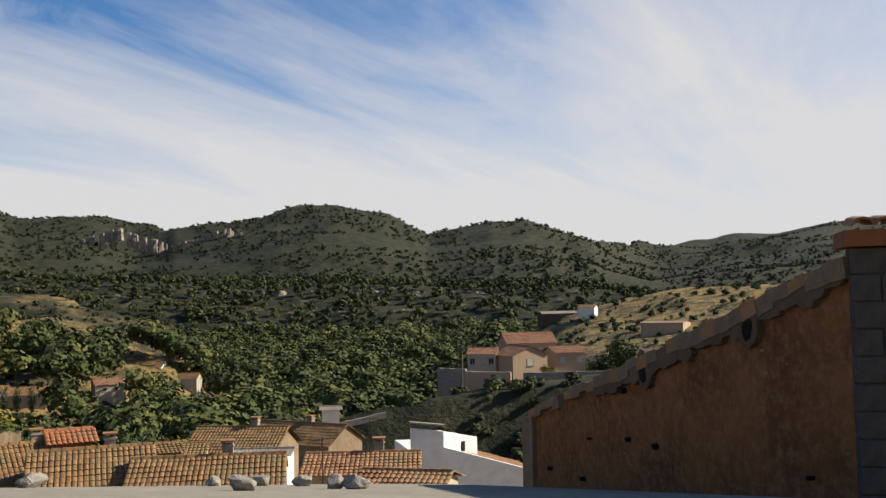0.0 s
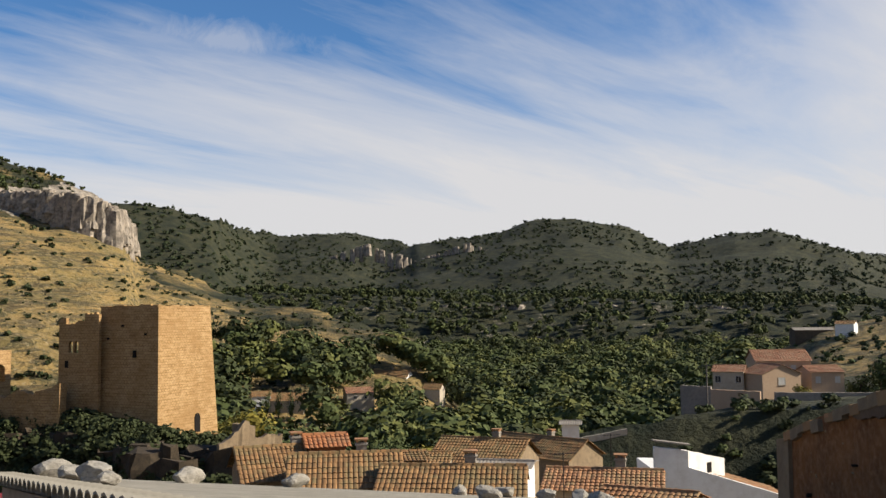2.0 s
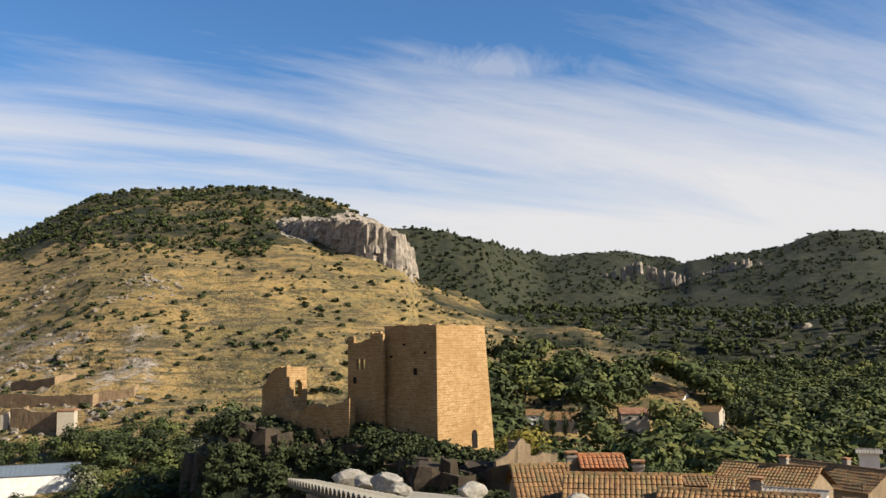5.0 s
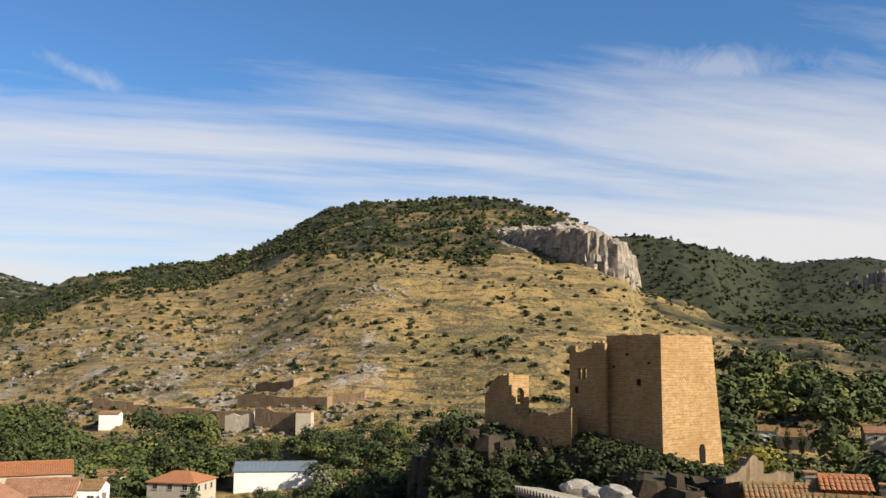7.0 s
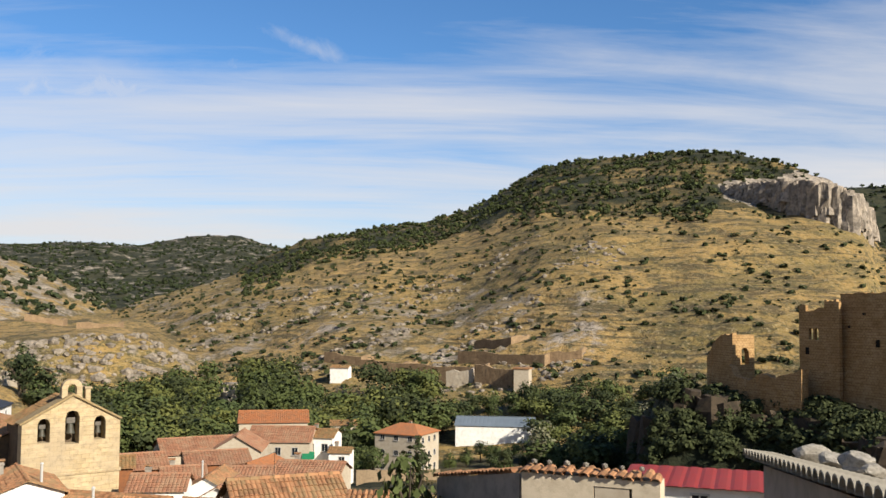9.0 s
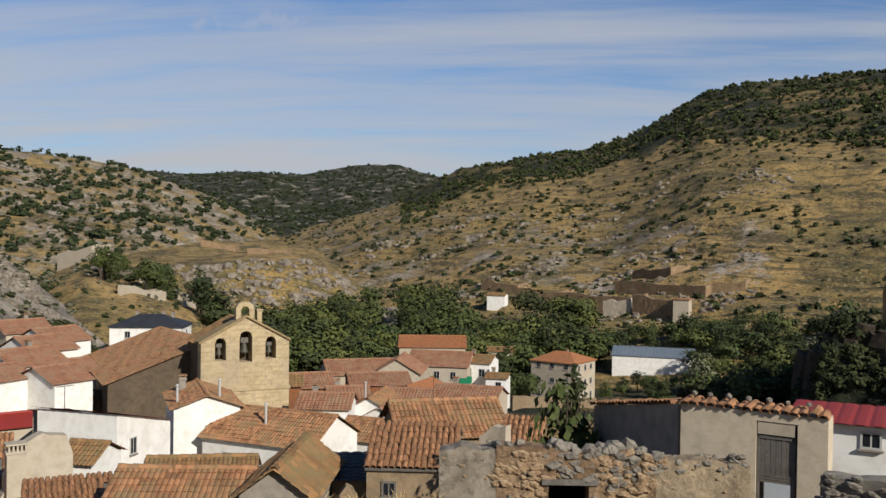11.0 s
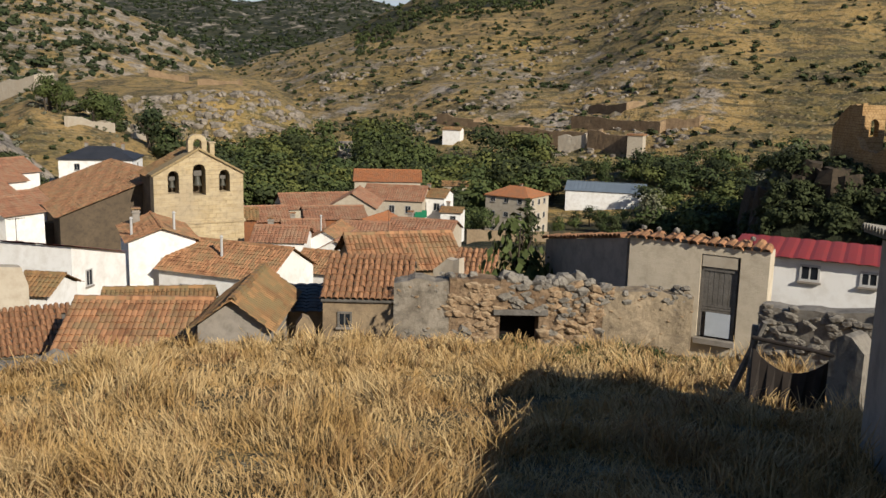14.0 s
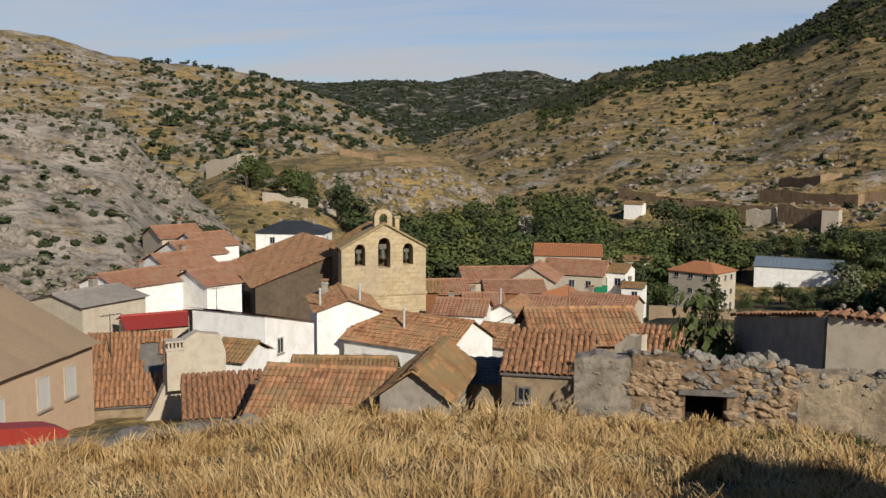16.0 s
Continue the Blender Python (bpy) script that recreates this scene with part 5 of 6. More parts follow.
def gate():
    pl = lambda az, r, z: (*plan(az, r), z)
    g = empty("makeshift_gate", pose(0, 0, 0), "makeshift gate of leaning poles and dark netting", "gate")
    bm = bmesh.new()
    rod(bm, pl(45.9, 13.9, -2.9), pl(44.3, 13.6, -1.72), 0.055, 0.04)
    part("leaning_pole", bm, OLD_WOOD, g)
    bm = bmesh.new()
    rod(bm, pl(44.9, 13.7, -2.9), pl(44.8, 13.7, -1.8), 0.045)
    part("upright_pole", bm, OLD_WOOD, g)
    bm = bmesh.new()
    rod(bm, pl(44.9, 13.6, -1.95), pl(40.4, 13.4, -2.02), 0.03)
    part("rail", bm, IRON, g)
    bm = bmesh.new()
    n = 10
    up = [bm.verts.new(pl(44.8 - 4.4 * k / n, 13.65, -2.1 - 0.32 * math.sin(math.pi * k / n) ** 0.8)) for k in range(n + 1)]
    dn = [bm.verts.new(pl(44.8 - 4.4 * k / n, 13.6 + 0.08 * (k % 2), -3.1)) for k in range(n + 1)]
    for k in range(n):
        bm.faces.new((dn[k], dn[k + 1], up[k + 1], up[k]))
    net = part("netting", bm, IRON, g, "sagging dark netting")
    so = net.modifiers.new("thick", "SOLIDIFY")
    so.thickness = 0.02
    p, q = plan(40.7, 13.4), plan(38.9, 13.2)
    m, L = along(p, q)
    post = empty("gate_pier", m, "short dark stone gate pier in shade", "pier")
    part("pier_body", wall_mesh([(0, -4, -1.85), (L * 0.5, -4, -1.72), (L, -4, -1.95)], 0.4, 0.08, 12, 0.1), LIMESTONE, post)


gate()

# ---------------------------------------------------------------- the shed beside the lookout
A_ = Vector((-6.87, 8.58, 0))
U_, V_ = Vector((0.731, -0.682, 0)), Vector((0.682, 0.731, 0))


def shed():
    s = empty("shed", pose(0, 0, 0), "low cement rendered shed with a mortared tile roof", "shed")

    def at(u, v, dz=0.0):
        p = A_ + U_ * u + V_ * v
        return (p.x, p.y, 0.05 + 0.105 * u - 0.145 * v + dz)

    corners = [(0, 0), (8.4, 0), (9.2, 4.6), (1.2, 9.0), (0, 8.2)]
    bm = bmesh.new()
    lo = [bm.verts.new((*at(u, v)[:2], -7.0)) for u, v in corners]
    hi = [bm.verts.new(at(u, v, -0.10)) for u, v in corners]
    for i in range(5):
        j = (i + 1) % 5
        bm.faces.new((lo[i], lo[j], hi[j], hi[i]))
    bm.faces.new(hi)
    bmesh.ops.recalc_face_normals(bm, faces=bm.faces)
    part("wall", bm, CEMENT, s)
    bm = bmesh.new()
    edge = [(-0.12, -0.12), (8.5, -0.12), (9.3, 4.6), (1.2, 9.15), (-0.12, 8.3)]
    a = [bm.verts.new(at(u, v, -0.06)) for u, v in edge]
    b = [bm.verts.new(at(u, v, 0.03)) for u, v in edge]
    for i in range(5):
        j = (i + 1) % 5
        bm.faces.new((a[i], a[j], b[j], b[i]))
    bm.faces.new(b)
    bm.faces.new(a[::-1])
    bmesh.ops.recalc_face_normals(bm, faces=bm.faces)
    slab = part("roof_slab", bm, MORTAR, s, "pale mortar-covered roof")
    me = tile_mesh(0.2, 0.28)
    me.materials.append(MORTAR)
    face = Matrix((U_, V_, Vector((0, 0, 1)))).transposed().to_4x4()
    for k in range(42):
        ob = new("eave_tile", me)
        ob.parent = slab
        ob.matrix_basis = Matrix.Translation(at(0.0 + 0.2 * k, -0.2, -0.07)) @ face
    rnd = random.Random(9)
    # loose stones that hold the roof down
    for az, r, g in ((23.1, 11.6, 0.27), (13.5, 12.6, 0.24), (10.9, 12.7, 0.25), (8.5, 12.4, 0.22), (36.2, 10.1, 0.30), (35.1, 9.4, 0.24), (34.1, 8.9, 0.30), (33.2, 8.2, 0.18), (29.0, 10.9, 0.32), (11.9, 9.6, 0.26), (6.6, 10.5, 0.26), (5.4, 10.4, 0.28)):
        x, y = plan(az, r)
        d = Vector((x, y, 0)) - A_
        u, v = d.dot(U_), d.dot(V_)
        st = new("roof_stone", PALE_STONES[rnd.randrange(len(PALE_STONES))])
        tagged(st, "loose pale limestone lying on the shed roof", "stone", "stones on the shed roof")
        st.matrix_world = pose(x, y, 0.05 + 0.105 * u - 0.145 * v + 0.03 + g * 0.26, rnd.uniform(-8, 8), rnd.uniform(-8, 8), rnd.uniform(0, 180)) @ Matrix.Diagonal((g * 1.25, g * 0.95, g * 0.72, 1))


def stone_fine(seed, mat):
    rnd = random.Random(seed)
    bm = bmesh.new()
    bmesh.ops.create_icosphere(bm, subdivisions=3, radius=0.5)
    off = Vector((rnd.uniform(0, 50), 0, 0))
    cuts = [(Vector((rnd.uniform(-1, 1), rnd.uniform(-1, 1), rnd.uniform(-1, 1))).normalized(), rnd.uniform(0.3, 0.42)) for _ in range(9)]
    for v in bm.verts:
        for nn, dd in cuts:
            e = v.co.dot(nn) - dd
            if e > 0:
                v.co -= nn * e
        v.co *= 1 + 0.12 * noise.noise(v.co * 5 + off) + 0.05 * noise.noise(v.co * 13 + off)
    me = bpy.data.meshes.new("stone")
    bm.to_mesh(me)
    bm.free()
    me.materials.append(mat)
    return me


MORTAR = material("pale mortar", blotched((0.44, 0.40, 0.32), (0.36, 0.32, 0.25), 0.8, (0.25, 0.22, 0.165), 5), 0.95, 0.01, 20)
PALE_ROCK = material("pale limestone", blotched((0.50, 0.46, 0.39), (0.38, 0.34, 0.28), 2.0, (0.22, 0.195, 0.155), 9), 0.95, 0.02, 20)
PALE_STONES = [stone_fine(k + 60, PALE_ROCK) for k in range(5)]
shed()


# ---------------------------------------------------------------- brick gable and block pier at the start of the walk
def gable():
    p, q = (1.24, 13.95), (3.05, 7.3)
    m, L = along(p, q)
    g = empty("brick_gable", m, "old red rubble gable wall with putlog holes in shade", "wall")
    part("wall", wall_mesh([(0, -8, -0.02), (0.35, -8, 0.12), (L, -8, 1.86)], 0.45, 0.05, 21, 0.12), RUBBLE, g)
    part("end_pier", wall_mesh([(-0.3, -8, -0.1), (0.12, -8, -0.06)], 0.6, 0.04, 22, 0.1), ADOBE, g).matrix_basis = pose(0, -0.06, 0)
    # mortar verge along the sloping top, broken in places
    rnd = random.Random(3)
    for k in range(30):
        a = L * k / 30
        z = -0.02 + 1.88 * a / L
        if k in (5, 17):
            continue
        o = part("verge_piece", boxes((-0.125, 0.125, -0.07, 0.5, -0.05 - 0.07 * rnd.random(), 0.045)), ADOBE if k % 3 else TILE, g)
        o.matrix_basis = pose(a + 0.12, 0, z + rnd.uniform(-0.01, 0.03), 0, -math.degrees(math.atan2(1.88, L)) + rnd.uniform(-5, 5), 0)
    # plaster patches, and near-black patches that paint the shade of holes
    def patch(name, x, z, rx, rz, front, mat, label=""):
        bm = bmesh.new()
        n = 18
        rim = []
        for k in range(n):
            a = math.tau * k / n
            s = 1 + 0.16 * math.sin(2 * a + x) + rnd.uniform(-0.13, 0.13)
            rim.append((x + rx * s * math.cos(a), z + rz * s * math.sin(a)))
        face = [bm.verts.new((u * 0.97 + x * 0.03, front, v * 0.97 + z * 0.03)) for u, v in rim]
        back = [bm.verts.new((u, 0.2, v)) for u, v in rim]
        bm.faces.new(face)
        for k in range(n):
            bm.faces.new((face[k], back[k], back[(k + 1) % n], face[(k + 1) % n]))
        bmesh.ops.recalc_face_normals(bm, faces=bm.faces[:])
        return part(name, bm, mat, g, label)

    for x, z, w in ((5.6, 1.30, 0.085), (3.58, 0.79, 0.095)):
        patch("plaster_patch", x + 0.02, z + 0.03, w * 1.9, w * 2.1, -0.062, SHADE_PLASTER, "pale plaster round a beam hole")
        patch("beam_hole", x, z, w, w * 1.15, -0.068, DARK)
    # remains of plaster under the verge
    for k in range(26):
        x = 2.2 + 4.6 * k / 26 + rnd.uniform(-0.05, 0.05)
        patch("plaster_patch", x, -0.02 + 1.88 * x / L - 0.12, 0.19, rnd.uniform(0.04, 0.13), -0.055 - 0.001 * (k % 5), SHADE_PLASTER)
    for k in range(20):
        x = rnd.uniform(0.6, L - 0.3)
        z = rnd.uniform(-2.0, 1.6 * x / L - 0.15)
        w = rnd.uniform(0.016, 0.032)
        patch("putlog_hole", x, z, w, w, -0.058, DARK)
    for k in range(110):
        x = rnd.uniform(0.2, L - 0.1)
        z = rnd.uniform(-2.2, 1.75 * x / L - 0.1)
        ob = new("pebble", WARM_STONES[k % 5])
        ob.parent = g
        gsize = rnd.uniform(0.012, 0.045)
        ob.matrix_basis = pose(x, 0.0, z, rnd.uniform(0, 90), 0, rnd.uniform(0, 90)) @ Matrix.Diagonal((gsize * 1.4, gsize, gsize, 1))

    pier = empty("block_pier", pose(3.0, 7.15, 0, 0, 0, -14), "bare grey concrete block pier with tiled top", "pier")
    part("mortar_core", boxes((0.02, 3.0, 0.02, 0.4, -6, 1.93)), BLOCK, pier)
    me = bpy.data.meshes.new("block")
    bm = boxes((0, 0.39, -0.0, 0.18, 0, 0.19))
    bmesh.ops.bevel(bm, geom=bm.edges[:], offset=0.008, segments=1, affect="EDGES")
    bm.to_mesh(me)
    bm.free()
    me.materials.append(BLOCK)
    for rrow in range(28):
        for c in range(8):
            x = c * 0.4 - (0.2 if rrow % 2 else 0.0)
            ob = new("block", me)
            ob.parent = pier
            if x < 0:
                ob.matrix_basis = pose(0, 0, 1.74 - rrow * 0.2) @ Matrix.Diagonal((0.49, 1, 1, 1))
            else:
                ob.matrix_basis = pose(x, random.uniform(-0.004, 0.004), 1.74 - rrow * 0.2)
    part("brick_band", boxes((-0.05, 3.0, -0.06, 0.5, 1.94, 2.06)), BRICKISH, pier, "red brick band under the tiles")
    tm = tile_mesh(0.16, 0.45)
    tm.materials.append(TILE)
    for k in range(18):
        ob = new("roof_tile", tm)
        ob.parent = pier
        ob.matrix_basis = pose(0.07 + k * 0.16, -0.12, 2.055, 8, 0, random.gauss(0, 3))


RUBBLE = material("red rubble masonry", blotched((0.38, 0.155, 0.05), (0.20, 0.08, 0.028), 1.4, (0.44, 0.23, 0.11), 9), 0.97, 0.06, 8)
# gable plaster, with the shade on that wall put into its colour
SHADE_PLASTER = material("lime plaster darkened for shade", blotched((0.22, 0.15, 0.095), (0.16, 0.105, 0.065), 1.6, (0.12, 0.085, 0.06), 8), 0.97, 0.03, 9)
gable()

# ---------------------------------------------------------------- kerb, red coping and terraces
ruin_wall("low rough stone kerb along the meadow", plan(106, 15.9), plan(85.4, 18.0), [(0, -5, -3.25), (0.4, -5, -3.45), (0.8, -5, -3.62), (1, -5, -3.75)], 0.5, LIMESTONE, 0.16, 31, name="kerb_wall", category="wall")
ruin_wall("low wall with a red painted coping", plan(104, 17.5), plan(96.3, 18.4), [(0, -7, -3.2), (0.9, -7, -3.6), (1, -7, -3.72)], 0.5, RED_METAL, 0.04, 32, name="red_coping_wall", category="wall")
RUINS = "ruined stone sheepfolds"
FOLD = material("brown fold masonry", blotched((0.42, 0.29, 0.165), (0.30, 0.20, 0.115), 0.35, (0.17, 0.115, 0.068), 1.6), 0.95, 0.05, 3)
for label, az0, r0, az1, r1, top0, top1, mat in (
    ("long ruined fold wall on the slope", 56.0, 287, 50.8, 270, 3.8, 3.2, ADOBE),
    ("short ruined fold wall", 55.0, 300, 52.8, 289, 2.5, 2.2, ADOBE),
    ("ruined fold wall with dark inside", 55.0, 264, 52.7, 257, 5.4, 4.7, ADOBE),
    ("ruined fold wall above the trees", 59.6, 281, 55.0, 267, 4.0, 3.4, ADOBE),
    ("broken stone fold at one end", 64.0, 310, 61.8, 301, 3.3, 2.9, ADOBE),
    ("stub of a fold wall near the river", 51.3, 236, 48.8, 234, 3.7, 3.3, ADOBE),
    ("fold wall at the far end", 50.6, 272, 48.6, 270, 2.9, 2.6, ADOBE),
    ("ruined fold wall in the middle", 61.8, 295, 59.3, 287, 3.5, 3.1, ADOBE),
    ("low fold wall stub", 56.7, 268, 55.1, 265, 4.2, 3.7, CREAM),
    ("terrace wall on the gorge slope", 88.5, 345, 86.7, 333, 6.2, 5.4, CREAM),
    ("lower terrace wall on the gorge slope", 86.7, 274, 84.1, 255, 2.9, 2.5, CREAM),
    ("stepped terrace wall by the grove", 85.1, 220, 82.6, 237, 2.4, 2.3, CREAM),
    ("pale terrace stub by the track", 81.6, 240, 80.6, 252, 3.4, 3.2, CREAM),
    ("ruined houses on the ledge", 80.7, 447, 78.7, 445, 3.2, 2.9, ADOBE),
    ("broken house wall on the ledge", 78.0, 397, 75.7, 395, 2.8, 2.5, ADOBE),
):
    p, q = plan(az0, r0), plan(az1, r1)
    lo = min(ground_at(*p), ground_at(*q)) - 3
    t0, t1 = ground_at(*p) + top0, ground_at(*q) + top1
    stone_ = FOLD if mat is ADOBE else mat
    fw = ruin_wall(label, p, q, [(0, lo, t0), (0.3, lo, (t0 * 2 + t1) / 3 + 0.3), (0.5, lo, (t0 + t1) / 2 - 0.4), (1, lo, t1)], 0.8, stone_, 0.12, az0, group=RUINS)
    # the far end turns back into the slope
    long_ = along(p, q)[1]
    ret = part("return_wall", wall_mesh([(0, lo, t1), (2.5, lo, t1 + 0.6), (5.5, lo, t1 + 0.2), (7, lo, t1 + 0.8)], 0.8, 0.12, az0 + 3, 0.5), stone_, fw)
    ret.matrix_basis = pose(long_ - 0.02, 0.3, 0, 0, 0, 82)
x, y = plan(52.1, 255)
fold = empty("fold_hut", pose(x, y, ground_at(x, y), 0, 0, 40), "small pale square hut at the sheepfold", "hut", RUINS)
part("wall", boxes((-2.0, 2.0, -2.0, 2.0, -4, 5.4)), CREAM, fold)
part("roof", boxes((-2.2, 2.2, -2.2, 2.2, 5.4, 5.8)), TILE, fold)
lane_a, lane_b = plan(9.6, 119), plan(3.6, 119.5)
lane_pts = [(t, ground_at(lane_a[0] + (lane_b[0] - lane_a[0]) * t, lane_a[1] + (lane_b[1] - lane_a[1]) * t)) for t in [k / 10 for k in range(11)]]
ruin_wall("low pale wall beside the climbing lane", lane_a, lane_b, [(t, z - 2.0, z + 0.75) for t, z in lane_pts], 0.5, CREAM, 0.05, 41, name="lane_wall", category="wall")
# garden walls below the villa
for label, az0, r0, az1, r1, top, mat in (("tall rendered retaining wall of the villa", -1.2, 145, -3.9, 143, -9.1, PEACH), ("long cement garden wall", -4.7, 148, -10.0, 152, -9.7, CEMENT), ("grey terrace wall beside the lane", 0.5, 152, -1.2, 150, -9.0, CEMENT)):
    ruin_wall(label, plan(az0, r0), plan(az1, r1), [(0, -20, top), (1, -20, top - 0.1)], 0.5, mat, 0.05, az0, name="garden_wall", category="wall")


# ---------------------------------------------------------------- trees, scrub and grass
def leaf_cloud(rng, centres, radii, count, size, flat=0.75):
    """Quads scattered over clumps, turned outward from the clump; returns vertex and face arrays."""
    pick = rng.integers(0, len(centres), count)
    way_ = rng.normal(size=(count, 3))
    way_ /= np.linalg.norm(way_, axis=1, keepdims=True)
    pos = centres[pick] + way_ * radii[pick][:, None] * (0.65 + 0.4 * rng.random((count, 1))) * np.array([1, 1, flat])
    out_ = pos - centres.mean(0)
    out_ /= np.linalg.norm(out_, axis=1, keepdims=True)
    nrm = way_ * 0.7 + out_ * 0.8 + rng.normal(size=(count, 3)) * 0.35 + np.array([0, 0, 0.25])
    nrm /= np.linalg.norm(nrm, axis=1, keepdims=True)
    side = np.cross(nrm, rng.normal(size=(count, 3)))
    side /= np.linalg.norm(side, axis=1, keepdims=True)
    up = np.cross(nrm, side)
    s = size * (0.55 + 0.9 * rng.random((count, 1)))
    v = np.stack([pos - side * s, pos - up * s * 0.7, pos + side * s * 1.1, pos + up * s * 0.75], 1).reshape(-1, 3)
    return v


def quads(name, v, mat):
    me = bpy.data.meshes.new(name)
    n = len(v) // 4
    me.vertices.add(len(v))
    me.vertices.foreach_set("co", np.ascontiguousarray(v, dtype=np.float32).ravel())
    me.loops.add(len(v))
    me.loops.foreach_set("vertex_index", np.arange(len(v), dtype=np.int32))
    me.polygons.add(n)
    me.polygons.foreach_set("loop_start", np.arange(0, len(v), 4, dtype=np.int32))
    me.update(calc_edges=True)
    me.materials.append(mat)
    return me


def crown(rng, shape, count, size):
    """Leaf quads of one crown of about unit height, base at 0. shape: round, tall, cone or bush."""
    if shape == "cone":
        z = rng.random(26)
        c = np.stack([rng.normal(size=26) * 0.10 * (1.05 - z), rng.normal(size=26) * 0.10 * (1.05 - z), 0.12 + 0.86 * z], 1)
        rad = 0.20 * (1.08 - z) + 0.02
        return leaf_cloud(rng, c, rad, count, size, 0.6)
    if shape == "tall":
        z = rng.random(22)
        c = np.stack([rng.normal(size=22) * 0.07, rng.normal(size=22) * 0.07, 0.15 + 0.75 * z], 1)
        return leaf_cloud(rng, c, 0.09 + 0.07 * np.sin(np.pi * z), count, size, 1.3)
    k = 17
    d = rng.normal(size=(k, 3))
    d /= np.linalg.norm(d, axis=1, keepdims=True)
    c = d * np.array([0.31, 0.31, 0.27]) * (0.5 + 0.5 * rng.random((k, 1)))
    c[:, 2] += 0.62 if shape == "round" else 0.38
    return leaf_cloud(rng, c, 0.12 + 0.09 * rng.random(k), count, size)


def trunk_mesh(seed):
    rnd = random.Random(seed)
    bm = bmesh.new()
    top = Vector((rnd.gauss(0, 0.02), rnd.gauss(0, 0.02), 0.42))
    rod(bm, (0, 0, -0.08), top, 0.035, 0.02, 6)
    for k in range(5):
        a = k * 1.26 + rnd.random()
        rod(bm, top * rnd.uniform(0.75, 1.0), top + Vector((math.cos(a) * 0.2, math.sin(a) * 0.2, rnd.uniform(0.12, 0.3))), 0.015, 0.005, 5)
    me = bpy.data.meshes.new("trunk")
    bm.to_mesh(me)
    bm.free()
    me.materials.append(BARK)
    return me


RNG = np.random.default_rng(7)
KINDS = {}
for shape, mat, n, size in (("round", LEAF_MID, 900, 0.029), ("tall", LEAF_MID, 760, 0.026), ("cone", LEAF_DARK, 700, 0.028), ("bush", LEAF_MID, 700, 0.036), ("round2", LEAF_YELLOW, 760, 0.031), ("tall2", LEAF_SILVER, 760, 0.027), ("round3", LEAF_DARK, 900, 0.029)):
    KINDS[shape] = [(quads("crown", crown(RNG, shape.rstrip("23"), n, size), mat), trunk_mesh(k)) for k in range(3)]


def tree(kind, x, y, h, wide=1.0, z=None, label="leafy green tree in the valley", group="valley trees"):
    cr, tr = KINDS[kind][RNG.integers(0, 3)]
    t = empty("tree", pose(x, y, ground_at(x, y) if z is None else z, 0, 0, float(RNG.random() * 360)), label, "tree", group)
    for name, me in (("trunk", tr), ("crown", cr)):
        ob = new(name, me)
        ob.parent = t
        ob.matrix_basis = Matrix.Diagonal((h * wide, h * wide, h, 1))
    return t


LABELS = {"round": "broad green tree in the valley", "tall": "tall green poplar by the river", "cone": "dark green conifer in the valley", "bush": "dense green bush by the river", "round2": "yellowing broad tree in the valley", "tall2": "silvery green poplar by the river", "round3": "dark green broad tree by the river"}


def grove(n, az0, az1, r0, r1, h0, h1, kinds):
    for _ in range(n):
        az, r = RNG.uniform(az0, az1), math.sqrt(RNG.uniform(r0 * r0, r1 * r1))
        x, y = plan(az, r)
        k = kinds[RNG.integers(0, len(kinds))]
        tree(k, x, y, RNG.uniform(h0, h1), RNG.uniform(0.85, 1.3), None, LABELS[k])


grove(62, 61, 81, 205, 240, 8, 13, ("round", "round", "round3", "tall", "round3"))
grove(26, 62.5, 72, 172, 205, 6, 9, ("round", "round3", "bush"))
grove(34, 43, 56.5, 160, 206, 3.2, 5.2, ("round", "bush", "round3", "round"))
grove(12, 43, 50.5, 165, 200, 6, 9, ("round", "tall2", "round3"))
tree("tall2", *plan(51.0, 168), 10.0, 1.1, None, "silvery green poplar before the store")
grove(10, 46, 58, 218, 232, 5, 8, ("round3", "bush", "tall"))
grove(20, 82.5, 86.5, 236, 262, 6, 9, ("round", "tall", "round"))
grove(9, 86.5, 90.0, 146, 165, 4, 6.5, ("round3", "bush"))
grove(12, 60.8, 62.6, 160, 182, 4, 6, ("round", "round3"))
grove(48, 11, 28, 165, 215, 6, 10, ("round", "bush", "round2", "round3", "round"))
grove(14, -4.5, -0.5, 98, 112, 2.5, 4.5, ("bush", "round3", "cone"))
grove(10, -12, -7.5, 165, 200, 4, 7, ("round", "bush"))
tree("bush", *plan(58.9, 27.5), 5.4, 0.5, -6.3, "leafy fig tree behind the stone wall", "near trees")
tree("bush", *plan(57.9, 28.0), 4.4, 0.5, -6.1, "leafy fig tree behind the stone wall", "near trees")
tree("cone", *plan(58.3, 118), 7.2, 1.0, None, "dark fir tree before the apartment house")
tree("round2", *plan(-6.2, 155), 4.5, 1.0, -13.0, "yellow-leaved tree in the villa garden", "near trees")
tree("round", *plan(-10.5, 170), 7.0, 1.2, None, "green tree beside the villa garden", "near trees")
for az in (21.6, 22.3, 20.9):
    tree("tall", *plan(az + 2.6, 262), 8.0, 0.6, None, "dark cypress in the valley")


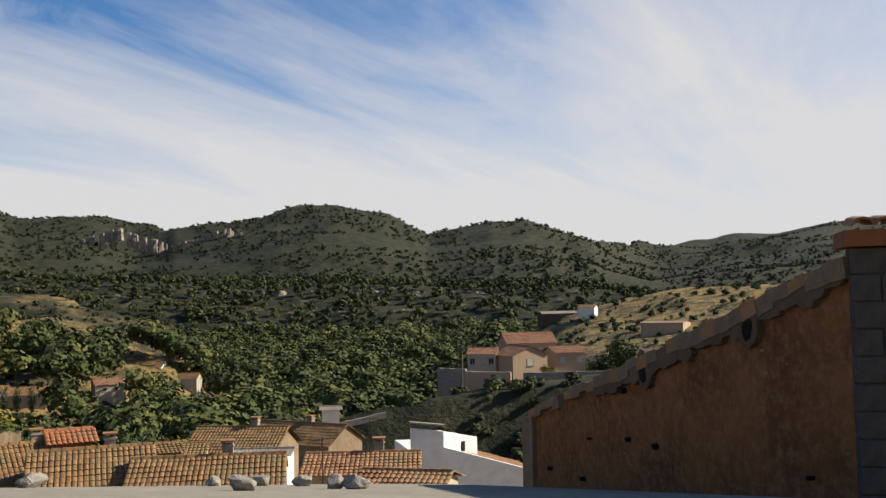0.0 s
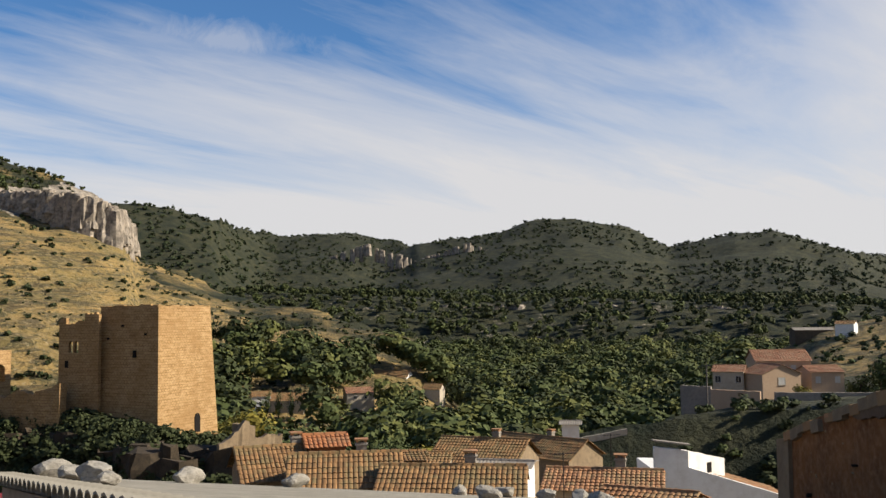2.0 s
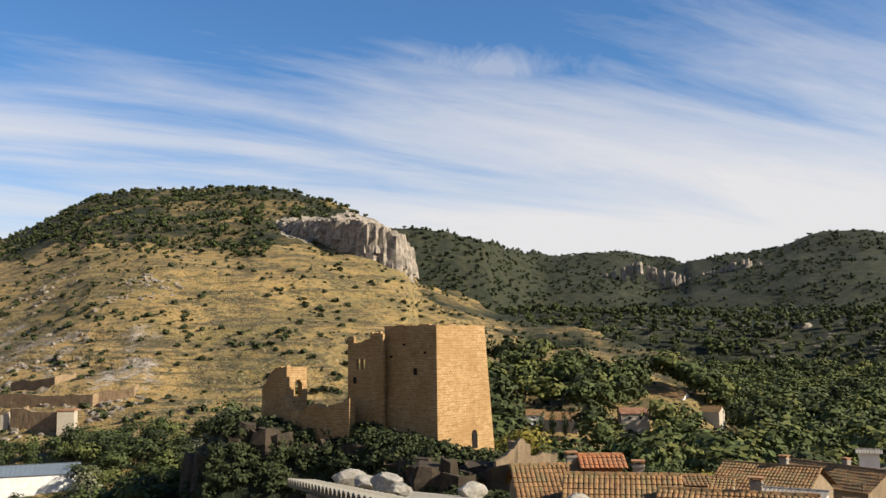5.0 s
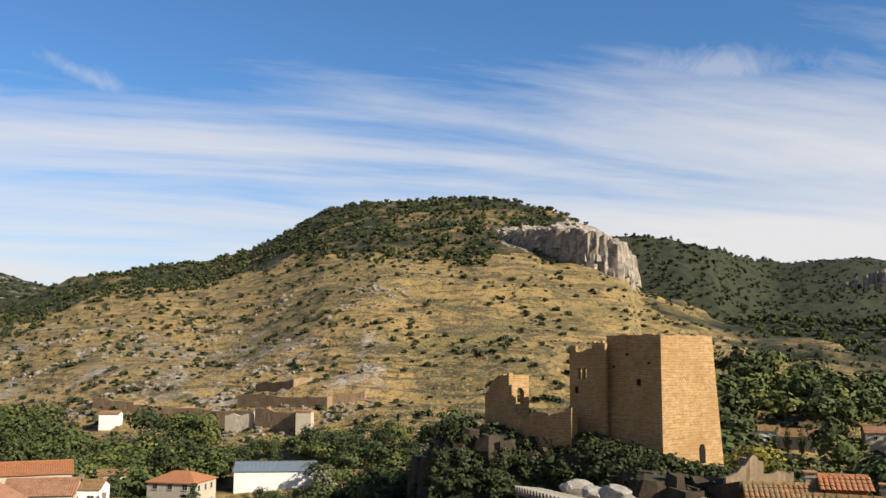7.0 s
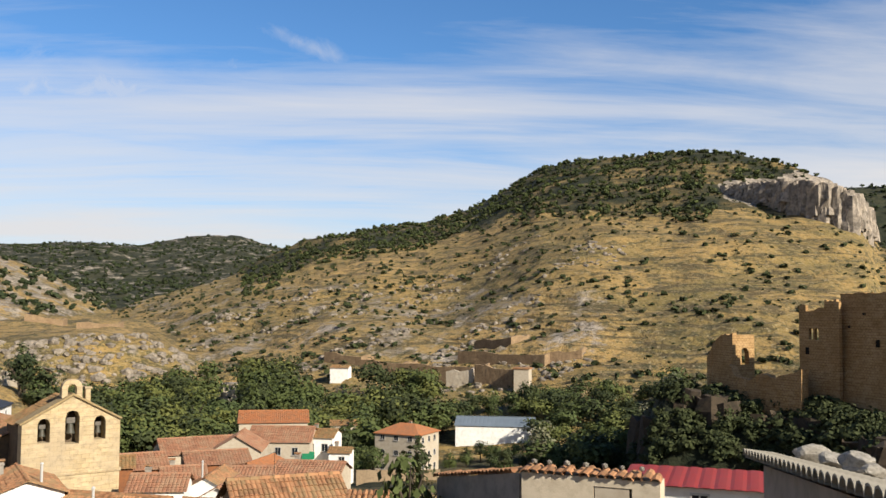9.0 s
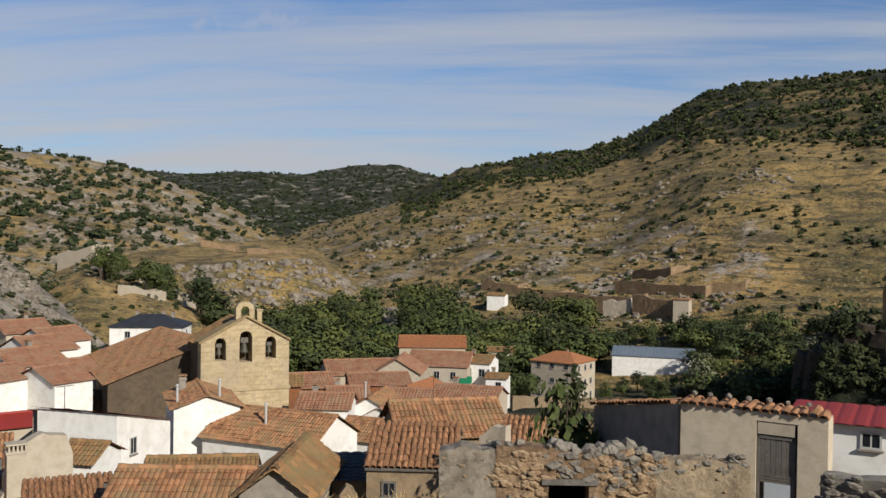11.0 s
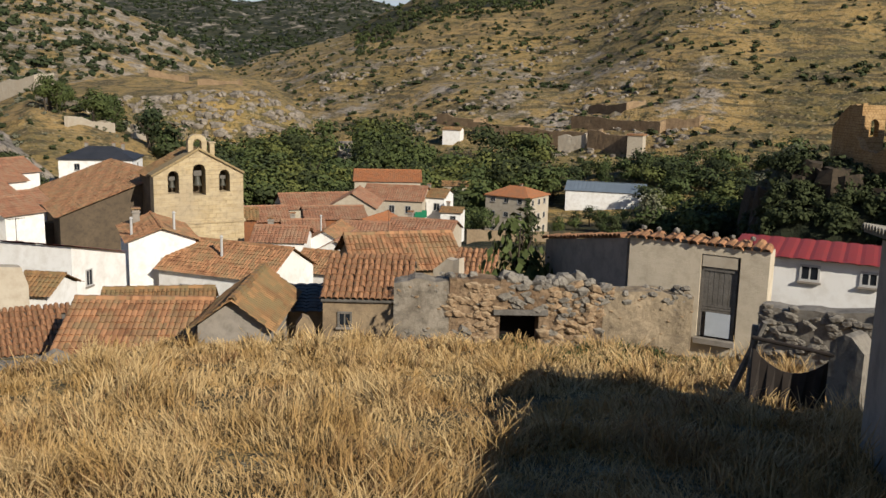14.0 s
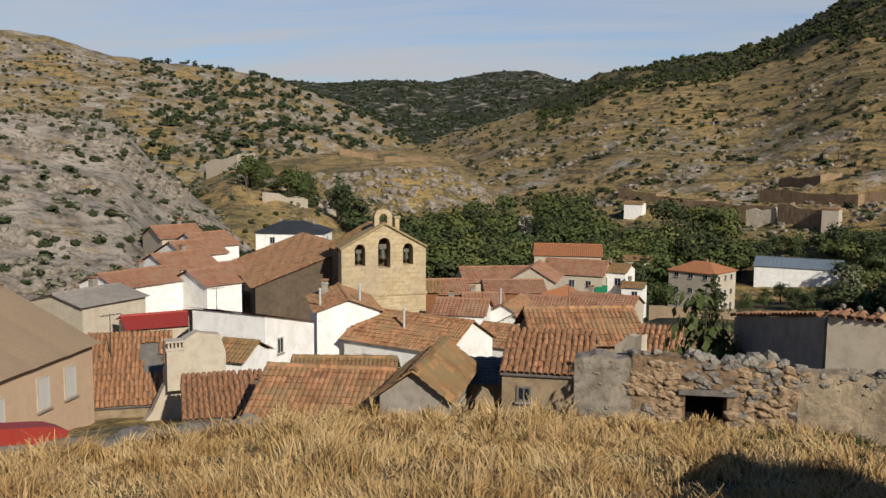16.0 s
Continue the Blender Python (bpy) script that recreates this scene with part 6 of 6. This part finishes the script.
def many(name, label, spots, heights, shape, count, size, mats, category, wide=1.0):
    """A whole wood or scrub as one object: every plant a clump of leaf quads of its own."""
    protos = [crown(np.random.default_rng(k + 40), shape, count, size) for k in range(6)]
    out_v, idx = [], []
    for i, ((x, y, z), h) in enumerate(zip(spots, heights)):
        v = protos[i % 6]
        a = RNG.random() * 6.28
        c, s = math.cos(a), math.sin(a)
        w = h * wide * RNG.uniform(0.8, 1.3)
        out_v.append(np.stack([(v[:, 0] * c - v[:, 1] * s) * w + x, (v[:, 0] * s + v[:, 1] * c) * w + y, v[:, 2] * h + z], 1))
        idx.append(np.full(len(v) // 4, RNG.integers(0, len(mats)) if len(mats) > 1 else 0))
    me = quads(name, np.concatenate(out_v), mats[0])
    for m in mats[1:]:
        me.materials.append(m)
    me.polygons.foreach_set("material_index", np.concatenate(idx).astype(np.int32))
    return tagged(new(name, me), label, category, kind="stuff")


def spread(n, az0, az1, r0, r1, keep=None, even=False):
    k = n * 6
    A = RNG.uniform(az0, az1, k)
    R = RNG.uniform(r0, r1, k) if even else np.sqrt(RNG.uniform(r0 * r0, r1 * r1, k))
    Z, T = ground_many(A, R)
    got = []
    for az, r, z, t in zip(A, R, Z, T):
        if len(got) >= n:
            break
        x, y = plan(az, r)
        if keep is None or keep(az, r, x, y, z, t):
            got.append((x, y, z - 0.2))
    return got


def on(*hills):
    def keep(az, r, x, y, z, t):
        return t in hills

    return keep


MAIN_I, FAR_I, SHELF_I, LEFT_I, CRAG_I, GORGE_I, LEDGE_I, TERRACE_I, RIGHT_I, BANK_I, KNOLL_I = range(11)
spots = spread(1500, -9, 31, 140, 640, lambda az, r, x, y, z, t: (t == -1 or (t == MAIN_I and r < 335) or (t == BANK_I and az > -3 and r > 190)) and not any(abs(az - a) < 1.25 and q - 42 < r < q + 10 for a, q in ((17.7, 318), (19.5, 278), (23.6, 268), (15.0, 306), (25.2, 270))) and not (r < 205 and fbm(x / 25, y / 25, 7, 2) < 0.0), True)
many("valley_wood", "dense green wood on the valley floor", spots, np.array([RNG.uniform(3, 6) if math.hypot(s[0], s[1]) < 205 else RNG.uniform(7, 14) for s in spots]), "round", 215, 0.053, (LEAF_MID, LEAF_LIGHT, LEAF_DARK, LEAF_MID), "wood", 1.15)
spots = spread(420, 57.5, 83, 196, 300, lambda az, r, x, y, z, t: t in (-1, MAIN_I) and r < 252 + 45 * (az > 66) and not (61.5 < az < 64.5 and r > 235) and not (68.3 < az < 70.7 and r > 225) and not (az < 61 and r < 215), True)
many("river_wood", "thick green belt of trees along the river", spots, RNG.uniform(7, 12, len(spots)), "round", 400, 0.036, (LEAF_MID, LEAF_LIGHT, LEAF_DARK), "wood", 1.1)
spots = spread(170, 42, 61, 160, 236, lambda az, r, x, y, z, t: t in (-1, MAIN_I) and not (51.5 < az < 61.5 and r < 226), True)
many("store_wood", "mixed green trees round the river meadows", spots, RNG.uniform(4, 8, len(spots)), "round", 400, 0.036, (LEAF_MID, LEAF_DARK, LEAF_LIGHT), "wood", 1.15)
spots = spread(90, -13, 0.5, 108, 128, on(BANK_I, -1), True)
many("bank_scrub", "dark bushes on the shaded bank", spots, RNG.uniform(0.8, 2.6, len(spots)), "bush", 110, 0.10, (LEAF_DARK, LEAF_MID), "scrub", 1.25)
spots = spread(1700, -14, 34, 560, 900, on(SHELF_I, -1), True)
many("pine_wood", "dark pine wood below the plateau", spots, RNG.uniform(5, 10, len(spots)), "round", 60, 0.12, (LEAF_DARK, LEAF_DARK, LEAF_MID), "wood")
spots = spread(8500, -26, 40, 830, 2300, lambda az, r, x, y, z, t: fbm(x / 170, y / 170, 2, 3) > -0.28, True)
many("far_wood", "scattered dark oaks and pines on far hills", spots, RNG.uniform(3.5, 7.5, len(spots)), "bush", 22, 0.19, (LEAF_DARK,), "wood", 1.2)
spots = spread(2600, 58, 92, 420, 1500, on(GORGE_I, LEFT_I), True)
many("gorge_scrub", "dark oak scrub on the gorge hills", spots, RNG.uniform(3, 6, len(spots)), "bush", 34, 0.17, (LEAF_DARK,), "scrub", 1.2)
# hill tops: thick juniper above, thin below
spots = spread(2300, 34, 69, 380, 720, lambda az, r, x, y, z, t: t == MAIN_I and not (az < 40.8 and 4.5 < math.degrees(math.atan2(z, r)) < 7.7) and (math.degrees(math.atan2(z, r)) > min(5.6, MAIN[0](az) - 1.6) + 1.1 * fbm(x / 50, y / 50, 5.0, 3)), True)
many("juniper_wood", "dark junipers thick on the hill top", spots, RNG.uniform(1.6, 4.2, len(spots)), "bush", 52, 0.15, (LEAF_DARK, LEAF_DARK, LEAF_MID), "scrub", 1.15)
spots = spread(5200, 14, 82, 235, 640, lambda az, r, x, y, z, t: t == MAIN_I and fbm(x / 35, y / 35, 4.0, 3) > -0.15 * (1 if az < 50 else 2.5), True)
many("hillside_scrub", "dark green juniper scrub dotted over dry slopes", spots, 0.5 + 2.4 * RNG.random(len(spots)) ** 2.2, "bush", 32, 0.18, (LEAF_DARK,), "scrub", 1.3)
spots = spread(2400, 82, 106, 95, 660, on(LEFT_I, CRAG_I, TERRACE_I), True)
many("crag_scrub", "low grey-green scrub on the rocky slope", spots, RNG.uniform(0.5, 1.9, len(spots)) * np.array([1.0 if math.hypot(s[0], s[1]) < 240 else 1.6 for s in spots]), "bush", 44, 0.16, (LEAF_DARK, LEAF_DARK, SAGE), "scrub", 1.3)
spots = spread(420, -30, -3, 180, 380, on(RIGHT_I), True)
many("slope_scrub", "dark bushes on the terraced right slope", spots, RNG.uniform(1.0, 3.4, len(spots)), "bush", 60, 0.13, (LEAF_DARK, LEAF_MID), "scrub", 1.2)
spots = spread(760, 24, 47, 106, 156, on(KNOLL_I), True)
many("rock_ivy", "dark ivy and bushes on the castle rock", spots, RNG.uniform(0.8, 2.8, len(spots)), "bush", 110, 0.085, (LEAF_DARK,), "scrub", 1.3)

spots = spread(190, 30.5, 44.5, 124, 150, on(KNOLL_I), True)
many("rock_bushes", "tall dark bushes and ivy under the castle walls", spots, RNG.uniform(2.2, 4.6, len(spots)), "bush", 170, 0.06, (LEAF_DARK,), "scrub", 1.0)


def rocks(name, label, n, az0, az1, r0, r1, s0, s1, keep, mat):
    protos = []
    for k in range(5):
        bm = bmesh.new()
        bmesh.ops.create_icosphere(bm, subdivisions=1, radius=0.5)
        rr = random.Random(k)
        protos.append((np.array([[c * rr.uniform(0.7, 1.2) for c in v.co] for v in bm.verts]), [[v.index for v in f.verts] for f in bm.faces]))
        bm.free()
    V, F = [], []
    for i, (x, y, z) in enumerate(spread(n, az0, az1, r0, r1, keep, True)):
        v, f = protos[i % 5]
        g = RNG.uniform(s0, s1)
        a = RNG.random() * 6.28
        w = v * np.array([g * 1.8, g * 1.1, g])
        V0 = len(V)
        V += [(p[0] * math.cos(a) - p[1] * math.sin(a) + x, p[0] * math.sin(a) + p[1] * math.cos(a) + y, p[2] + z + 0.2) for p in w]
        F += [tuple(j + V0 for j in q) for q in f]
    return tagged(raw(name, V, F, mat), label, "rocks", kind="stuff")


HILL_ROCK = material("weathered hill limestone", blotched((0.40, 0.335, 0.26), (0.26, 0.22, 0.17), 0.3, (0.085, 0.072, 0.054), 1.2), 0.95, 0.1, 2)
# the shadow over the castle's crag is put into this rock colour
SHADE_ROCK = material("castle rock darkened for shade", blotched((0.10, 0.072, 0.045), (0.06, 0.045, 0.03), 0.3, (0.03, 0.026, 0.018), 1.5), 0.95, 0.1, 2)
rocks("hill_outcrops", "grey limestone outcrops on the dry hillside", 1000, 46, 80, 255, 430, 0.5, 2.2, lambda az, r, x, y, z, t: t == MAIN_I and fbm(x / 22, y / 60, 3.0, 3) > 0.12, HILL_ROCK)
rocks("crag_rocks", "pale limestone blocks on the crag", 1500, 85, 106, 95, 240, 0.3, 1.7, lambda az, r, x, y, z, t: t == CRAG_I and fbm(x / 20, y / 20, 3.0, 3) > -0.02, HILL_ROCK)
rocks("gorge_rocks", "pale cliff blocks above the river", 200, 72, 84, 312, 340, 1.0, 3.2, on(LEDGE_I), HILL_ROCK)
CLIFF = material("cliff limestone", blotched((0.56, 0.47, 0.37), (0.28, 0.24, 0.195), 0.3, (0.07, 0.062, 0.05), 0.5), 0.95, 0.5, 0.7)


def cliff_band(name, label, az0, az1, top_el, drop, r_at, n, mat, seed, girth=(2.0, 6.0)):
    """A rock face of upright ribs along a hill's edge."""
    rnd = random.Random(seed)
    V, F = [], []
    for k in range(n):
        az = az0 + (az1 - az0) * (k + rnd.random()) / n
        r = r_at(az) + rnd.uniform(-6, 6)
        x, y = plan(az, r)
        top = EYE + r * math.tan(radians(top_el(az))) + rnd.uniform(-2.5, 0.5)
        h = drop(az) * rnd.uniform(0.55, 1.05)
        w = rnd.uniform(*girth)
        b = len(V)
        rings = 5
        for j in range(rings):
            t = j / (rings - 1)
            for q in range(7):
                a = q * math.tau / 7
                rad = w * (1.15 - 0.35 * t) * rnd.uniform(0.75, 1.2)
                V.append((x + rad * math.cos(a), y + rad * math.sin(a), top - h + h * t + rnd.uniform(-0.6, 0.6)))
        for j in range(rings - 1):
            for q in range(7):
                F.append((b + j * 7 + q, b + j * 7 + (q + 1) % 7, b + (j + 1) * 7 + (q + 1) % 7, b + (j + 1) * 7 + q))
        F.append(tuple(b + (rings - 1) * 7 + q for q in range(7)))
    return tagged(raw(name, V, F, mat), label, "cliff", kind="stuff")


cliff_band("hill_cliff", "pale vertical limestone cliff below the hill top", 32.6, 40.3, curve((32.6, 5.7), (33.4, 6.5), (34.2, 6.9), (35.0, 7.2), (36.0, 7.3), (37.0, 7.4), (38.0, 7.3), (39.0, 7.3), (40.2, 7.2)), curve((32.6, 17.2), (33.4, 18.4), (34.2, 18.2), (35.0, 18.3), (36.0, 16.5), (37.0, 14.7), (38.0, 11.5), (39.0, 9.0), (40.2, 5.8)), curve((32.6, 474.8), (33.4, 441.3), (34.2, 442.8), (35.0, 443.2), (36.0, 447.7), (37.0, 454.6), (38.0, 464.4), (39.0, 470.7), (40.2, 482.5)), 420, CLIFF, 1, (1.2, 3.8))
cliff_band("plateau_cliff", "dark limestone scarp at the plateau edge", -8, 24, curve((-8, -0.1), (-2, 0.5), (6, 0.8), (13, 0.8), (24, 0.9)), curve((-8, 10), (24, 14)), curve((-8, 765), (24, 790)), 110, CLIFF, 2)
cliff_band("valley_cliff", "grey cliffs on the far valley side", 9, 26, curve((9, 3.6), (13, 4.6), (14.5, 4.1), (16, 3.6), (19, 4.6), (22, 3.6), (26, 3.6)), curve((9, 22), (26, 30)), curve((9, 1490), (26, 1600)), 60, CLIFF, 3)
cliff_band("castle_rock", "rock crag under the castle ruins, coloured dark for its shade", 26, 44.8, curve((26, -7.7), (30, -7.2), (34, -6.4), (38, -5.7), (41, -5.1), (43, -4.7), (44.8, -6.4)), curve((26, 8), (44, 14)), curve((26, 126), (31, 124), (33.5, 133), (36, 145), (39, 150), (45, 155)), 170, SHADE_ROCK, 4, (1.2, 3.6))


# ---------------------------------------------------------------- the meadow
def in_shed(x, y):
    d = Vector((x, y, 0)) - A_
    return d.dot(U_) > -0.1 and d.dot(V_) > -0.15


def meadow(name, label, n, r0, r1, az0, az1, h0, h1, blades, mat, lean=0.35, patch=None, wide=1.0):
    """Tufts of thin bent blades; patch: how high the patchiness must be for a tuft to grow."""
    A, R = RNG.uniform(az0, az1, n), RNG.uniform(r0, r1, n)
    Z = ground_many(A, R)[0] - 0.03
    X, Y = -R * np.sin(np.radians(A)), R * np.cos(np.radians(A))
    lush = np.array([fbm(x / 1.3, y / 1.3, 4, 3) for x, y in zip(X, Y)])
    ok = np.array([not in_shed(x, y) for x, y in zip(X, Y)])
    # short of the kerb
    ok &= ~((A > 84.5) & (R > 15.4 + 0.1 * (106 - A)))
    if patch is not None:
        ok &= lush > patch
    X, Y, Z, R, lush = X[ok], Y[ok], Z[ok], R[ok], lush[ok]
    k = len(X)
    H = RNG.uniform(h0, h1, k) * np.clip(0.7 + 1.5 * lush, 0.32, 1.9)
    tilt = RNG.normal(0, 0.3, (k, 2)) + 0.16 * np.stack([np.sin(X * 1.7 + lush * 5), np.cos(Y * 1.9 + lush * 4)], 1)
    rep = lambda q: np.repeat(q, blades, axis=0)
    m = k * blades
    a = RNG.random(m) * 6.283
    h = rep(H) * RNG.uniform(0.4, 1.1, m)
    w = (0.0011 + 0.00042 * rep(R)) * wide
    dx, dy = np.cos(a), np.sin(a)
    bx, by, bz = rep(X) + RNG.normal(0, 0.07, m), rep(Y) + RNG.normal(0, 0.07, m), rep(Z)
    l = RNG.random(m) * lean * h
    ox, oy = dx * l + rep(tilt)[:, 0] * h, dy * l + rep(tilt)[:, 1] * h
    px, py = -dy * w, dx * w
    V = np.stack([np.stack([bx + px, by + py, bz], 1), np.stack([bx - px, by - py, bz], 1), np.stack([bx + ox * 0.35 - px, by + oy * 0.35 - py, bz + h * 0.6], 1), np.stack([bx + ox * 0.35 + px, by + oy * 0.35 + py, bz + h * 0.6], 1),
                  np.stack([bx + ox - px * 0.5, by + oy - py * 0.5, bz + h * 0.93], 1), np.stack([bx + ox + px * 0.5, by + oy + py * 0.5, bz + h * 0.93], 1)], 1).reshape(-1, 3)
    base = np.arange(m) * 6
    F = np.stack([base, base + 1, base + 2, base + 3, base + 3, base + 2, base + 4, base + 5], 1).reshape(-1)
    me = bpy.data.meshes.new(name)
    me.vertices.add(len(V))
    me.vertices.foreach_set("co", V.astype(np.float32).ravel())
    me.loops.add(len(F))
    me.loops.foreach_set("vertex_index", F.astype(np.int32))
    me.polygons.add(len(F) // 4)
    me.polygons.foreach_set("loop_start", np.arange(0, len(F), 4, dtype=np.int32))
    me.update(calc_edges=True)
    me.materials.append(mat)
    return tagged(new(name, me), label, "grass", kind="stuff")


meadow("dry_grass", "tall dry straw-coloured grass on the slope", 16000, 2.2, 20.6, 37, 108, 0.12, 0.36, 12, STRAW, 0.8)
meadow("low_grass", "short trampled dry grass on the slope", 11000, 2.0, 20.8, 37, 108, 0.05, 0.13, 9, STRAW, 1.6, None, 1.15)
meadow("brown_grass", "rust-brown dead weeds among the grass", 2600, 2.2, 20.5, 40, 108, 0.10, 0.26, 12, RUST, 0.8, 0.12)
meadow("green_herbs", "low green weeds along the wall foot", 1100, 16.6, 20.6, 46, 59, 0.08, 0.2, 12, LEAF_MID, 0.8, None, 1.6)
meadow("sage_tufts", "grey-green herb tufts in the grass", 260, 2.6, 9, 50, 75, 0.06, 0.16, 16, SAGE, 0.8, 0.25, 1.5)


# ---------------------------------------------------------------- small things on the roofs
def antenna(az, r, z, h):
    x, y = plan(az, r)
    a = empty("television_antenna", pose(x, y, z, 0, 0, az + 30), "thin metal television antenna on a roof", "antenna", "roof antennas")
    bm = bmesh.new()
    rod(bm, (0, 0, -0.8), (0, 0, h), 0.025, 0.02, 6)
    part("mast", bm, IRON, a)
    bm = bmesh.new()
    rod(bm, (-0.5, 0, h - 0.08), (0.6, 0, h - 0.08), 0.014, None, 5)
    for k in range(6):
        rod(bm, (-0.45 + 0.19 * k, -0.28 + 0.02 * k, h - 0.08), (-0.45 + 0.19 * k, 0.28 - 0.02 * k, h - 0.08), 0.01, None, 5)
    part("aerial", bm, IRON, a)


for az, r, z, h in ((4.6, 53, -6.3, 1.6), (7.4, 40, -5.4, 1.5), (88.0, 62, -9.3, 1.5), (94.0, 47, -8.0, 1.4), (72.0, 97, -14.6, 1.8), (66.8, 92, -13.8, 1.8)):
    antenna(az, r, z, h)


def flue(az, r, z, h):
    x, y = plan(az, r)
    f_ = empty("stove_flue", pose(x, y, z), "slim pale stove flue pipe on a roof", "flue", "roof flues")
    bm = bmesh.new()
    rod(bm, (0, 0, -0.8), (0, 0, h), 0.09, None, 8)
    part("pipe", bm, SHUTTER, f_)
    bm = bmesh.new()
    rod(bm, (0, 0, h + 0.04), (0, 0, h + 0.16), 0.15, 0.05, 8)
    part("cowl", bm, SHUTTER, f_)


for az, r, z, h in ((79.5, 67, -9.7, 1.1), (81.9, 67.5, -9.9, 0.9), (76.8, 64, -10.6, 0.8), (70.9, 94, -14.0, 0.9)):
    flue(az, r, z, h)
x, y = plan(64.9, 146.5)
aw = empty("window_awning", pose(x, y, -21.3, 0, 0, 53), "bright green canvas awning over a balcony", "awning")
CANVAS = material("green canvas", blotched((0.02, 0.22, 0.10), (0.018, 0.19, 0.085), 2.0), 0.8)
bm = bmesh.new()
prism(bm, [(0, 0), (1.0, 0.0), (1.0, 1.0), (0.9, 1.05)], -0.9, 0.9)
bmesh.ops.rotate(bm, verts=bm.verts, matrix=Matrix.Rotation(radians(90), 3, "Z"))
bmesh.ops.recalc_face_normals(bm, faces=bm.faces)
part("canvas", bm, CANVAS, aw)
# cable across the valley on two poles
pa, pb = plan(13.0, 150), plan(-1.0, 146)
for p in (pa, pb):
    pole = empty("utility_pole", pose(p[0], p[1], ground_at(*p)), "weathered wooden utility pole in the valley", "pole", "utility poles")
    bm = bmesh.new()
    rod(bm, (0, 0, -0.5), (0, 0, 9.0), 0.13, 0.09, 8)
    part("shaft", bm, OLD_WOOD, pole)
    part("crossarm", boxes((-0.7, 0.7, -0.06, 0.06, 8.5, 8.62)), OLD_WOOD, pole)
za, zb = ground_at(*pa) + 8.6, ground_at(*pb) + 8.6
bm = bmesh.new()
pts = [Vector((pa[0] + (pb[0] - pa[0]) * t, pa[1] + (pb[1] - pa[1]) * t, za + (zb - za) * t - 3.2 * t * (1 - t))) for t in [k / 12 for k in range(13)]]
for a, b in zip(pts, pts[1:]):
    rod(bm, a, b, 0.02, None, 5)
cable = part("overhead_cable", bm, IRON)
tagged(cable, "thin black overhead cable strung between poles", "cable")
